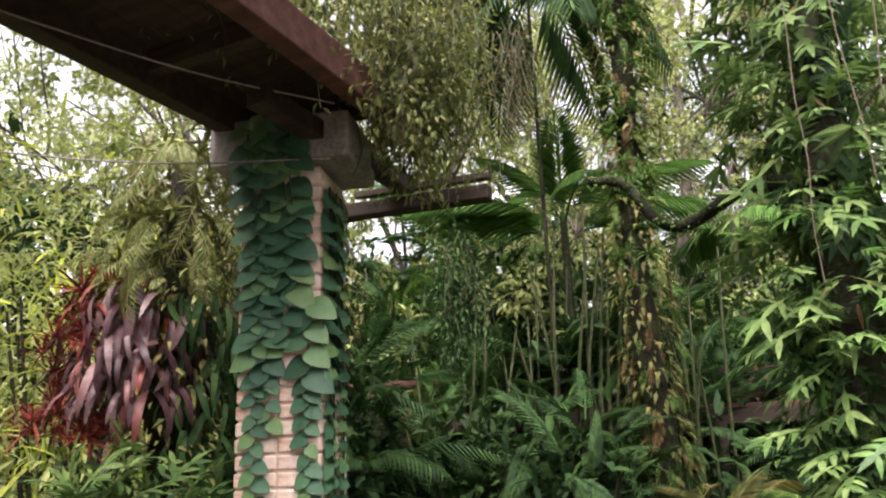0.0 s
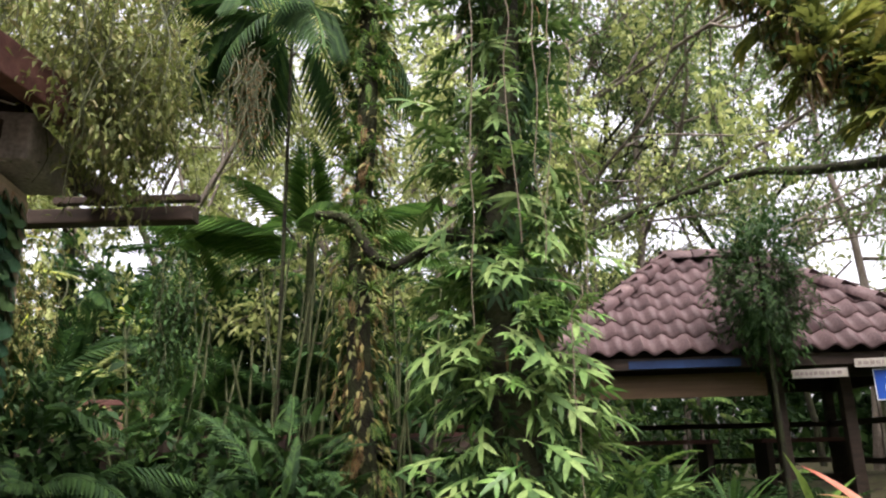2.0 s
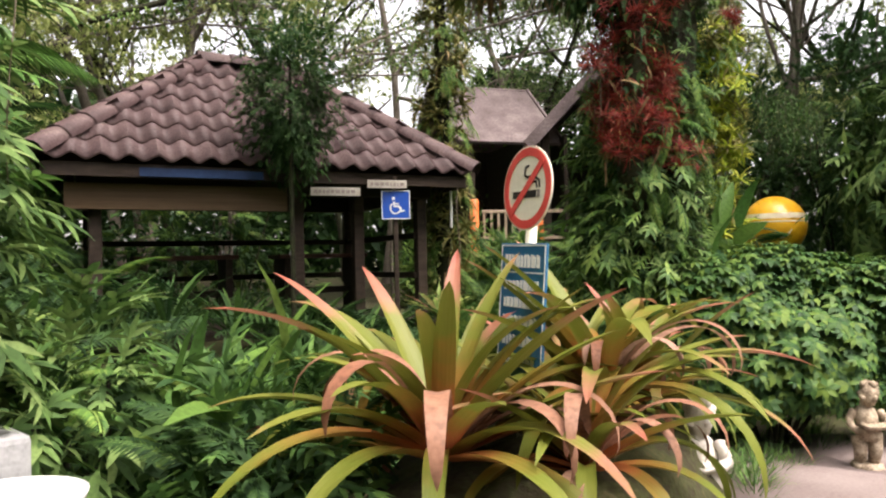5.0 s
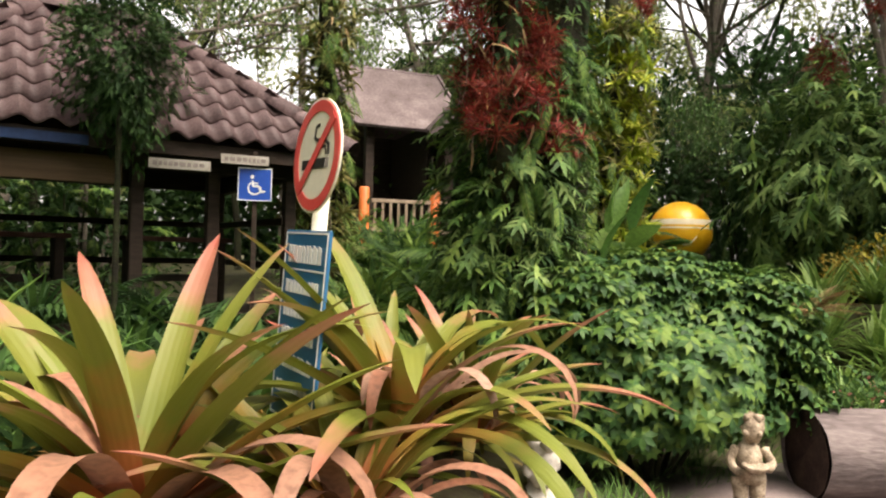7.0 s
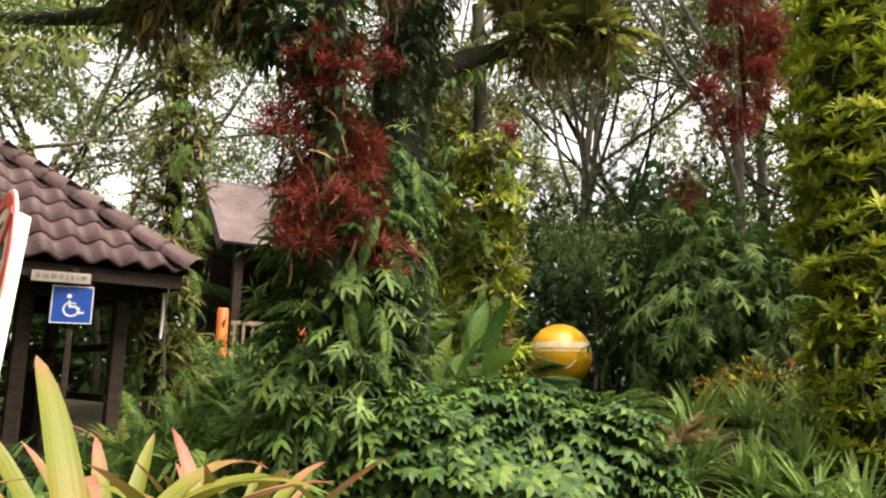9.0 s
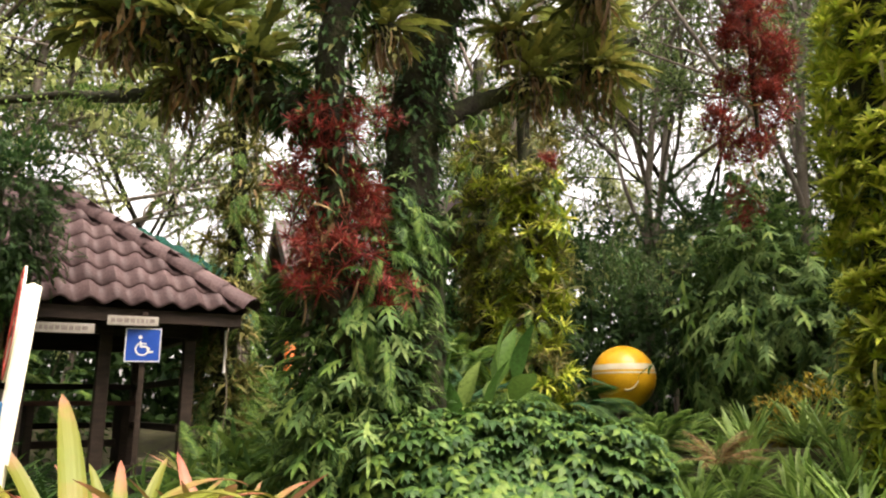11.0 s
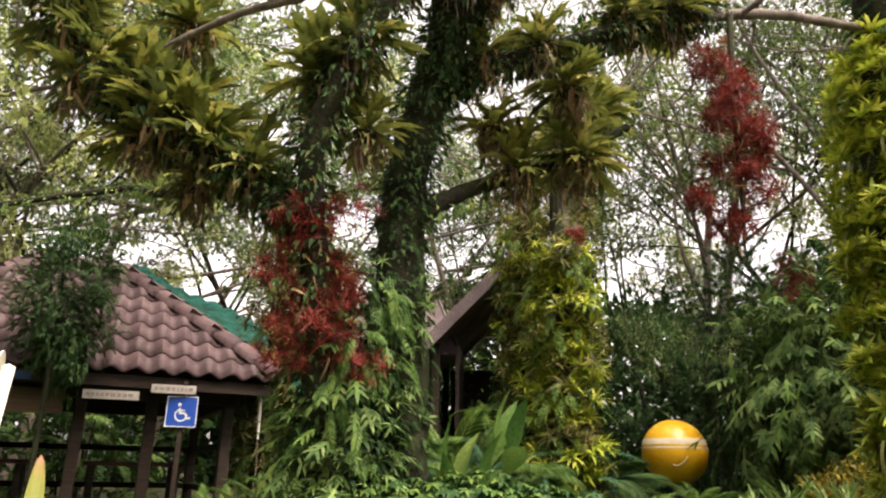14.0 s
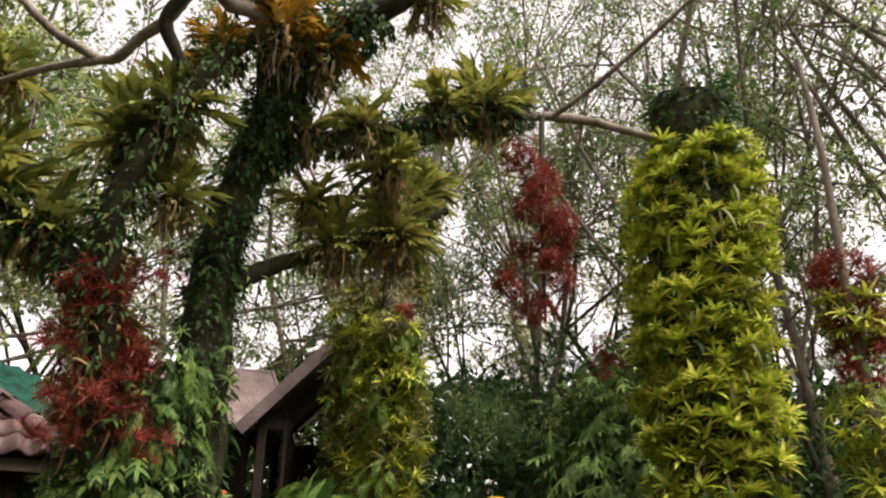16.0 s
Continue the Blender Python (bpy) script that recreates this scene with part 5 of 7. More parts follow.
for k, (x, y, z, s, n) in enumerate([(5.66, 2.02, 4.1, 0.5, 40), (5.95, 1.85, 3.75, 0.36, 24), (5.72, 1.72, 4.3, 0.42, 34), (6.75, 0.3, 5.5, 0.4, 30), (8.1, 0.42, 5.35, 0.5, 44), (7.75, 0.68, 5.2, 0.42, 34),
                                     (7.1, 1.1, 4.75, 0.36, 28), (6.75, 1.4, 4.6, 0.32, 24), (7.3, 0.95, 4.4, 0.42, 34), (7.6, 1.1, 3.95, 0.48, 44), (7.2, 1.42, 3.8, 0.4, 34), (7.0, 1.5, 4.1, 0.36, 28),
                                     (5.5, 2.55, 3.5, 0.42, 34), (5.3, 2.85, 3.72, 0.44, 38), (5.1, 3.05, 3.92, 0.46, 40), (4.92, 3.25, 4.12, 0.46, 40), (4.7, 3.4, 4.35, 0.42, 36), (4.45, 3.55, 4.62, 0.44, 36), (4.25, 3.68, 5.05, 0.44, 34), (5.0, 3.2, 3.75, 0.4, 34), (5.35, 3.0, 3.45, 0.36, 30), (4.6, 3.5, 4.15, 0.36, 28), (8.3, 1.5, 4.55, 0.46, 40), (8.7, 1.55, 4.9, 0.5, 44), (8.5, 1.6, 4.4, 0.44, 36), (9.0, 1.6, 5.15, 0.46, 36), (8.0, 1.5, 4.25, 0.4, 30),
                                     (5.3, 3.3, 4.9, 0.42, 30), (5.5, 3.5, 4.3, 0.4, 28), (6.3, 1.35, 5.6, 0.4, 26)]):
    epiphyte((x, y, z), s, "olive staghorn fern with brown dead fronds on a mossy limb", 100 + k, n=n)
for k, (x, y, z, s) in enumerate([(6.15, 1.22, 5.1, 0.42), (5.9, 1.55, 4.9, 0.3), (6.42, 1.0, 5.0, 0.35)]):
    epiphyte((x, y, z), s, "rusty orange fern clump hanging on the tree", 140 + k, leaf_material("rusty_fronds", [(0.12, 0.06, 0.01), (0.3, 0.17, 0.02), (0.4, 0.25, 0.05)], 0.6), 34, 20, "rusty_fern")


def red_cascade(at, radii, n, label, seed, name="red_bromeliad_cluster"):
    rnd = R(seed)
    t = thing(name, at, label, "epiphyte")
    clumps = []
    for k in range(19):
        c = (rnd.uniform(-0.75, 0.75) * radii[0], rnd.uniform(-0.75, 0.75) * radii[1], radii[2] * (0.95 - 1.8 * k / 18))
        q = rnd.uniform(0.3, 0.6) * radii[0]
        clumps.append(jungle_leaves(rnd, n // 7, SPIKY, c, (q, q, q * 0.9), 0.125, 0.7, 0.2, 0.0, 0.3))
    qpart("rosette", merge(*clumps), M_RED, t, kind="stuff")
    qpart("old_leaf", jungle_leaves(rnd, n // 3, blade(0.1, 3, 0.8, 0.2, "strap"), (0, 0, -0.05), np.array(radii) * 0.9, 0.16, 0.6, 0.0, 0.7, 0.2), M_DRY, t, kind="stuff")
    rr = [tube([(x, y, 0.2), (x + 0.02, y, -0.2), (x, y + 0.02, -radii[2] * q)], 0.004, 0.002, 4, 3) for x, y, q in zip(rnd.uniform(-0.8, 0.8, 5) * radii[0], rnd.uniform(-0.8, 0.8, 5) * radii[1], rnd.uniform(0.6, 1.25, 5))]
    qpart("root", merge(*rr), M_ROOT, t, kind="stuff")


red_cascade((5.78, 2.1, 2.66), (0.33, 0.3, 0.62), 130, "cascade of small dark red bromeliads hanging on the tree", 61)
red_cascade((8.48, 0.16, 4.07), (0.34, 0.3, 0.8), 140, "tall cluster of crimson bromeliads on a bare trunk", 62)
red_cascade((14.1, 1.08, 4.3), (0.3, 0.3, 0.4), 36, "small dark red bromeliads on a trunk", 63)


# ---- the yellow-green column and other clad trunks ----
fern_tree((10.32, -0.68, 0), 6.3, "tall column densely covered with bright yellow-green rosettes", 71, (0.42, 0.42), (0.04, -0.42), [
    # First layer: dark chips that paint the shaded gaps between rosettes.
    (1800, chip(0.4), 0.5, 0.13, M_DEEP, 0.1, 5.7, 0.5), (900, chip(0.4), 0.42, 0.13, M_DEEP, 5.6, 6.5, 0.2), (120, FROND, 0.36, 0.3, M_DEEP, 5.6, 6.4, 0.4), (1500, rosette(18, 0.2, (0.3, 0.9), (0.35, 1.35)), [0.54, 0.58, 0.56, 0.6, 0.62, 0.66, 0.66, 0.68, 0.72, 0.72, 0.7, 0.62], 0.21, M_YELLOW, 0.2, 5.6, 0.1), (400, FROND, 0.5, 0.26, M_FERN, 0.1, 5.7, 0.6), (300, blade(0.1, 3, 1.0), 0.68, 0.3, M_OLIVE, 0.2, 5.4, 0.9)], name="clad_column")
fern_tree((10.75, -2.28, 0), 6.8, "trunk clad with yellow-green and dark red rosettes", 72, (0.07, 0.03), (0.1, 0), [
    (200, ROSETTE, 0.36, 0.24, M_YELLOW, 0.2, 2.9, 0.1), (34, ROSETTE, 0.26, 0.26, M_YELLOW, 3.3, 3.9, 0.1), (150, SPIKY, 0.26, 0.2, M_RED, 2.9, 4.3, 0.2), (140, FROND, 0.34, 0.3, M_FERN, 0.1, 3.2, 0.6)], name="clad_trunk", bark=M_GREYBARK)
fern_tree((7.9, 5.35, 0), 5.2, "slender trunk with olive epiphyte rosettes", 73, (0.11, 0.07), (0.1, 0.2), [
    (190, ROSETTE, 0.32, 0.24, M_OLIVE, 1.2, 4.8, 0.1), (200, FROND, 0.32, 0.32, M_FERN, 0.2, 4.4, 0.6), (900, chip(0.4), 0.26, 0.1, M_VINE, 0.2, 4.6, 0.5), (60, blade(0.1, 3, 1.0), 0.26, 0.26, M_DRY, 1.0, 4.6, 0.8)], name="clad_trunk")
fern_tree((10.9, 3.25, 0), 6.5, "trunk hung with yellow-green epiphyte rosettes", 74, (0.14, 0.08), (0.1, 0.1), [
    (300, ROSETTE, 0.45, 0.28, M_YELLOW, 1.2, 4.4, 0.1), (240, ROSETTE, 0.5, 0.26, M_OLIVE, 0.8, 5.8, 0.3), (220, FROND, 0.45, 0.36, M_FERN, 0.3, 5.0, 0.6)], name="clad_trunk")
fern_tree((11.6, 4.3, 0), 6.8, "trunk hung with olive and yellow-green epiphytes", 75, (0.14, 0.08), (0.1, 0.1), [
    (220, ROSETTE, 0.42, 0.28, M_OLIVE, 1.0, 5.6, 0.1), (200, FROND, 0.45, 0.36, M_FERN, 0.3, 5.0, 0.6), (120, ROSETTE, 0.4, 0.26, M_YELLOW, 2.2, 5.2, 0.1)], name="clad_trunk")
hs = thing("dead_branch", (8.6, 0.05, 5.4), "dead branch hanging from the limb, carrying red bromeliads", "branch")
qpart("limb", tube([(0, 0, 0.05), (-0.08, 0.03, -0.8), (-0.05, 0.06, -1.5), (-0.12, 0.05, -2.1)], 0.03, 0.012, 7, 5, 0.1), M_BARK, hs)


def leafy_mass(name, at, radii, layers, label, category, seed, stems=5):
    """A bush: layers of (count, leaf, size, material, droop)."""
    rnd = R(seed)
    t = thing(name, at, label, category)
    st = []
    for _ in range(stems):
        a = rnd.uniform(0, 6.28)
        e = np.array([np.cos(a) * radii[0] * 0.6, np.sin(a) * radii[1] * 0.6, radii[2] * rnd.uniform(1.0, 1.7)])
        st.append(tube([(0.1 * np.cos(a), 0.1 * np.sin(a), -at[2] - 0.05), e * (0.5, 0.5, 0.4), e], 0.03, 0.01, 6))
    qpart("stem", merge(*st), M_BARK, t)
    for n, leaf, size, mat, droop in layers:
        qpart("foliage", jungle_leaves(rnd, n, leaf, (0, 0, radii[2]), radii, size, 0.8, 0.4, droop, 0.35), mat, t, kind="stuff")
    return t


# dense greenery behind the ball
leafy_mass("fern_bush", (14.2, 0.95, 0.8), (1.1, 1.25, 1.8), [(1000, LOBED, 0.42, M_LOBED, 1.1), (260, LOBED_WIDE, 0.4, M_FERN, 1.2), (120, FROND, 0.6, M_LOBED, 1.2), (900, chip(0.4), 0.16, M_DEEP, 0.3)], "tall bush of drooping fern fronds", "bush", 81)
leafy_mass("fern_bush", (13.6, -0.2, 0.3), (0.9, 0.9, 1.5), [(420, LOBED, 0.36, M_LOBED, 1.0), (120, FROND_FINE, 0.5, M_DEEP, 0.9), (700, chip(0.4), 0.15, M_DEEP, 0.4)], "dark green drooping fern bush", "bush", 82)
leafy_mass("fern_bush", (11.2, 3.22, 0.45), (0.5, 0.55, 0.62), [(70, FROND_PALM, 0.7, M_MID, 0.3), (120, FROND_LONG, 0.6, M_BLUISH, 0.4)], "arching ferns in front of the yellow ball", "fern", 305)
leafy_mass("hedge", (15.4, -1.8, 0.5), (1.2, 1.4, 1.5), [(1800, chip(0.4), 0.15, M_DEEP, 0.3), (160, FROND, 0.5, M_DEEP, 0.5)], "dark leafy hedge beyond the path", "hedge", 306)
leafy_mass("hedge", (12.9, 5.2, 0.6), (0.9, 0.9, 1.3), [(1500, chip(0.4), 0.15, M_DEEP, 0.3), (160, FROND, 0.5, M_FERN, 0.5)], "leafy green hedge beside the hut", "hedge", 307)
leafy_mass("hedge", (16.0, 4.4, 0.8), (1.7, 1.6, 2.2), [(2600, chip(0.4), 0.19, M_DEEP, 0.3), (200, FROND, 0.6, M_DEEP, 0.5)], "tall leafy hedge behind the ball", "hedge", 310)
leafy_mass("hedge", (17.4, 0.6, 0.8), (1.7, 1.8, 2.3), [(2600, chip(0.4), 0.19, M_DEEP, 0.3), (200, FROND, 0.6, M_DEEP, 0.5)], "tall dark hedge closing the garden", "hedge", 311)
leafy_mass("hedge", (14.6, 8.8, 0.7), (1.6, 1.4, 1.9), [(2400, chip(0.4), 0.18, M_FERN, 0.3)], "leafy hedge behind the huts", "hedge", 312)
leafy_mass("conifer_bush", (15.4, 2.3, 0.9), (1.2, 1.3, 2.35), [(2400, chip(0.3), 0.12, M_DEEP, 0.2), (800, FROND_FINE, 0.4, M_DEEP, 0.2)], "dark feathery green bush", "bush", 83)
leafy_mass("fern_bush", (9.3, 3.5, 0), (0.7, 0.9, 0.85), [(160, FROND_PALM, 0.7, M_FERN, 0.3), (160, FROND_LONG, 0.6, M_BLUISH, 0.4)], "spreading green palm fern", "fern", 84)
leafy_mass("canna_clump", (7.9, 2.25, 0.25), (0.35, 0.35, 0.75), [(22, blade(0.34, 4, 0.5, 0.2, "lance"), 0.5, M_BRIGHT, -0.9), (14, blade(0.4, 4, 0.6, 0.2, "oval"), 0.42, M_FERN, 0.1)], "clump of upright broad bright green canna leaves", "plant", 85, 6)
leafy_mass("fern_bush", (6.2, 3.4, 0), (0.6, 0.6, 0.6), [(120, ROSETTE, 0.3, M_FERN, 0.0), (90, FROND_LONG, 0.5, M_FERN, 0.2)], "low ferns and spiky rosettes under the tree", "fern", 86)
leafy_mass("croton_bush", (12.6, 0.25, 0.75), (0.5, 0.5, 0.5), [(700, blade(0.3, 2, 0.5, 0.2, "oval"), 0.1, leaf_material("croton_leaves", [(0.25, 0.16, 0.015), (0.42, 0.32, 0.03), (0.32, 0.33, 0.05)], 0.5), 0.0)], "yellow and orange leaved croton bush", "shrub", 87)
leafy_mass("pavilion_bush", (5.5, 5.35, 2.2), (0.42, 0.42, 0.76), [(3200, chip(0.35), 0.075, M_DEEP, 0.5), (700, FROND_FINE, 0.17, M_DEEP, 0.7), (300, chip(0.35), 0.08, M_MID, 0.3)], "dense dark small-leaved bush on a thin trunk before the roof", "tree", 88, 1)


# ---- palms and canes ----
def palm(at, height, fronds, length, label, seed, mat=M_FERN, leaf=FROND_PALM, stems=1, r=0.035, spreadout=0.3, rise=(0.1, 1.35), bark=M_CANE):
    rnd = R(seed)
    t = thing("palm", at, label, "palm")
    lv = []
    for s in range(stems):
        a = rnd.uniform(0, 6.28)
        h = height * rnd.uniform(0.7, 1.1)
        q = spreadout * rnd.uniform(0.2, 1)
        top = np.array([np.cos(a) * q * 1.6, np.sin(a) * q * 1.6, h])
        qpart("stem", tube([(np.cos(a) * q * 0.7, np.sin(a) * q * 0.7, -0.05), top * (0.8, 0.8, 0.5), top], r, r * 0.7, 8), bark, t)
        b, e = rnd.uniform(0, 6.28, fronds), rnd.uniform(*rise, fronds)
        d = np.stack([np.cos(b) * np.cos(e), np.sin(b) * np.cos(e), np.sin(e)], 1)
        lv.append(scatter(leaf, np.repeat(top[None], fronds, 0) - np.column_stack([0 * b, 0 * b, rnd.uniform(0, 0.35, fronds)]), d, (0, 0, 1), rnd.uniform(0.7, 1.15, fronds) * length))
    qpart("crown", merge(*lv), mat, t, kind="stuff")


palm((1.35, 6.3, 0), 2.4, 8, 0.8, "clump of slender cane palms with feathery leaves", 91, M_DEEP, leaf=FROND_UP, stems=6, rise=(0.5, 1.4))
palm((0.4, 6.7, 0), 1.9, 7, 0.7, "clump of cane palms in the undergrowth", 92, M_MID, leaf=FROND_UP, stems=5, rise=(0.5, 1.4))
palm((2.4, 6.6, 0), 1.7, 6, 0.75, "cane palms with dark green leaves", 93, M_DEEP, leaf=FROND_UP, stems=5, rise=(0.5, 1.4))
palm((0.95, 5.9, 0), 6.1, 18, 1.6, "tall palm with dark drooping fronds overhead", 94, M_DEEP, stems=1, r=0.022, spreadout=0.05, rise=(-0.4, 1.2), bark=M_BARK)
palm((1.3, 6.9, 0), 4.6, 12, 1.5, "palm with bright yellow-green backlit fronds", 95, M_BRIGHT, stems=1, r=0.06, spreadout=0.05, rise=(0.4, 1.4))
palm((0.35, 8.2, 0), 3.4, 12, 1.5, "palm with bright backlit fronds", 96, M_BRIGHT, stems=2, r=0.05, rise=(0.6, 1.45))
palm((3.5, 8.6, 0), 3.6, 12, 1.4, "palm with green fronds behind the pavilion", 97, M_BRIGHT, stems=2, r=0.05)
palm((11.4, 9.4, 0.7), 2.6, 12, 1.4, "palm with arching bright green fronds", 98, M_BRIGHT, stems=2, r=0.05)
palm((1.95, 5.2, 0), 1.1, 5, 0.7, "young palm with pale half-dry fans", 99, M_OLIVE, stems=2, r=0.025)

fern_tree((1.55, 5.15, 0), 7.5, "slim trunk wrapped in moss and fine trailing creepers", 77, (0.1, 0.06), (-0.12, -0.2), [
    (1900, chip(0.3), 0.22, 0.09, M_OLIVE, 0.4, 6.8, 0.6), (110, FROND, 0.16, 0.2, M_DRY, 0.6, 4.2, 0.9), (200, FROND, 0.2, 0.22, M_FERN, 0.8, 6.4, 0.8), (160, ROSETTE, 0.18, 0.15, M_FERN, 2.4, 5.4, 0.0)], name="clad_trunk")
mb = thing("mossy_branch", (1.6, 4.6, 0), "crooked branch covered in green moss", "branch")
mbl = np.array([(1.05, 4.6, 3.1), (1.28, 4.55, 3.06), (1.45, 4.5, 2.8), (1.62, 4.45, 2.72), (1.72, 4.0, 2.75), (1.75, 3.6, 2.7), (1.83, 3.1, 2.55)]) - (1.6, 4.6, 0)
qpart("limb", tube(mbl, 0.035, 0.05, 8, 5, 0.15), M_BARK, mb)
qpart("moss", clad(R(5), 500, chip(0.5), glide(mbl, 4), 0.045, 0.035, 1.0, 0.0), M_FERN, mb, kind="stuff")
hanging_vines((0.12, 4.85, 2.35), (0.2, 0.2, 0.55), 26, M_DEEP, "dark basket of fine creepers hanging from the beam", 13, 0.8, size=0.06, bulk=900)
hanging_vines((-0.75, 4.6, 2.35), (0.25, 0.3, 0.6), 26, M_OLIVE, "creepers hanging behind the pillar", 14, 0.7, size=0.06, bulk=900)
hanging_vines((0.55, 4.2, 3.75), (0.1, 0.1, 0.4), 40, M_DRY, "pale tangle of hanging aerial roots", 15, 0.7, size=0.03, bulk=40)

leafy_mass("fern_bush", (2.45, 3.2, 0.15), (0.36, 0.34, 0.5), [(130, LOBED, 0.26, M_LOBED, 0.4), (60, LOBED_WIDE, 0.24, M_LOBED, 0.3), (26, FROND_LONG, 0.4, M_FERN, 0.3), (200, chip(0.4), 0.1, M_DEEP, 0.2)], "climbing ferns spilling over at the foot of the tree", "fern", 314)

leafy_mass("fern_bush", (2.85, 2.3, 0.1), (0.4, 0.34, 0.36), [(120, LOBED, 0.24, M_MID, 0.3), (60, FROND_LONG, 0.4, M_DEEP, 0.3), (500, chip(0.4), 0.1, M_DEEP, 0.3)], "dark green ferns beside the large bromeliad", "fern", 505)
leafy_mass("fern_bush", (3.1, 2.85, 0.1), (0.4, 0.34, 0.42), [(110, LOBED, 0.24, M_MID, 0.2), (24, blade(0.2, 4, 0.6, 0.2, "strap"), 0.5, M_FERN, -0.5), (400, chip(0.4), 0.1, M_DEEP, 0.3)], "ferns and strap leaves behind the large bromeliad", "fern", 506)

# undergrowth behind the pillar, leaf colours chosen bright or dark for sun and shade
for k, (x, y, rx, rz, mat, leaf, sz) in enumerate([
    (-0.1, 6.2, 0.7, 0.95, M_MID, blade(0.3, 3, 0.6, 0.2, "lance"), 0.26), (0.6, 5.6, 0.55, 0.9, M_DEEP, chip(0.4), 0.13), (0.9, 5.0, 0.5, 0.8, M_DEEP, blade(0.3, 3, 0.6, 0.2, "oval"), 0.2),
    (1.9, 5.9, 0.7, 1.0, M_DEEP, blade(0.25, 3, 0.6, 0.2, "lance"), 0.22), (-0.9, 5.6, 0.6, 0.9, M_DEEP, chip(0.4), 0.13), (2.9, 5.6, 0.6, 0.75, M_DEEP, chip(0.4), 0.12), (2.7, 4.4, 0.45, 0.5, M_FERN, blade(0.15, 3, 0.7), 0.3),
    (0.2, 7.6, 1.0, 1.6, M_HAZEFAR, chip(0.4), 0.14), (-1.4, 7.2, 1.0, 1.6, M_HAZEFAR, chip(0.4), 0.14), (2.2, 8.0, 1.0, 1.4, M_FERN, chip(0.4), 0.14), (4.0, 7.9, 0.7, 1.1, M_FERN, chip(0.4), 0.13)]):
    leafy_mass("undergrowth_bush", (x, y, 0), (rx, rx, rz), [(900 if sz < 0.15 else 420, leaf, sz, mat, 0.3), (60, FROND_LONG, 0.6, mat, 0.3)], "leafy green bush in dense undergrowth", "bush", 200 + k)

leafy_mass("dark_bush", (0.05, 5.3, 0), (0.75, 0.4, 0.72), [(1300, chip(0.4), 0.12, M_DEEP, 0.3), (50, FROND, 0.5, M_DEEP, 0.4)], "low leafy bush, leaves coloured dark for the shade", "bush", 315)
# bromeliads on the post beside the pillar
# Dark leaf colour here fills in for the shaded gap beside the pillar.
leafy_mass("dark_bush", (-1.25, 4.75, 0), (0.5, 0.4, 1.1), [(1500, chip(0.4), 0.13, M_DEEP, 0.3)], "leafy bush behind the pillar, leaves coloured dark for the shaded gap", "bush", 308)
lp = thing("purple_bromeliad_cluster", (-1.54, 3.9, 0), "hanging mass of drooping purple-grey and red strap leaves", "epiphyte")
rl = R(17)
qpart("trunk", tube([(0, 0, -0.05), (0.05, 0.03, 1.5), (0.1, 0, 3.0)], 0.1, 0.07, 8), M_BARK, lp)
qpart("strap_leaf", clad(rl, 420, blade(0.16, 5, 1.5, 0.2), [(-0.1, 0, 1.7), (-0.12, 0, 2.0), (-0.05, 0, 2.3)], 0.36, 0.26, 1.0, 0.5), M_PURPLE, lp, kind="stuff")
qpart("red_rosette", clad(rl, 70, SPIKY, [(-0.35, -0.1, 1.5), (-0.3, -0.1, 1.95), (-0.1, -0.1, 2.35)], 0.24, 0.2, 1.0, 0.2), M_RED, lp, kind="stuff")
qpart("creeper", clad(rl, 2400, chip(0.3), [(0.1, 0, 0.2), (0.1, 0, 1.5), (0.15, 0, 3.1)], 0.3, 0.08, 1.0, 0.5), M_OLIVE, lp, kind="stuff")
qpart("dark_strap", clad(rl, 260, blade(0.14, 4, 1.4, 0.2), [(0.25, 0.1, 1.3), (0.25, 0.1, 1.9), (0.25, 0.05, 2.3)], 0.3, 0.28, 1.0, 0.8), M_DEEP, lp, "dark drooping strap leaves", kind="stuff")
qpart("rosette", clad(rl, 60, ROSETTE, [(0.1, -0.05, 2.3), (0.15, 0, 2.7), (0.2, 0, 3.2)], 0.34, 0.2, 1.0, 0.0), M_VINE, lp, kind="stuff")
qpart("fern", clad(rl, 110, FROND, [(0.1, -0.05, 2.2), (0.1, 0, 2.6), (0.15, 0, 3.1)], 0.36, 0.34, 1.0, 0.6), M_VINE, lp, kind="stuff")
# Sunlit haze on the left is put into these bushes' leaf colour.
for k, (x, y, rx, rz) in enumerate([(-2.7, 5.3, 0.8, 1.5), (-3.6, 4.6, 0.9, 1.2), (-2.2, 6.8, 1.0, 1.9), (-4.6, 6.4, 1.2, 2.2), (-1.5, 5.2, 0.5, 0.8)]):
    leafy_mass("bamboo_bush", (x, y, 0), (rx, rx, rz), [(1100, chip(0.22), 0.15, M_HAZEFAR, 0.4), (200, blade(0.12, 3, 0.6), 0.3, M_YELLOW, 0.4)], "feathery yellow-green bush, leaves paled for bright haze", "bush", 230 + k)



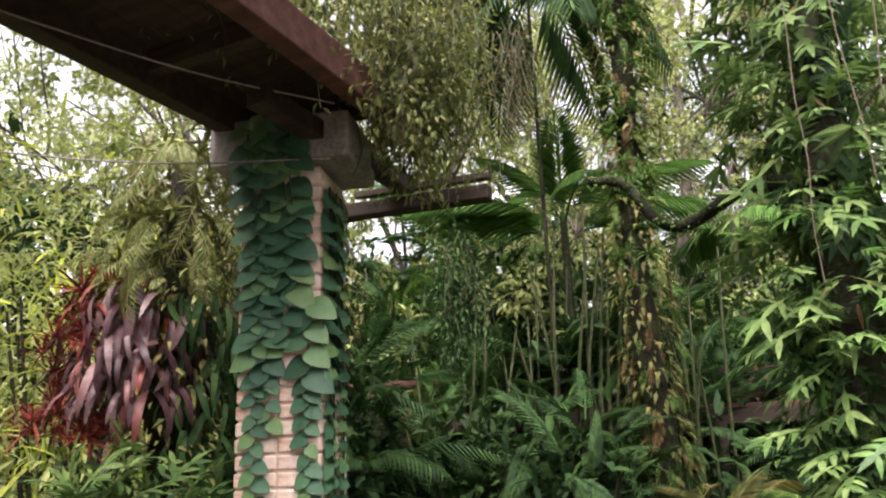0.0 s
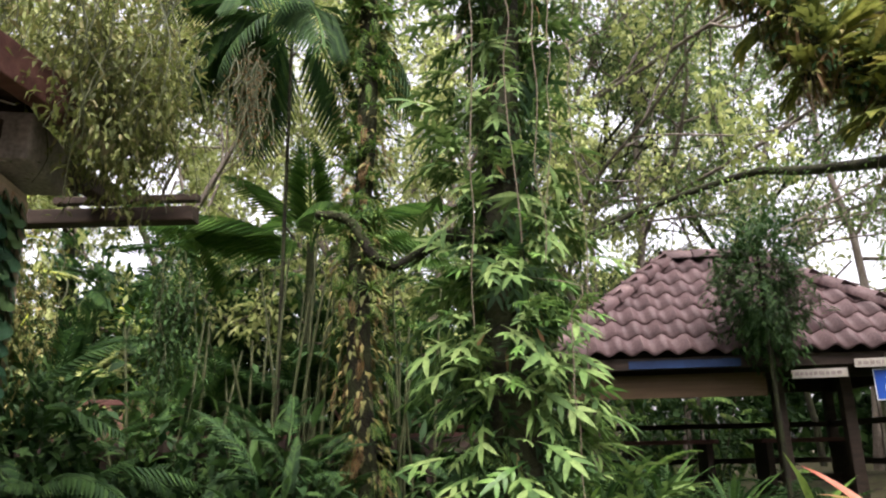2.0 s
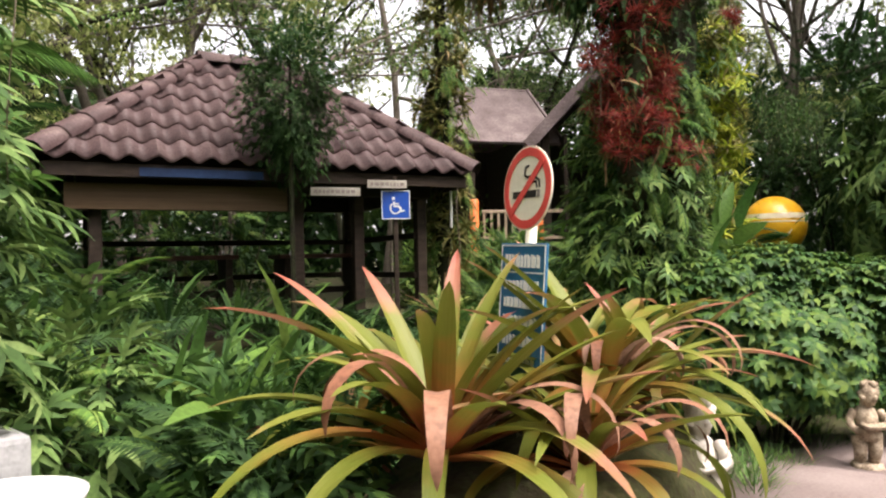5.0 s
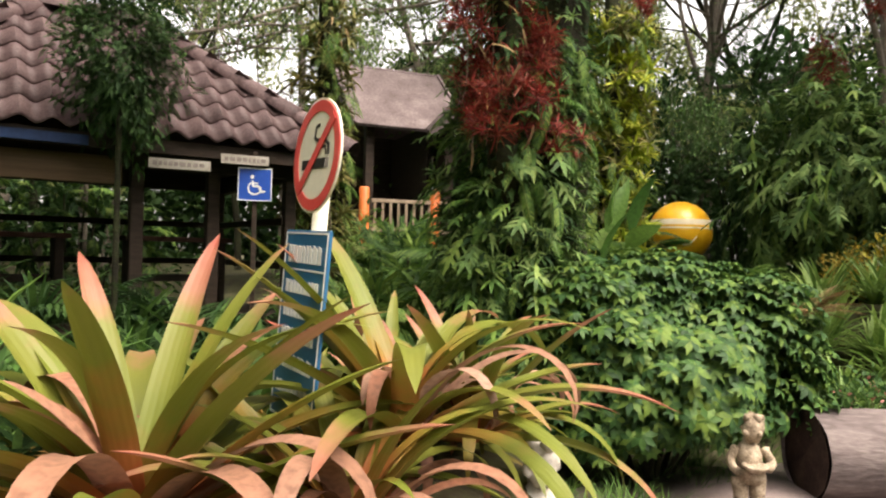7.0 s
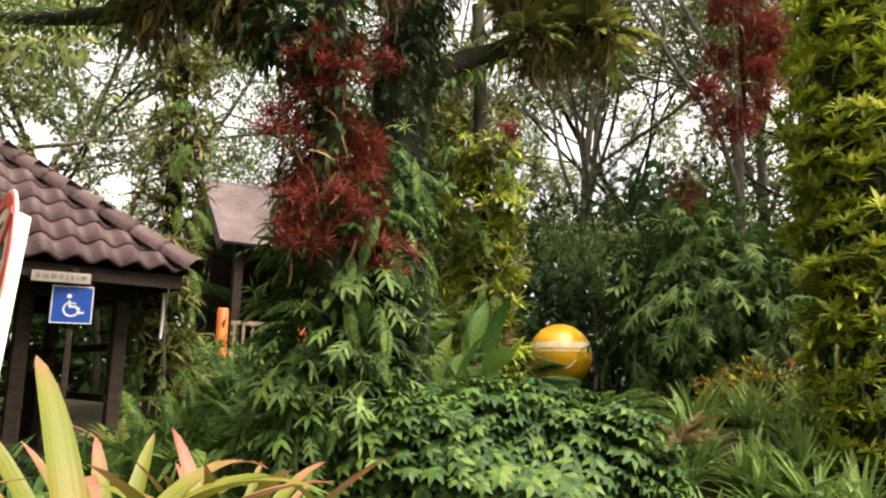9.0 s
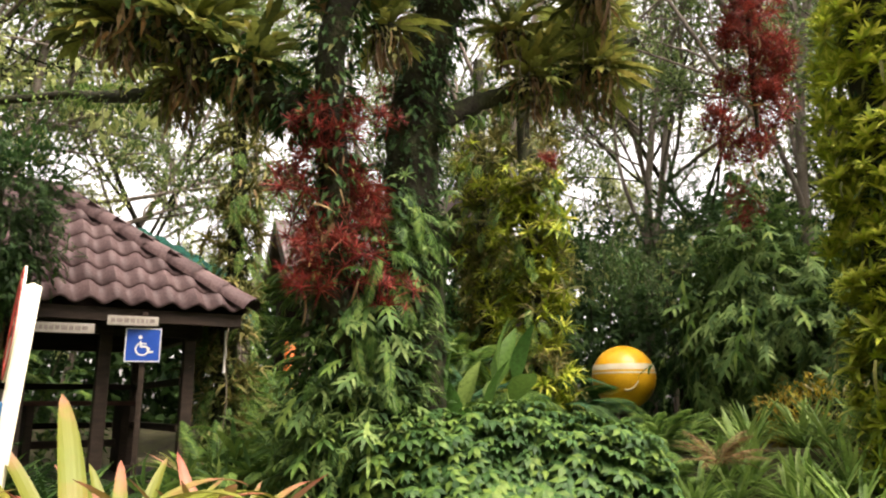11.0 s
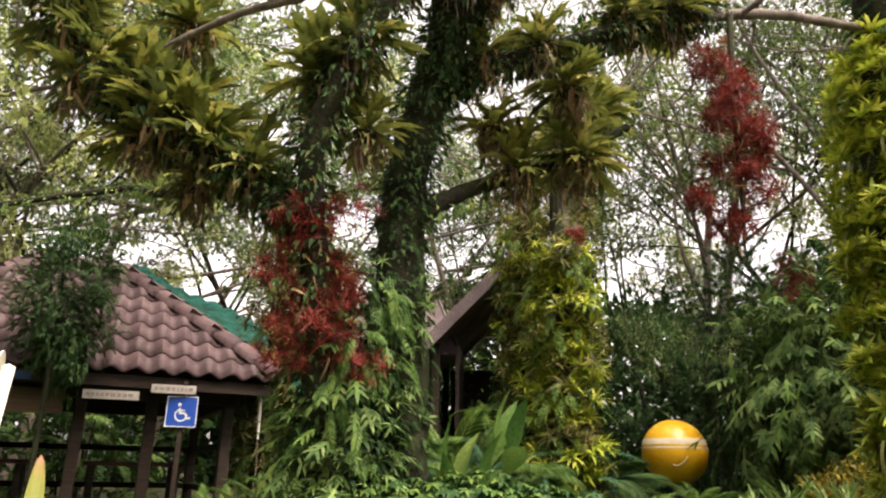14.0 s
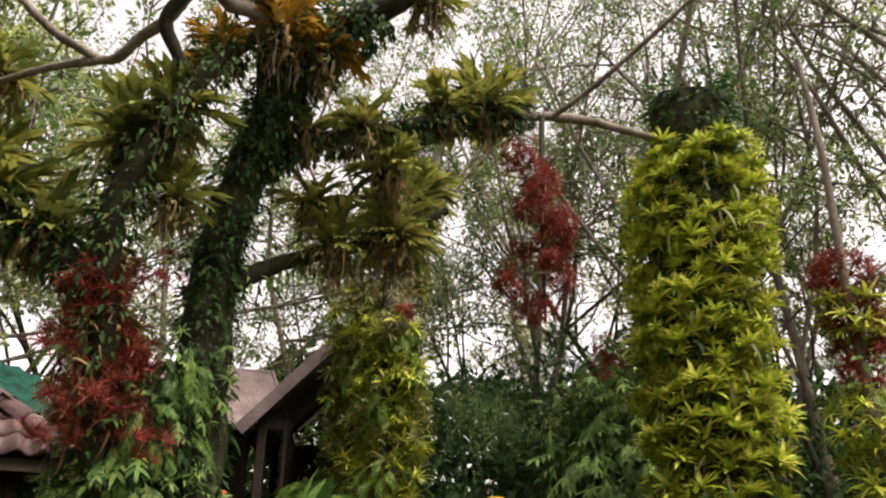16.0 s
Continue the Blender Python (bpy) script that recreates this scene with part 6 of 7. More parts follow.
def boardwalk():
    t = thing("boardwalk", (1.0, 6.55, 0), "raised timber boardwalk with a low lattice rail, half hidden by plants", "boardwalk", turn=-2)
    part("edge_beam", box((4.6, 0.08, 0.14), (0, -0.42, 1.52), 0.01), M_DARKWOOD, t)
    part("edge_beam", box((4.6, 0.08, 0.14), (0, 0.42, 1.52), 0.01), M_DARKWOOD, t)
    for k in range(30):
        part("board", box((0.14, 0.92, 0.03), (-2.2 + k * 0.152, 0, 1.605), 0.004), M_REDWOOD, t)
    for k in range(6):
        for y in (-0.42, 0.42):
            part("post", box((0.08, 0.08, 1.5), (-2.2 + k * 0.88, y, 0.75), 0.008), M_DARKWOOD, t)
    part("rail", box((4.6, 0.05, 0.05), (0, 0.42, 1.95), 0.008), M_REDWOOD, t)
    for k in range(18):
        for s in (-1, 1):
            part("lattice", box((0.03, 0.02, 0.42), (-2.15 + k * 0.253, 0.42 + 0.012 * s, 1.78), 0.003, Matrix.Rotation(radians(s * 35), 4, "Y")), M_LATTICE, t)


M_LATTICE = solid("pale_brown_lattice", [(0.07, 0.04, 0.025), (0.15, 0.09, 0.06), (0.22, 0.14, 0.1)], 6, 50, 0.75, 0.4)
boardwalk()
leafy_mass("bamboo_bush", (-3.5, 6.6, 0.8), (1.1, 1.0, 2.0), [(2200, chip(0.22), 0.15, M_HAZEFAR, 0.4), (260, blade(0.12, 3, 0.6), 0.3, M_YELLOW, 0.4)], "tall feathery yellow-green bush, leaves paled for bright haze", "bush", 507)
# Dark leaf masses added to paint deep shade behind the canes.
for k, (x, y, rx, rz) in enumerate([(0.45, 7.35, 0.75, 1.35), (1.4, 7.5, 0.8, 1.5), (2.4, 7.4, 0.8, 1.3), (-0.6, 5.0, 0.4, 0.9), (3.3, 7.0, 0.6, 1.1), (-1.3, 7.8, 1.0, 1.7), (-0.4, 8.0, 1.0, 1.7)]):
    leafy_mass("dark_bush", (x, y, 0.3), (rx, 0.5, rz), [(1500, chip(0.4), 0.14, M_DEEP, 0.3), (90, FROND_UP, 0.6, M_DEEP, 0.4)], "dense leafy bush, leaves coloured dark for deep shade", "bush", 520 + k)
# Bright and yellow leaf colours paint the sunlit patch; no light falls specially here.
leafy_mass("sunlit_bush", (-0.25, 7.9, 1.7), (0.5, 0.45, 0.75), [(420, blade(0.3, 3, 0.6, 0.2, "lance"), 0.24, M_BRIGHT, 0.2), (260, chip(0.4), 0.13, M_YELLOW, 0.2)], "lime green bush, leaf colours brightened for a patch of light", "bush", 508)


def cane_clump(at, count, height, radius, label, seed):
    rnd = R(seed)
    t = thing("cane_clump", at, label, "cane")
    for _ in range(count):
        a, q, h = rnd.uniform(0, 6.28), radius * rnd.uniform(0.1, 1) ** 0.6, height * rnd.uniform(0.6, 1.1)
        x, y = q * math.cos(a), q * math.sin(a)
        qpart("cane", tube([(x, y, -0.05), (x * 1.1, y * 1.1, h * 0.5), (x * 1.5 + rnd.normal(0, 0.08), y * 1.5, h)], 0.016, 0.009, 6, 3), M_CANE, t)


cane_clump((1.05, 5.75, 0.5), 18, 2.6, 0.5, "clump of thin upright green-brown canes in the shade", 501)
cane_clump((2.0, 5.5, 0.5), 8, 2.2, 0.35, "clump of thin upright canes beside the mossy trunk", 502)
cane_clump((0.2, 5.9, 0.5), 7, 2.0, 0.4, "thin upright canes behind the pillar", 503)
leafy_mass("fern_bush", (-1.5, 3.4, 0.72), (0.42, 0.26, 0.3), [(110, LOBED, 0.26, M_LOBED, 0.2), (40, FROND, 0.4, M_BRIGHT, 0.3), (300, chip(0.4), 0.1, M_DEEP, 0.2)], "low pale green lobed ferns under the purple bromeliads", "fern", 504)

# ---- ground plants, built once and copied ----
def ground_plant(name, label, category, layers):
    t = thing(name, (0, 0, -6), label, category, category + "s along the path")
    for nm, vf, mat in layers:
        qpart(nm, vf, mat, t)
    return t


g1 = ground_plant("fern", "arching green fern in the bed", "fern", [("frond", fern_arrays(R(1), 18, 0.75), M_FERN)])
g2 = ground_plant("fern", "dark green arching fern", "fern", [("frond", fern_arrays(R(2), 16, 0.7, FROND_FINE), M_DEEP)])
g3 = ground_plant("strap_plant", "tuft of long arching green strap leaves", "strap plant", [("leaf", strap_arrays(R(3), 26, 0.75), M_MID)])
g4 = ground_plant("strap_plant", "tuft of bright green strap leaves", "strap plant", [("leaf", strap_arrays(R(4), 24, 0.6, 0.09), M_BRIGHT)])
# Darker green than fern, in place of dim light under a closed canopy.
g5 = ground_plant("nest_fern", "bird's nest fern with broad wavy leaves", "fern", [("leaf", strap_arrays(R(5), 14, 0.75, 0.2, (0.6, 1.4), (0.2, 0.7)), M_MID)])
g6 = ground_plant("grass_tuft", "low tuft of fine grass", "grass", [("blade", strap_arrays(R(6), 40, 0.22, 0.035, (0.6, 1.5)), M_FERN)])
g7 = ground_plant("cycad", "cycad with a crown of stiff feathery leaves", "cycad", [("frond", fern_arrays(R(7), 22, 0.75, frond(24, 0.16, 0.6, 0.18), (0.2, 1.3)), M_DEEP), ("trunk", tube([(0, 0, -0.1), (0, 0, 0.1)], 0.1, 0.08, 8), M_BARK)])
g8 = ground_plant("bromeliad", "green and pink rosette bromeliad", "bromeliad", [("leaf", strap_arrays(R(8), 20, 0.4, 0.14, (0.2, 1.3), (0.2, 0.8)), leaf_material("green_pink_rosette", [(0.12, 0.2, 0.04), (0.25, 0.33, 0.08), (0.42, 0.38, 0.16), (0.45, 0.2, 0.14)], 0.35))])
g9 = ground_plant("cycad", "rosette of rusty brown feathery leaves", "cycad", [("frond", fern_arrays(R(9), 20, 0.55, FROND, (0.2, 1.2)), M_DRY)])

# Same strap plant in a paler green, standing for light falling on it.
g10 = ground_plant("strap_plant", "tuft of green strap leaves, coloured pale to look lit", "strap plant", [("leaf", strap_arrays(R(10), 26, 0.55, 0.08), leaf_material("lit_strap_leaf", [(0.1, 0.19, 0.045), (0.19, 0.31, 0.075), (0.29, 0.4, 0.12)], 0.4))])

rg = R(77)
near = [(x, 4.1 + rg.uniform(-0.25, 0.5)) for x in np.arange(-0.6, 3.4, 0.33)]
spread(g2, near[::2] + [(0.1, 3.75, 0.3, 1.0), (-0.15, 3.6, 0.2, 1.1)], 1)
spread(g3, near[1::2] + [(0.9, 4.3, 0.2, 1.1), (1.1, 4.0, 0.2, 1.0)], 2)
spread(g5, [(-1.0, 3.3, 0.72, 0.75), (-0.35, 3.75, 0.4, 0.9), (0.5, 3.9, 0.35, 0.9), (-1.15, 3.75, 0.45, 0.8), (6.75, 3.15, 0.2, 0.9), (5.7, 3.1, 0.1, 0.9)], 3)
spread(g4, [(1.55, 4.0, 0.35, 1.0), (1.25, 4.3, 0.4, 1.1), (2.25, 3.5, 0.4, 1.0), (2.6, 3.3, 0.3, 1.1), (2.9, 3.0, 0.3, 1.0), (2.45, 3.05, 0.2, 1.1), (2.75, 2.75, 0.2, 1.0), (3.1, 3.4, 0.3, 1.0), (3.3, 2.75, 0.2, 0.9)], 4)
spread(g3, [(3.4, 3.4, 0.2, 1.1), (3.7, 3.0, 0.1, 1.0), (4.1, 3.5, 0.1, 1.0), (4.5, 3.1, 0, 1.0), (4.9, 3.7, 0, 1.0), (5.3, 4.2, 0.1, 1.0), (3.6, 4.2, 0.2, 1.1), (2.6, 4.0, 0.2, 1.1)], 5)
spread(g1, [(4.6, 2.7), (5.1, 3.1), (5.5, 2.7), (5.2, 3.6), (5.7, 3.7), (6.6, 4.1), (7.2, 3.6), (7.6, 4.2), (8.3, 3.6), (6.9, 2.9), (7.5, 3.0)], 6)
spread(g2, [(4.0, 4.4), (4.6, 4.6), (3.1, 4.6), (2.2, 4.9), (5.6, 4.6), (6.3, 4.6), (7.0, 4.6), (7.7, 2.3), (1.2, 4.7), (0.3, 4.9)], 7)
leafy_mass("dark_bush", (7.6, 9.6, 0), (1.6, 1.0, 1.5), [(1600, chip(0.4), 0.16, M_DEEP, 0.2), (120, FROND_LONG, 0.7, M_FERN, 0.3)], "dark bush behind the pavilion", "bush", 301)
leafy_mass("dark_bush", (5.0, 9.9, 0), (1.6, 1.0, 1.5), [(1600, chip(0.4), 0.16, M_DEEP, 0.2), (120, FROND_LONG, 0.7, M_FERN, 0.3)], "dark bush behind the pavilion", "bush", 302)
leafy_mass("dark_bush", (9.9, 7.2, 0.3), (0.6, 0.6, 0.8), [(900, chip(0.4), 0.14, M_FERN, 0.2), (120, ROSETTE, 0.3, M_FERN, 0.1)], "leafy bush beside the pavilion", "bush", 303)
leafy_mass("fern_bush", (9.1, 5.1, 0), (0.6, 0.6, 0.85), [(160, ROSETTE, 0.28, M_FERN, 0.1), (120, FROND, 0.5, M_DEEP, 0.3), (400, chip(0.4), 0.14, M_DEEP, 0.2)], "leafy bush in front of the railing", "bush", 304)
spread(g8, [(4.55, 2.2, 0.1, 1.0), (4.85, 2.55, 0, 1.0), (5.1, 2.2, 0, 1.0), (5.4, 2.4, 0, 0.9), (4.75, 1.75, 0, 0.9), (6.0, 3.0, 0.2, 0.9), (7.0, 4.8, 0.7, 1.1), (7.4, 5.0, 0.6, 1.0), (6.3, 3.0, 0.4, 0.9), (9.5, -0.3, 0, 1.0), (9.9, 0.1, 0, 1.0)], 8)
spread(g7, [(8.35, 1.35, 0.32, 1.15), (9.0, 2.1, 0.2, 1.0)], 9)
spread(g9, [(9.55, 0.85, 0.55, 1.0)], 10)
spread(g10, [(x, y, 0.1, 1.05) for x, y in zip(rg.uniform(8.3, 12.5, 44), rg.uniform(-0.8, 1.2, 44))], 11)
spread(g3, [(x, y, 0.25, 1.15) for x, y in zip(rg.uniform(2.9, 5.6, 24), rg.uniform(3.5, 5.0, 24))], 31)
spread(g4, [(x, y, 0.3, 1.2) for x, y in zip(rg.uniform(2.6, 4.6, 18), rg.uniform(3.2, 4.6, 18))], 32)
spread(g2, [(x, y, 0.2, 1.1) for x, y in zip(rg.uniform(4.6, 8.4, 16), rg.uniform(3.9, 5.4, 16))], 33)
edge = [tuple((on_pavilion(x, -1.75 - 0.25 * (k % 2), 0)).translation)[:2] for k, x in enumerate(np.linspace(-2.0, 2.3, 16))]
spread(g2, [(x, y, 0.15, 1.2) for x, y in edge[::2]], 34)
spread(g3, [(x, y, 0.2, 1.1) for x, y in edge[1::2]], 35)
leafy_mass("dark_bush", (9.75, 5.5, 0.6), (0.45, 0.4, 0.5), [(900, chip(0.4), 0.12, M_DEEP, 0.3), (60, ROSETTE, 0.24, M_FERN, 0.1)], "low leafy bush before the railing", "bush", 309)
leafy_mass("fern_bush", (9.1, 5.75, 0.1), (0.5, 0.45, 0.82), [(500, chip(0.4), 0.13, M_MID, 0.3), (120, ROSETTE, 0.26, M_FERN, 0.1), (120, FROND, 0.45, M_VINE, 0.6)], "leafy bush half hiding the orange post", "bush", 313)
spread(g6, [(x, y) for x, y in zip(rg.uniform(5.4, 6.2, 26), rg.uniform(1.2, 1.9, 26))] + [(x, y) for x, y in zip(rg.uniform(6.5, 9, 26), rg.uniform(0.9, 1.6, 26))], 12)
spread(g1, [(x, y) for x, y in zip(rg.uniform(9, 14, 30), rg.uniform(1.2, 6, 30))], 13)
spread(g2, [(x, y) for x, y in zip(rg.uniform(-4, 3, 30), rg.uniform(4.6, 9, 30))], 14)


leafy_mass("croton_bush", (12.66, 0.62, 0.75), (0.42, 0.42, 0.42), [(900, blade(0.3, 2, 0.5, 0.2, "oval"), 0.09, leaf_material("ochre_croton_leaves", [(0.16, 0.13, 0.02), (0.3, 0.24, 0.04), (0.38, 0.27, 0.05)], 0.6), 0.0)], "ochre yellow leaved croton bush", "shrub", 510)
leafy_mass("cream_bush", (12.75, 0.08, 0.8), (0.36, 0.36, 0.48), [(420, blade(0.14, 3, 0.6, 0.2, "lance"), 0.16, leaf_material("cream_green_leaves", [(0.16, 0.18, 0.06), (0.3, 0.31, 0.13), (0.45, 0.44, 0.24)], 0.6), 0.1), (300, chip(0.4), 0.1, M_MID, 0.2)], "bush with cream and green variegated leaves", "shrub", 511)
leafy_mass("flower_bush", (8.15, 0.35, 0.0), (0.45, 0.3, 0.3), [(900, chip(0.5), 0.07, M_MID, 0.1), (60, chip(0.8), 0.045, leaf_material("pink_petals", [(0.5, 0.16, 0.15), (0.6, 0.26, 0.24)], 0.6), 0.0)], "low shrub with small pink flowers behind the log", "shrub", 512)
hanging_vines((12.2, 2.45, 3.4), (0.8, 0.3, 0.3), 60, M_MID, "curtain of thin creepers hanging before the dark bushes", 513, 0.8, size=0.07, bulk=300)
red_cascade((10.5, 2.75, 4.4), (0.1, 0.1, 0.1), 8, "small orange-red bromeliad on the clad trunk", 514)

# ---- huts beyond ----
def hut(at, turn, width, depth, eave, rise, label, rail=True):
    t = thing("hut", at, label, "hut", turn=turn)
    for s in (-1, 1):
        a = math.atan2(rise, depth / 2)
        ln = math.hypot(rise, depth / 2) + 0.35
        m = Matrix.Translation((0, s * depth / 4 + s * 0.1, eave + rise / 2 - 0.08)) @ Matrix.Rotation(-s * a, 4, "X")
        sheet = part("roof_sheet", box((width + 0.7, ln, 0.06), m.translation, 0.01, m.to_3x3().to_4x4()), M_OLDROOF, t)
        for e in (-1, 1):
            part("barge_board", box((0.05, ln, 0.2), (e * (width / 2 + 0.37), m.translation.y, m.translation.z - 0.04), 0.006, m.to_3x3().to_4x4()), M_OLDROOF, sheet)
    for x in (-1, 1):
        for y in (-1, 1):
            part("post", box((0.14, 0.14, eave + 0.05), (x * width / 2, y * depth / 2 * 0.9, eave / 2), 0.01), M_DARKWOOD, t)
    part("floor_deck", box((width, depth, 0.15), (0, 0, 1.15), 0.01), M_DARKWOOD, t)
    # End and back walls are added so the shaded void under the roof reads dark.
    part("wall", box((0.06, depth * 0.8, eave - 1.25), (width / 2 - 0.2, 0, 1.22 + (eave - 1.25) / 2), 0.005), M_DARKWOOD, t)
    part("wall", box((width * 0.96, 0.06, eave - 1.2), (0, depth * 0.3, 1.2 + (eave - 1.2) / 2), 0.005), M_DARKWOOD, t)
    return t


hut((12.5, 8.1, 0), -34, 1.3, 2.6, 3.62, 1.1, "raised timber hut with an old grey-brown roof")
hut((13.75, 6.35, 0), 37, 3.0, 2.4, 3.55, 1.25, "raised hut with a mossy gabled roof")

M_PALEWOOD = solid("pale_timber", [(0.14, 0.1, 0.07), (0.24, 0.18, 0.13), (0.32, 0.26, 0.19)], 6, 50, 0.75, 0.4, stretch=(1, 1, 0.3))
M_ORANGE = solid("orange_paint", [(0.5, 0.11, 0.02), (0.65, 0.17, 0.04)], 6, 50, 0.5, 0.2)


def railing():
    t = thing("railing", (10.2, 5.85, 0), "pale timber railing between orange posts", "railing", turn=-40)
    for x in (-0.65, 0.35):
        qpart("post", lathe([(0.0, 0.0), (0.07, 0.0), (0.07, 2.28), (0.055, 2.3), (0.0, 2.3)], 14), M_ORANGE, t, "orange painted post").location = (x, 0, 0)
    for z in (1.72, 2.12):
        part("rail", box((1.3, 0.05, 0.05), (0.1, 0, z), 0.008), M_PALEWOOD, t)
    for k in range(9):
        part("baluster", box((0.035, 0.035, 0.45), (-0.5 + k * 0.11, 0, 1.92), 0.004), M_PALEWOOD, t)


railing()


def path_rail():
    t = thing("path_rail", (13.2, -0.14, 0), "orange painted post with two thin rails beside the far path", "railing", turn=-75)
    qpart("post", lathe([(0.0, 0.0), (0.07, 0.0), (0.07, 1.62), (0.085, 1.63), (0.085, 1.7), (0.06, 1.78), (0.0, 1.8)], 12), M_ORANGE, t)
    for z in (1.35, 1.6):
        part("rail", box((1.4, 0.04, 0.045), (0.7, 0, z), 0.008), M_ORANGE, t)
    qpart("end_post", lathe([(0.0, 0.0), (0.06, 0.0), (0.06, 1.65), (0.0, 1.7)], 12), M_ORANGE, t).location = (1.4, 0, 0)


path_rail()


def shade_net():
    t = thing("shade_net_roof", (9.5, 9.5, 0), "turquoise green shade net roof behind the pavilion", "canopy", turn=-28)
    net = solid("turquoise_net", [(0.001, 0.016, 0.012), (0.003, 0.055, 0.04), (0.005, 0.1, 0.075)], 5, 45, 0.9, 0.9, 0.03, stretch=(1, 6, 1), stops=[0.4, 0.5, 0.62])
    n = 40
    gx, gy = np.meshgrid(np.linspace(-1.35, 1.6, n), np.linspace(-1.3, 0.15, n), indexing="ij")
    gz = 4.2 + 0.75 * gy - 0.38 * gx + 0.04 * np.sin(gx * 4) + 0.03 * np.sin(gx * 21) + 0.015 * np.sin(gy * 17 + gx * 5)
    i, j = np.meshgrid(np.arange(n - 1), np.arange(n - 1), indexing="ij")
    f = np.stack([i * n + j, (i + 1) * n + j, (i + 1) * n + j + 1, i * n + j + 1], -1).reshape(-1, 4)
    ob = qpart("net", (np.stack([gx, gy, gz], -1).reshape(-1, 3), f), net, t)
    th = ob.modifiers.new("thickness", "SOLIDIFY")
    th.thickness = 0.02
    for x in (-1.6, 1.4):
        for y in (-1.2, 0.1):
            qpart("pole", tube([(x, y, -0.1), (x, y, 1.8), (x, y, 4.18 + 0.75 * y - 0.38 * x)], 0.03, 0.03, 8), M_GREYBARK, t)


shade_net()

b = thing("bench", (3.05, 6.45, 0), "red-brown timber bench in the undergrowth", "bench", turn=-10)
part("seat", box((0.75, 0.3, 0.05), (0, 0, 1.52), 0.01), M_REDWOOD, b)
part("backrest", box((0.75, 0.04, 0.09), (0, 0.15, 1.72), 0.01), M_REDWOOD, b)
for x in (-0.3, 0.3):
    part("leg", box((0.06, 0.28, 1.5), (x, 0, 0.75), 0.008), M_DARKWOOD, b)


# ---- background trees ----
def forest_tree(name, seed, height, leaves, leafsize, mat, bark, label, bare=0.3, wide=0.34):
    """A trunk that forks again and again, with leaf clumps along the twigs."""
    rnd = R(seed)
    t = thing(name, (0, 0, -40), label, "tree", "trees around the garden")
    wood, twigs = [], []

    def grow(p, d, ln, r, level):
        n = 4
        pts = [p]
        for _ in range(n):
            d = d + rnd.normal(0, 0.14, 3) + np.array([0, 0, 0.05])
            d /= np.linalg.norm(d)
            pts.append(pts[-1] + d * ln / n)
        wood.append(tube(pts, r, r * 0.6, 8 if level == 0 else 5 if level < 3 else 3, 2 if level < 3 else 1))
        if level == 3:
            twigs.append(np.array(pts))
            return
        for k in range([6, 5, 4][level]):
            q = rnd.uniform(0.35, 1.0) if level else rnd.uniform(bare, 1.0)
            i = min(n - 1, int(q * n))
            s = pts[i] + (pts[i + 1] - pts[i]) * (q * n - i)
            a = rnd.normal(size=3)
            a -= d * (a @ d)
            nd = d * rnd.uniform(0.25, 0.8) + a / np.linalg.norm(a) * rnd.uniform(0.5, 1.0) + np.array([0, 0, 0.12])
            grow(s, nd / np.linalg.norm(nd), ln * rnd.uniform(0.42, 0.62) * (wide / 0.34 if level == 0 else 1), r * 0.5, level + 1)

    grow(np.array([0.0, 0, -0.2]), np.array([0, 0, 1.0]), height, height * 0.009, 0)
    qpart("trunk", merge(*wood), bark, t)
    per = max(2, leaves // max(1, len(twigs)))
    lv = []
    for tw in twigs:
        lv.append(clad(rnd, per, chip(0.45), tw, 0.18, leafsize, 0.9, 0.15, 0.6))
    qpart("crown", merge(*lv), mat, t, kind="stuff")
    return t


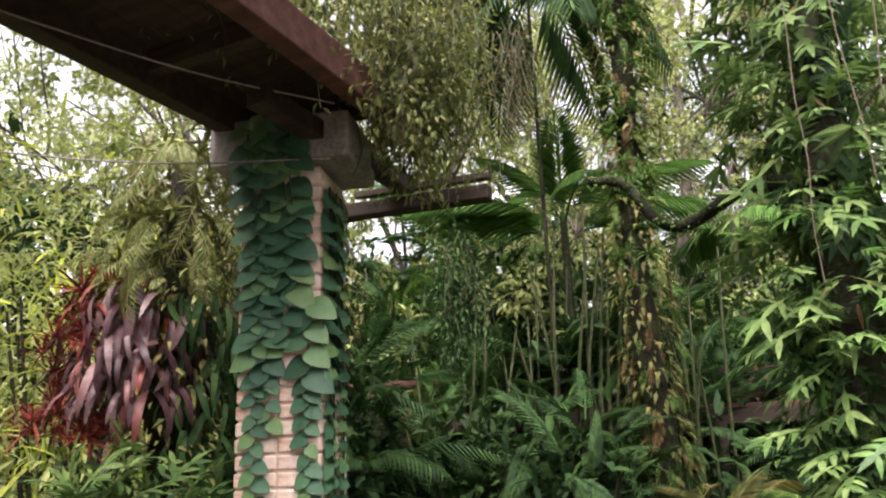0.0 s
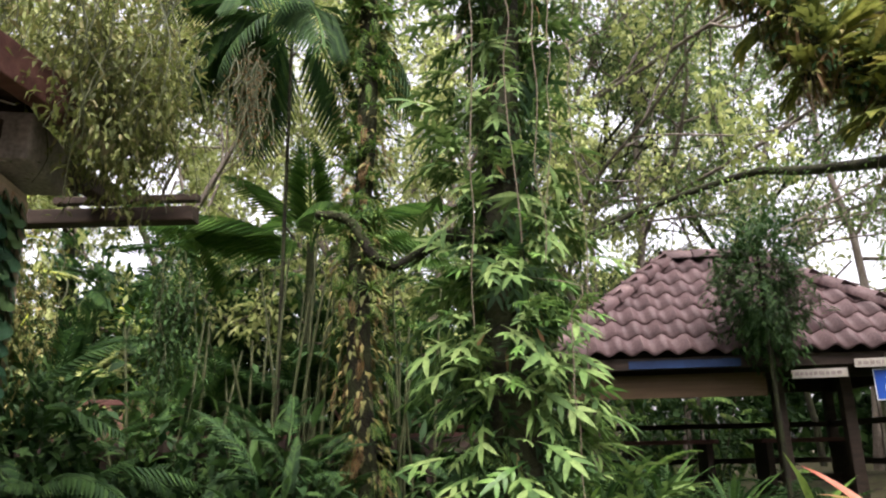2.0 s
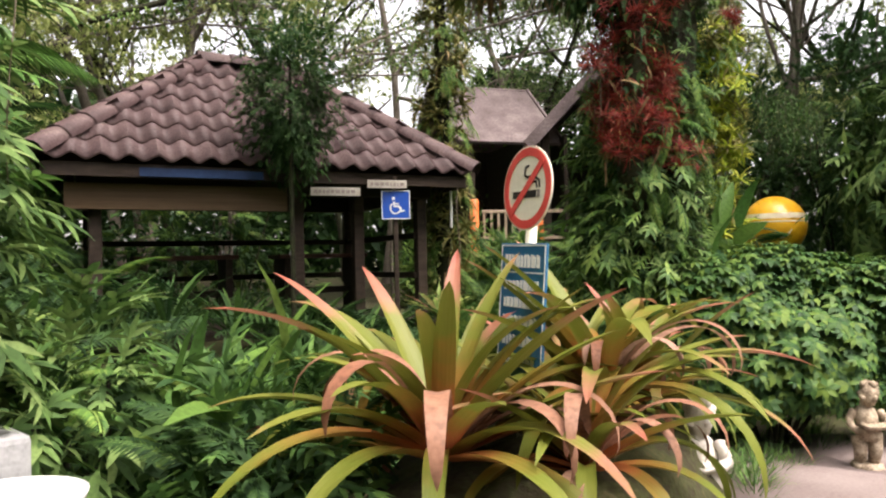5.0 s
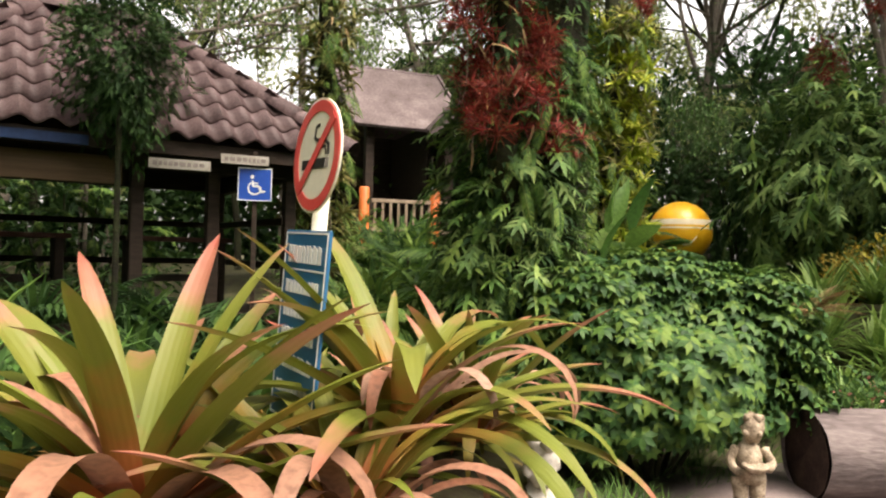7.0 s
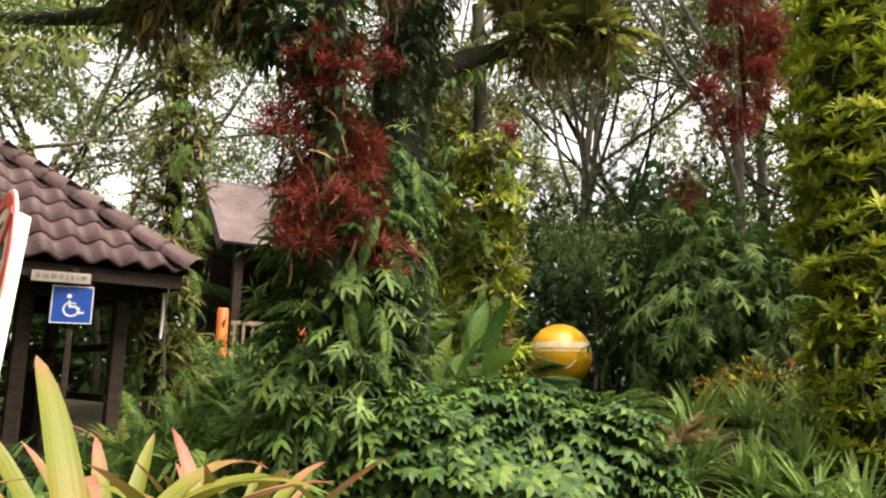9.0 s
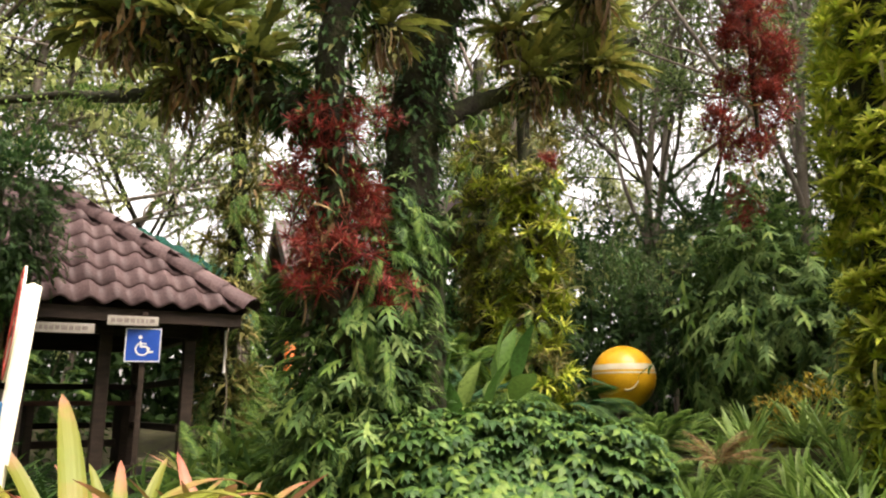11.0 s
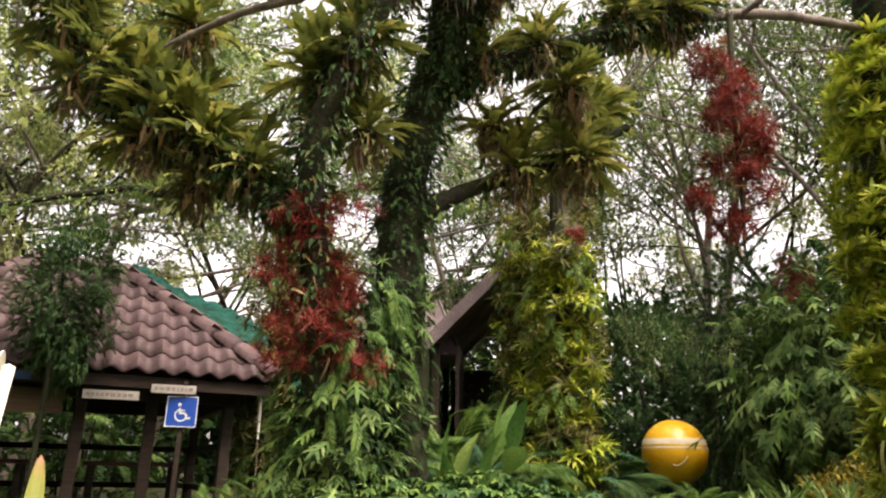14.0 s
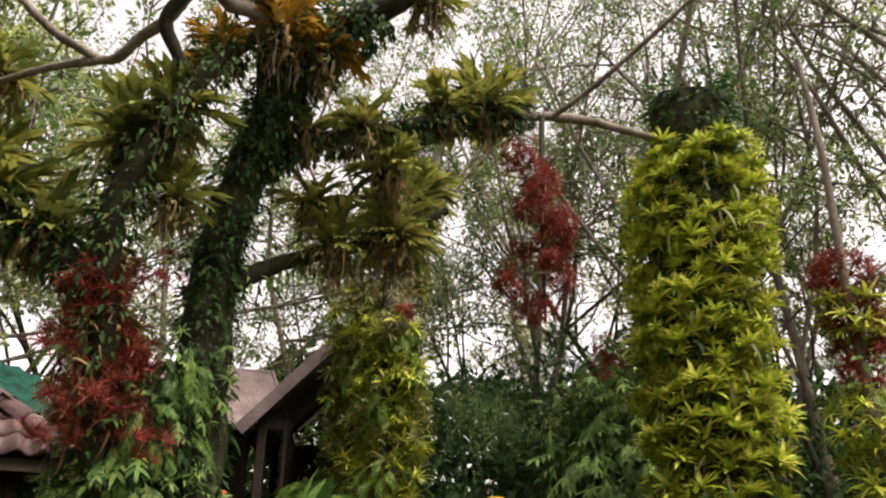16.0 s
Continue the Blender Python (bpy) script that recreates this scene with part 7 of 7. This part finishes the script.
f1 = forest_tree("forest_tree", 301, 11, 10000, 0.13, M_CANOPY, M_GREYBARK, "tall tree with pale branches and small leaves against the sky")
f2 = forest_tree("forest_tree", 302, 9, 6500, 0.15, M_CANOPY, M_BARK, "leafy dark tree behind the garden")
f3 = forest_tree("forest_tree", 303, 12, 6500, 0.12, M_CANOPY, M_GREYBARK, "thinly leaved tree with many grey branches")
f4 = forest_tree("forest_tree", 304, 9, 9000, 0.17, M_HAZEFAR, M_GREYBARK, "green tree in the distance, leaves paled for sun and haze", 0.15)
spread(f3, [(15.6, 0.2), (16.2, -1.8), (17.0, 3.6), (15.0, -4.5), (18.5, 0.5), (17, -4.0), (14.5, 5.2)], 21, (0.85, 1.1))
spread(f1, [(12.8, 11.0), (7.6, 12.4), (7.2, 11.5), (16.5, 9.5), (3.2, 11.2), (18.5, 5.0), (17.5, -7.0), (19, -3)], 22, (0.9, 1.15))
# The last, smaller tree is added to cast shade on the hedge beyond the column.
spread(f2, [(-1.2, 10.5), (5.3, 13.0), (9.5, 14.0), (13.5, 13.0), (18, 11.5), (21, 2), (21, 7), (17, -8), (14.4, -1.5, 0, 0.75)], 23, (0.9, 1.2))
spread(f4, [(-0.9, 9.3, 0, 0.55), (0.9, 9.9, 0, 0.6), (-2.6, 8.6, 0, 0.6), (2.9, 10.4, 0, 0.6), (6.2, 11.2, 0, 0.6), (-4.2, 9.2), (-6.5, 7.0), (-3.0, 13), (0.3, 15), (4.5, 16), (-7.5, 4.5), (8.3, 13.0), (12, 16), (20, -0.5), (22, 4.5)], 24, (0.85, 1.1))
spread(f2, [(-7, -3), (-6, -8), (-1, -13), (-9, 1)], 25, (0.9, 1.2))


def thicket():
    """The woods that close the place all round."""
    rnd = R(401)
    t = thing("far_woods", (6, 2, 0), "dense green woods all round the garden", "woods", kind="stuff")
    n = 110000
    a, q = rnd.uniform(0, 6.283, n), rnd.uniform(0, 1, n) ** 0.5
    r = 17 + 3.0 * q + 1.2 * np.sin(a * 7) + rnd.uniform(0, 2, n)
    z = rnd.uniform(0, 1, n) ** 1.1 * (6.7 + 0.9 * np.sin(a * 5) + 0.8 * np.sin(a * 11 + 1) + 0.5 * np.sin(a * 23))
    pos = np.stack([np.cos(a) * r, np.sin(a) * r, z], 1)
    qpart("foliage", scatter(chip(0.5), pos, rnd.normal(size=(n, 3)) + (0, 0, 0.2), rnd.normal(size=(n, 3)) + (0, 0, 0.6), rnd.uniform(0.3, 0.6, n)), M_DEEP, t, kind="stuff")


thicket()
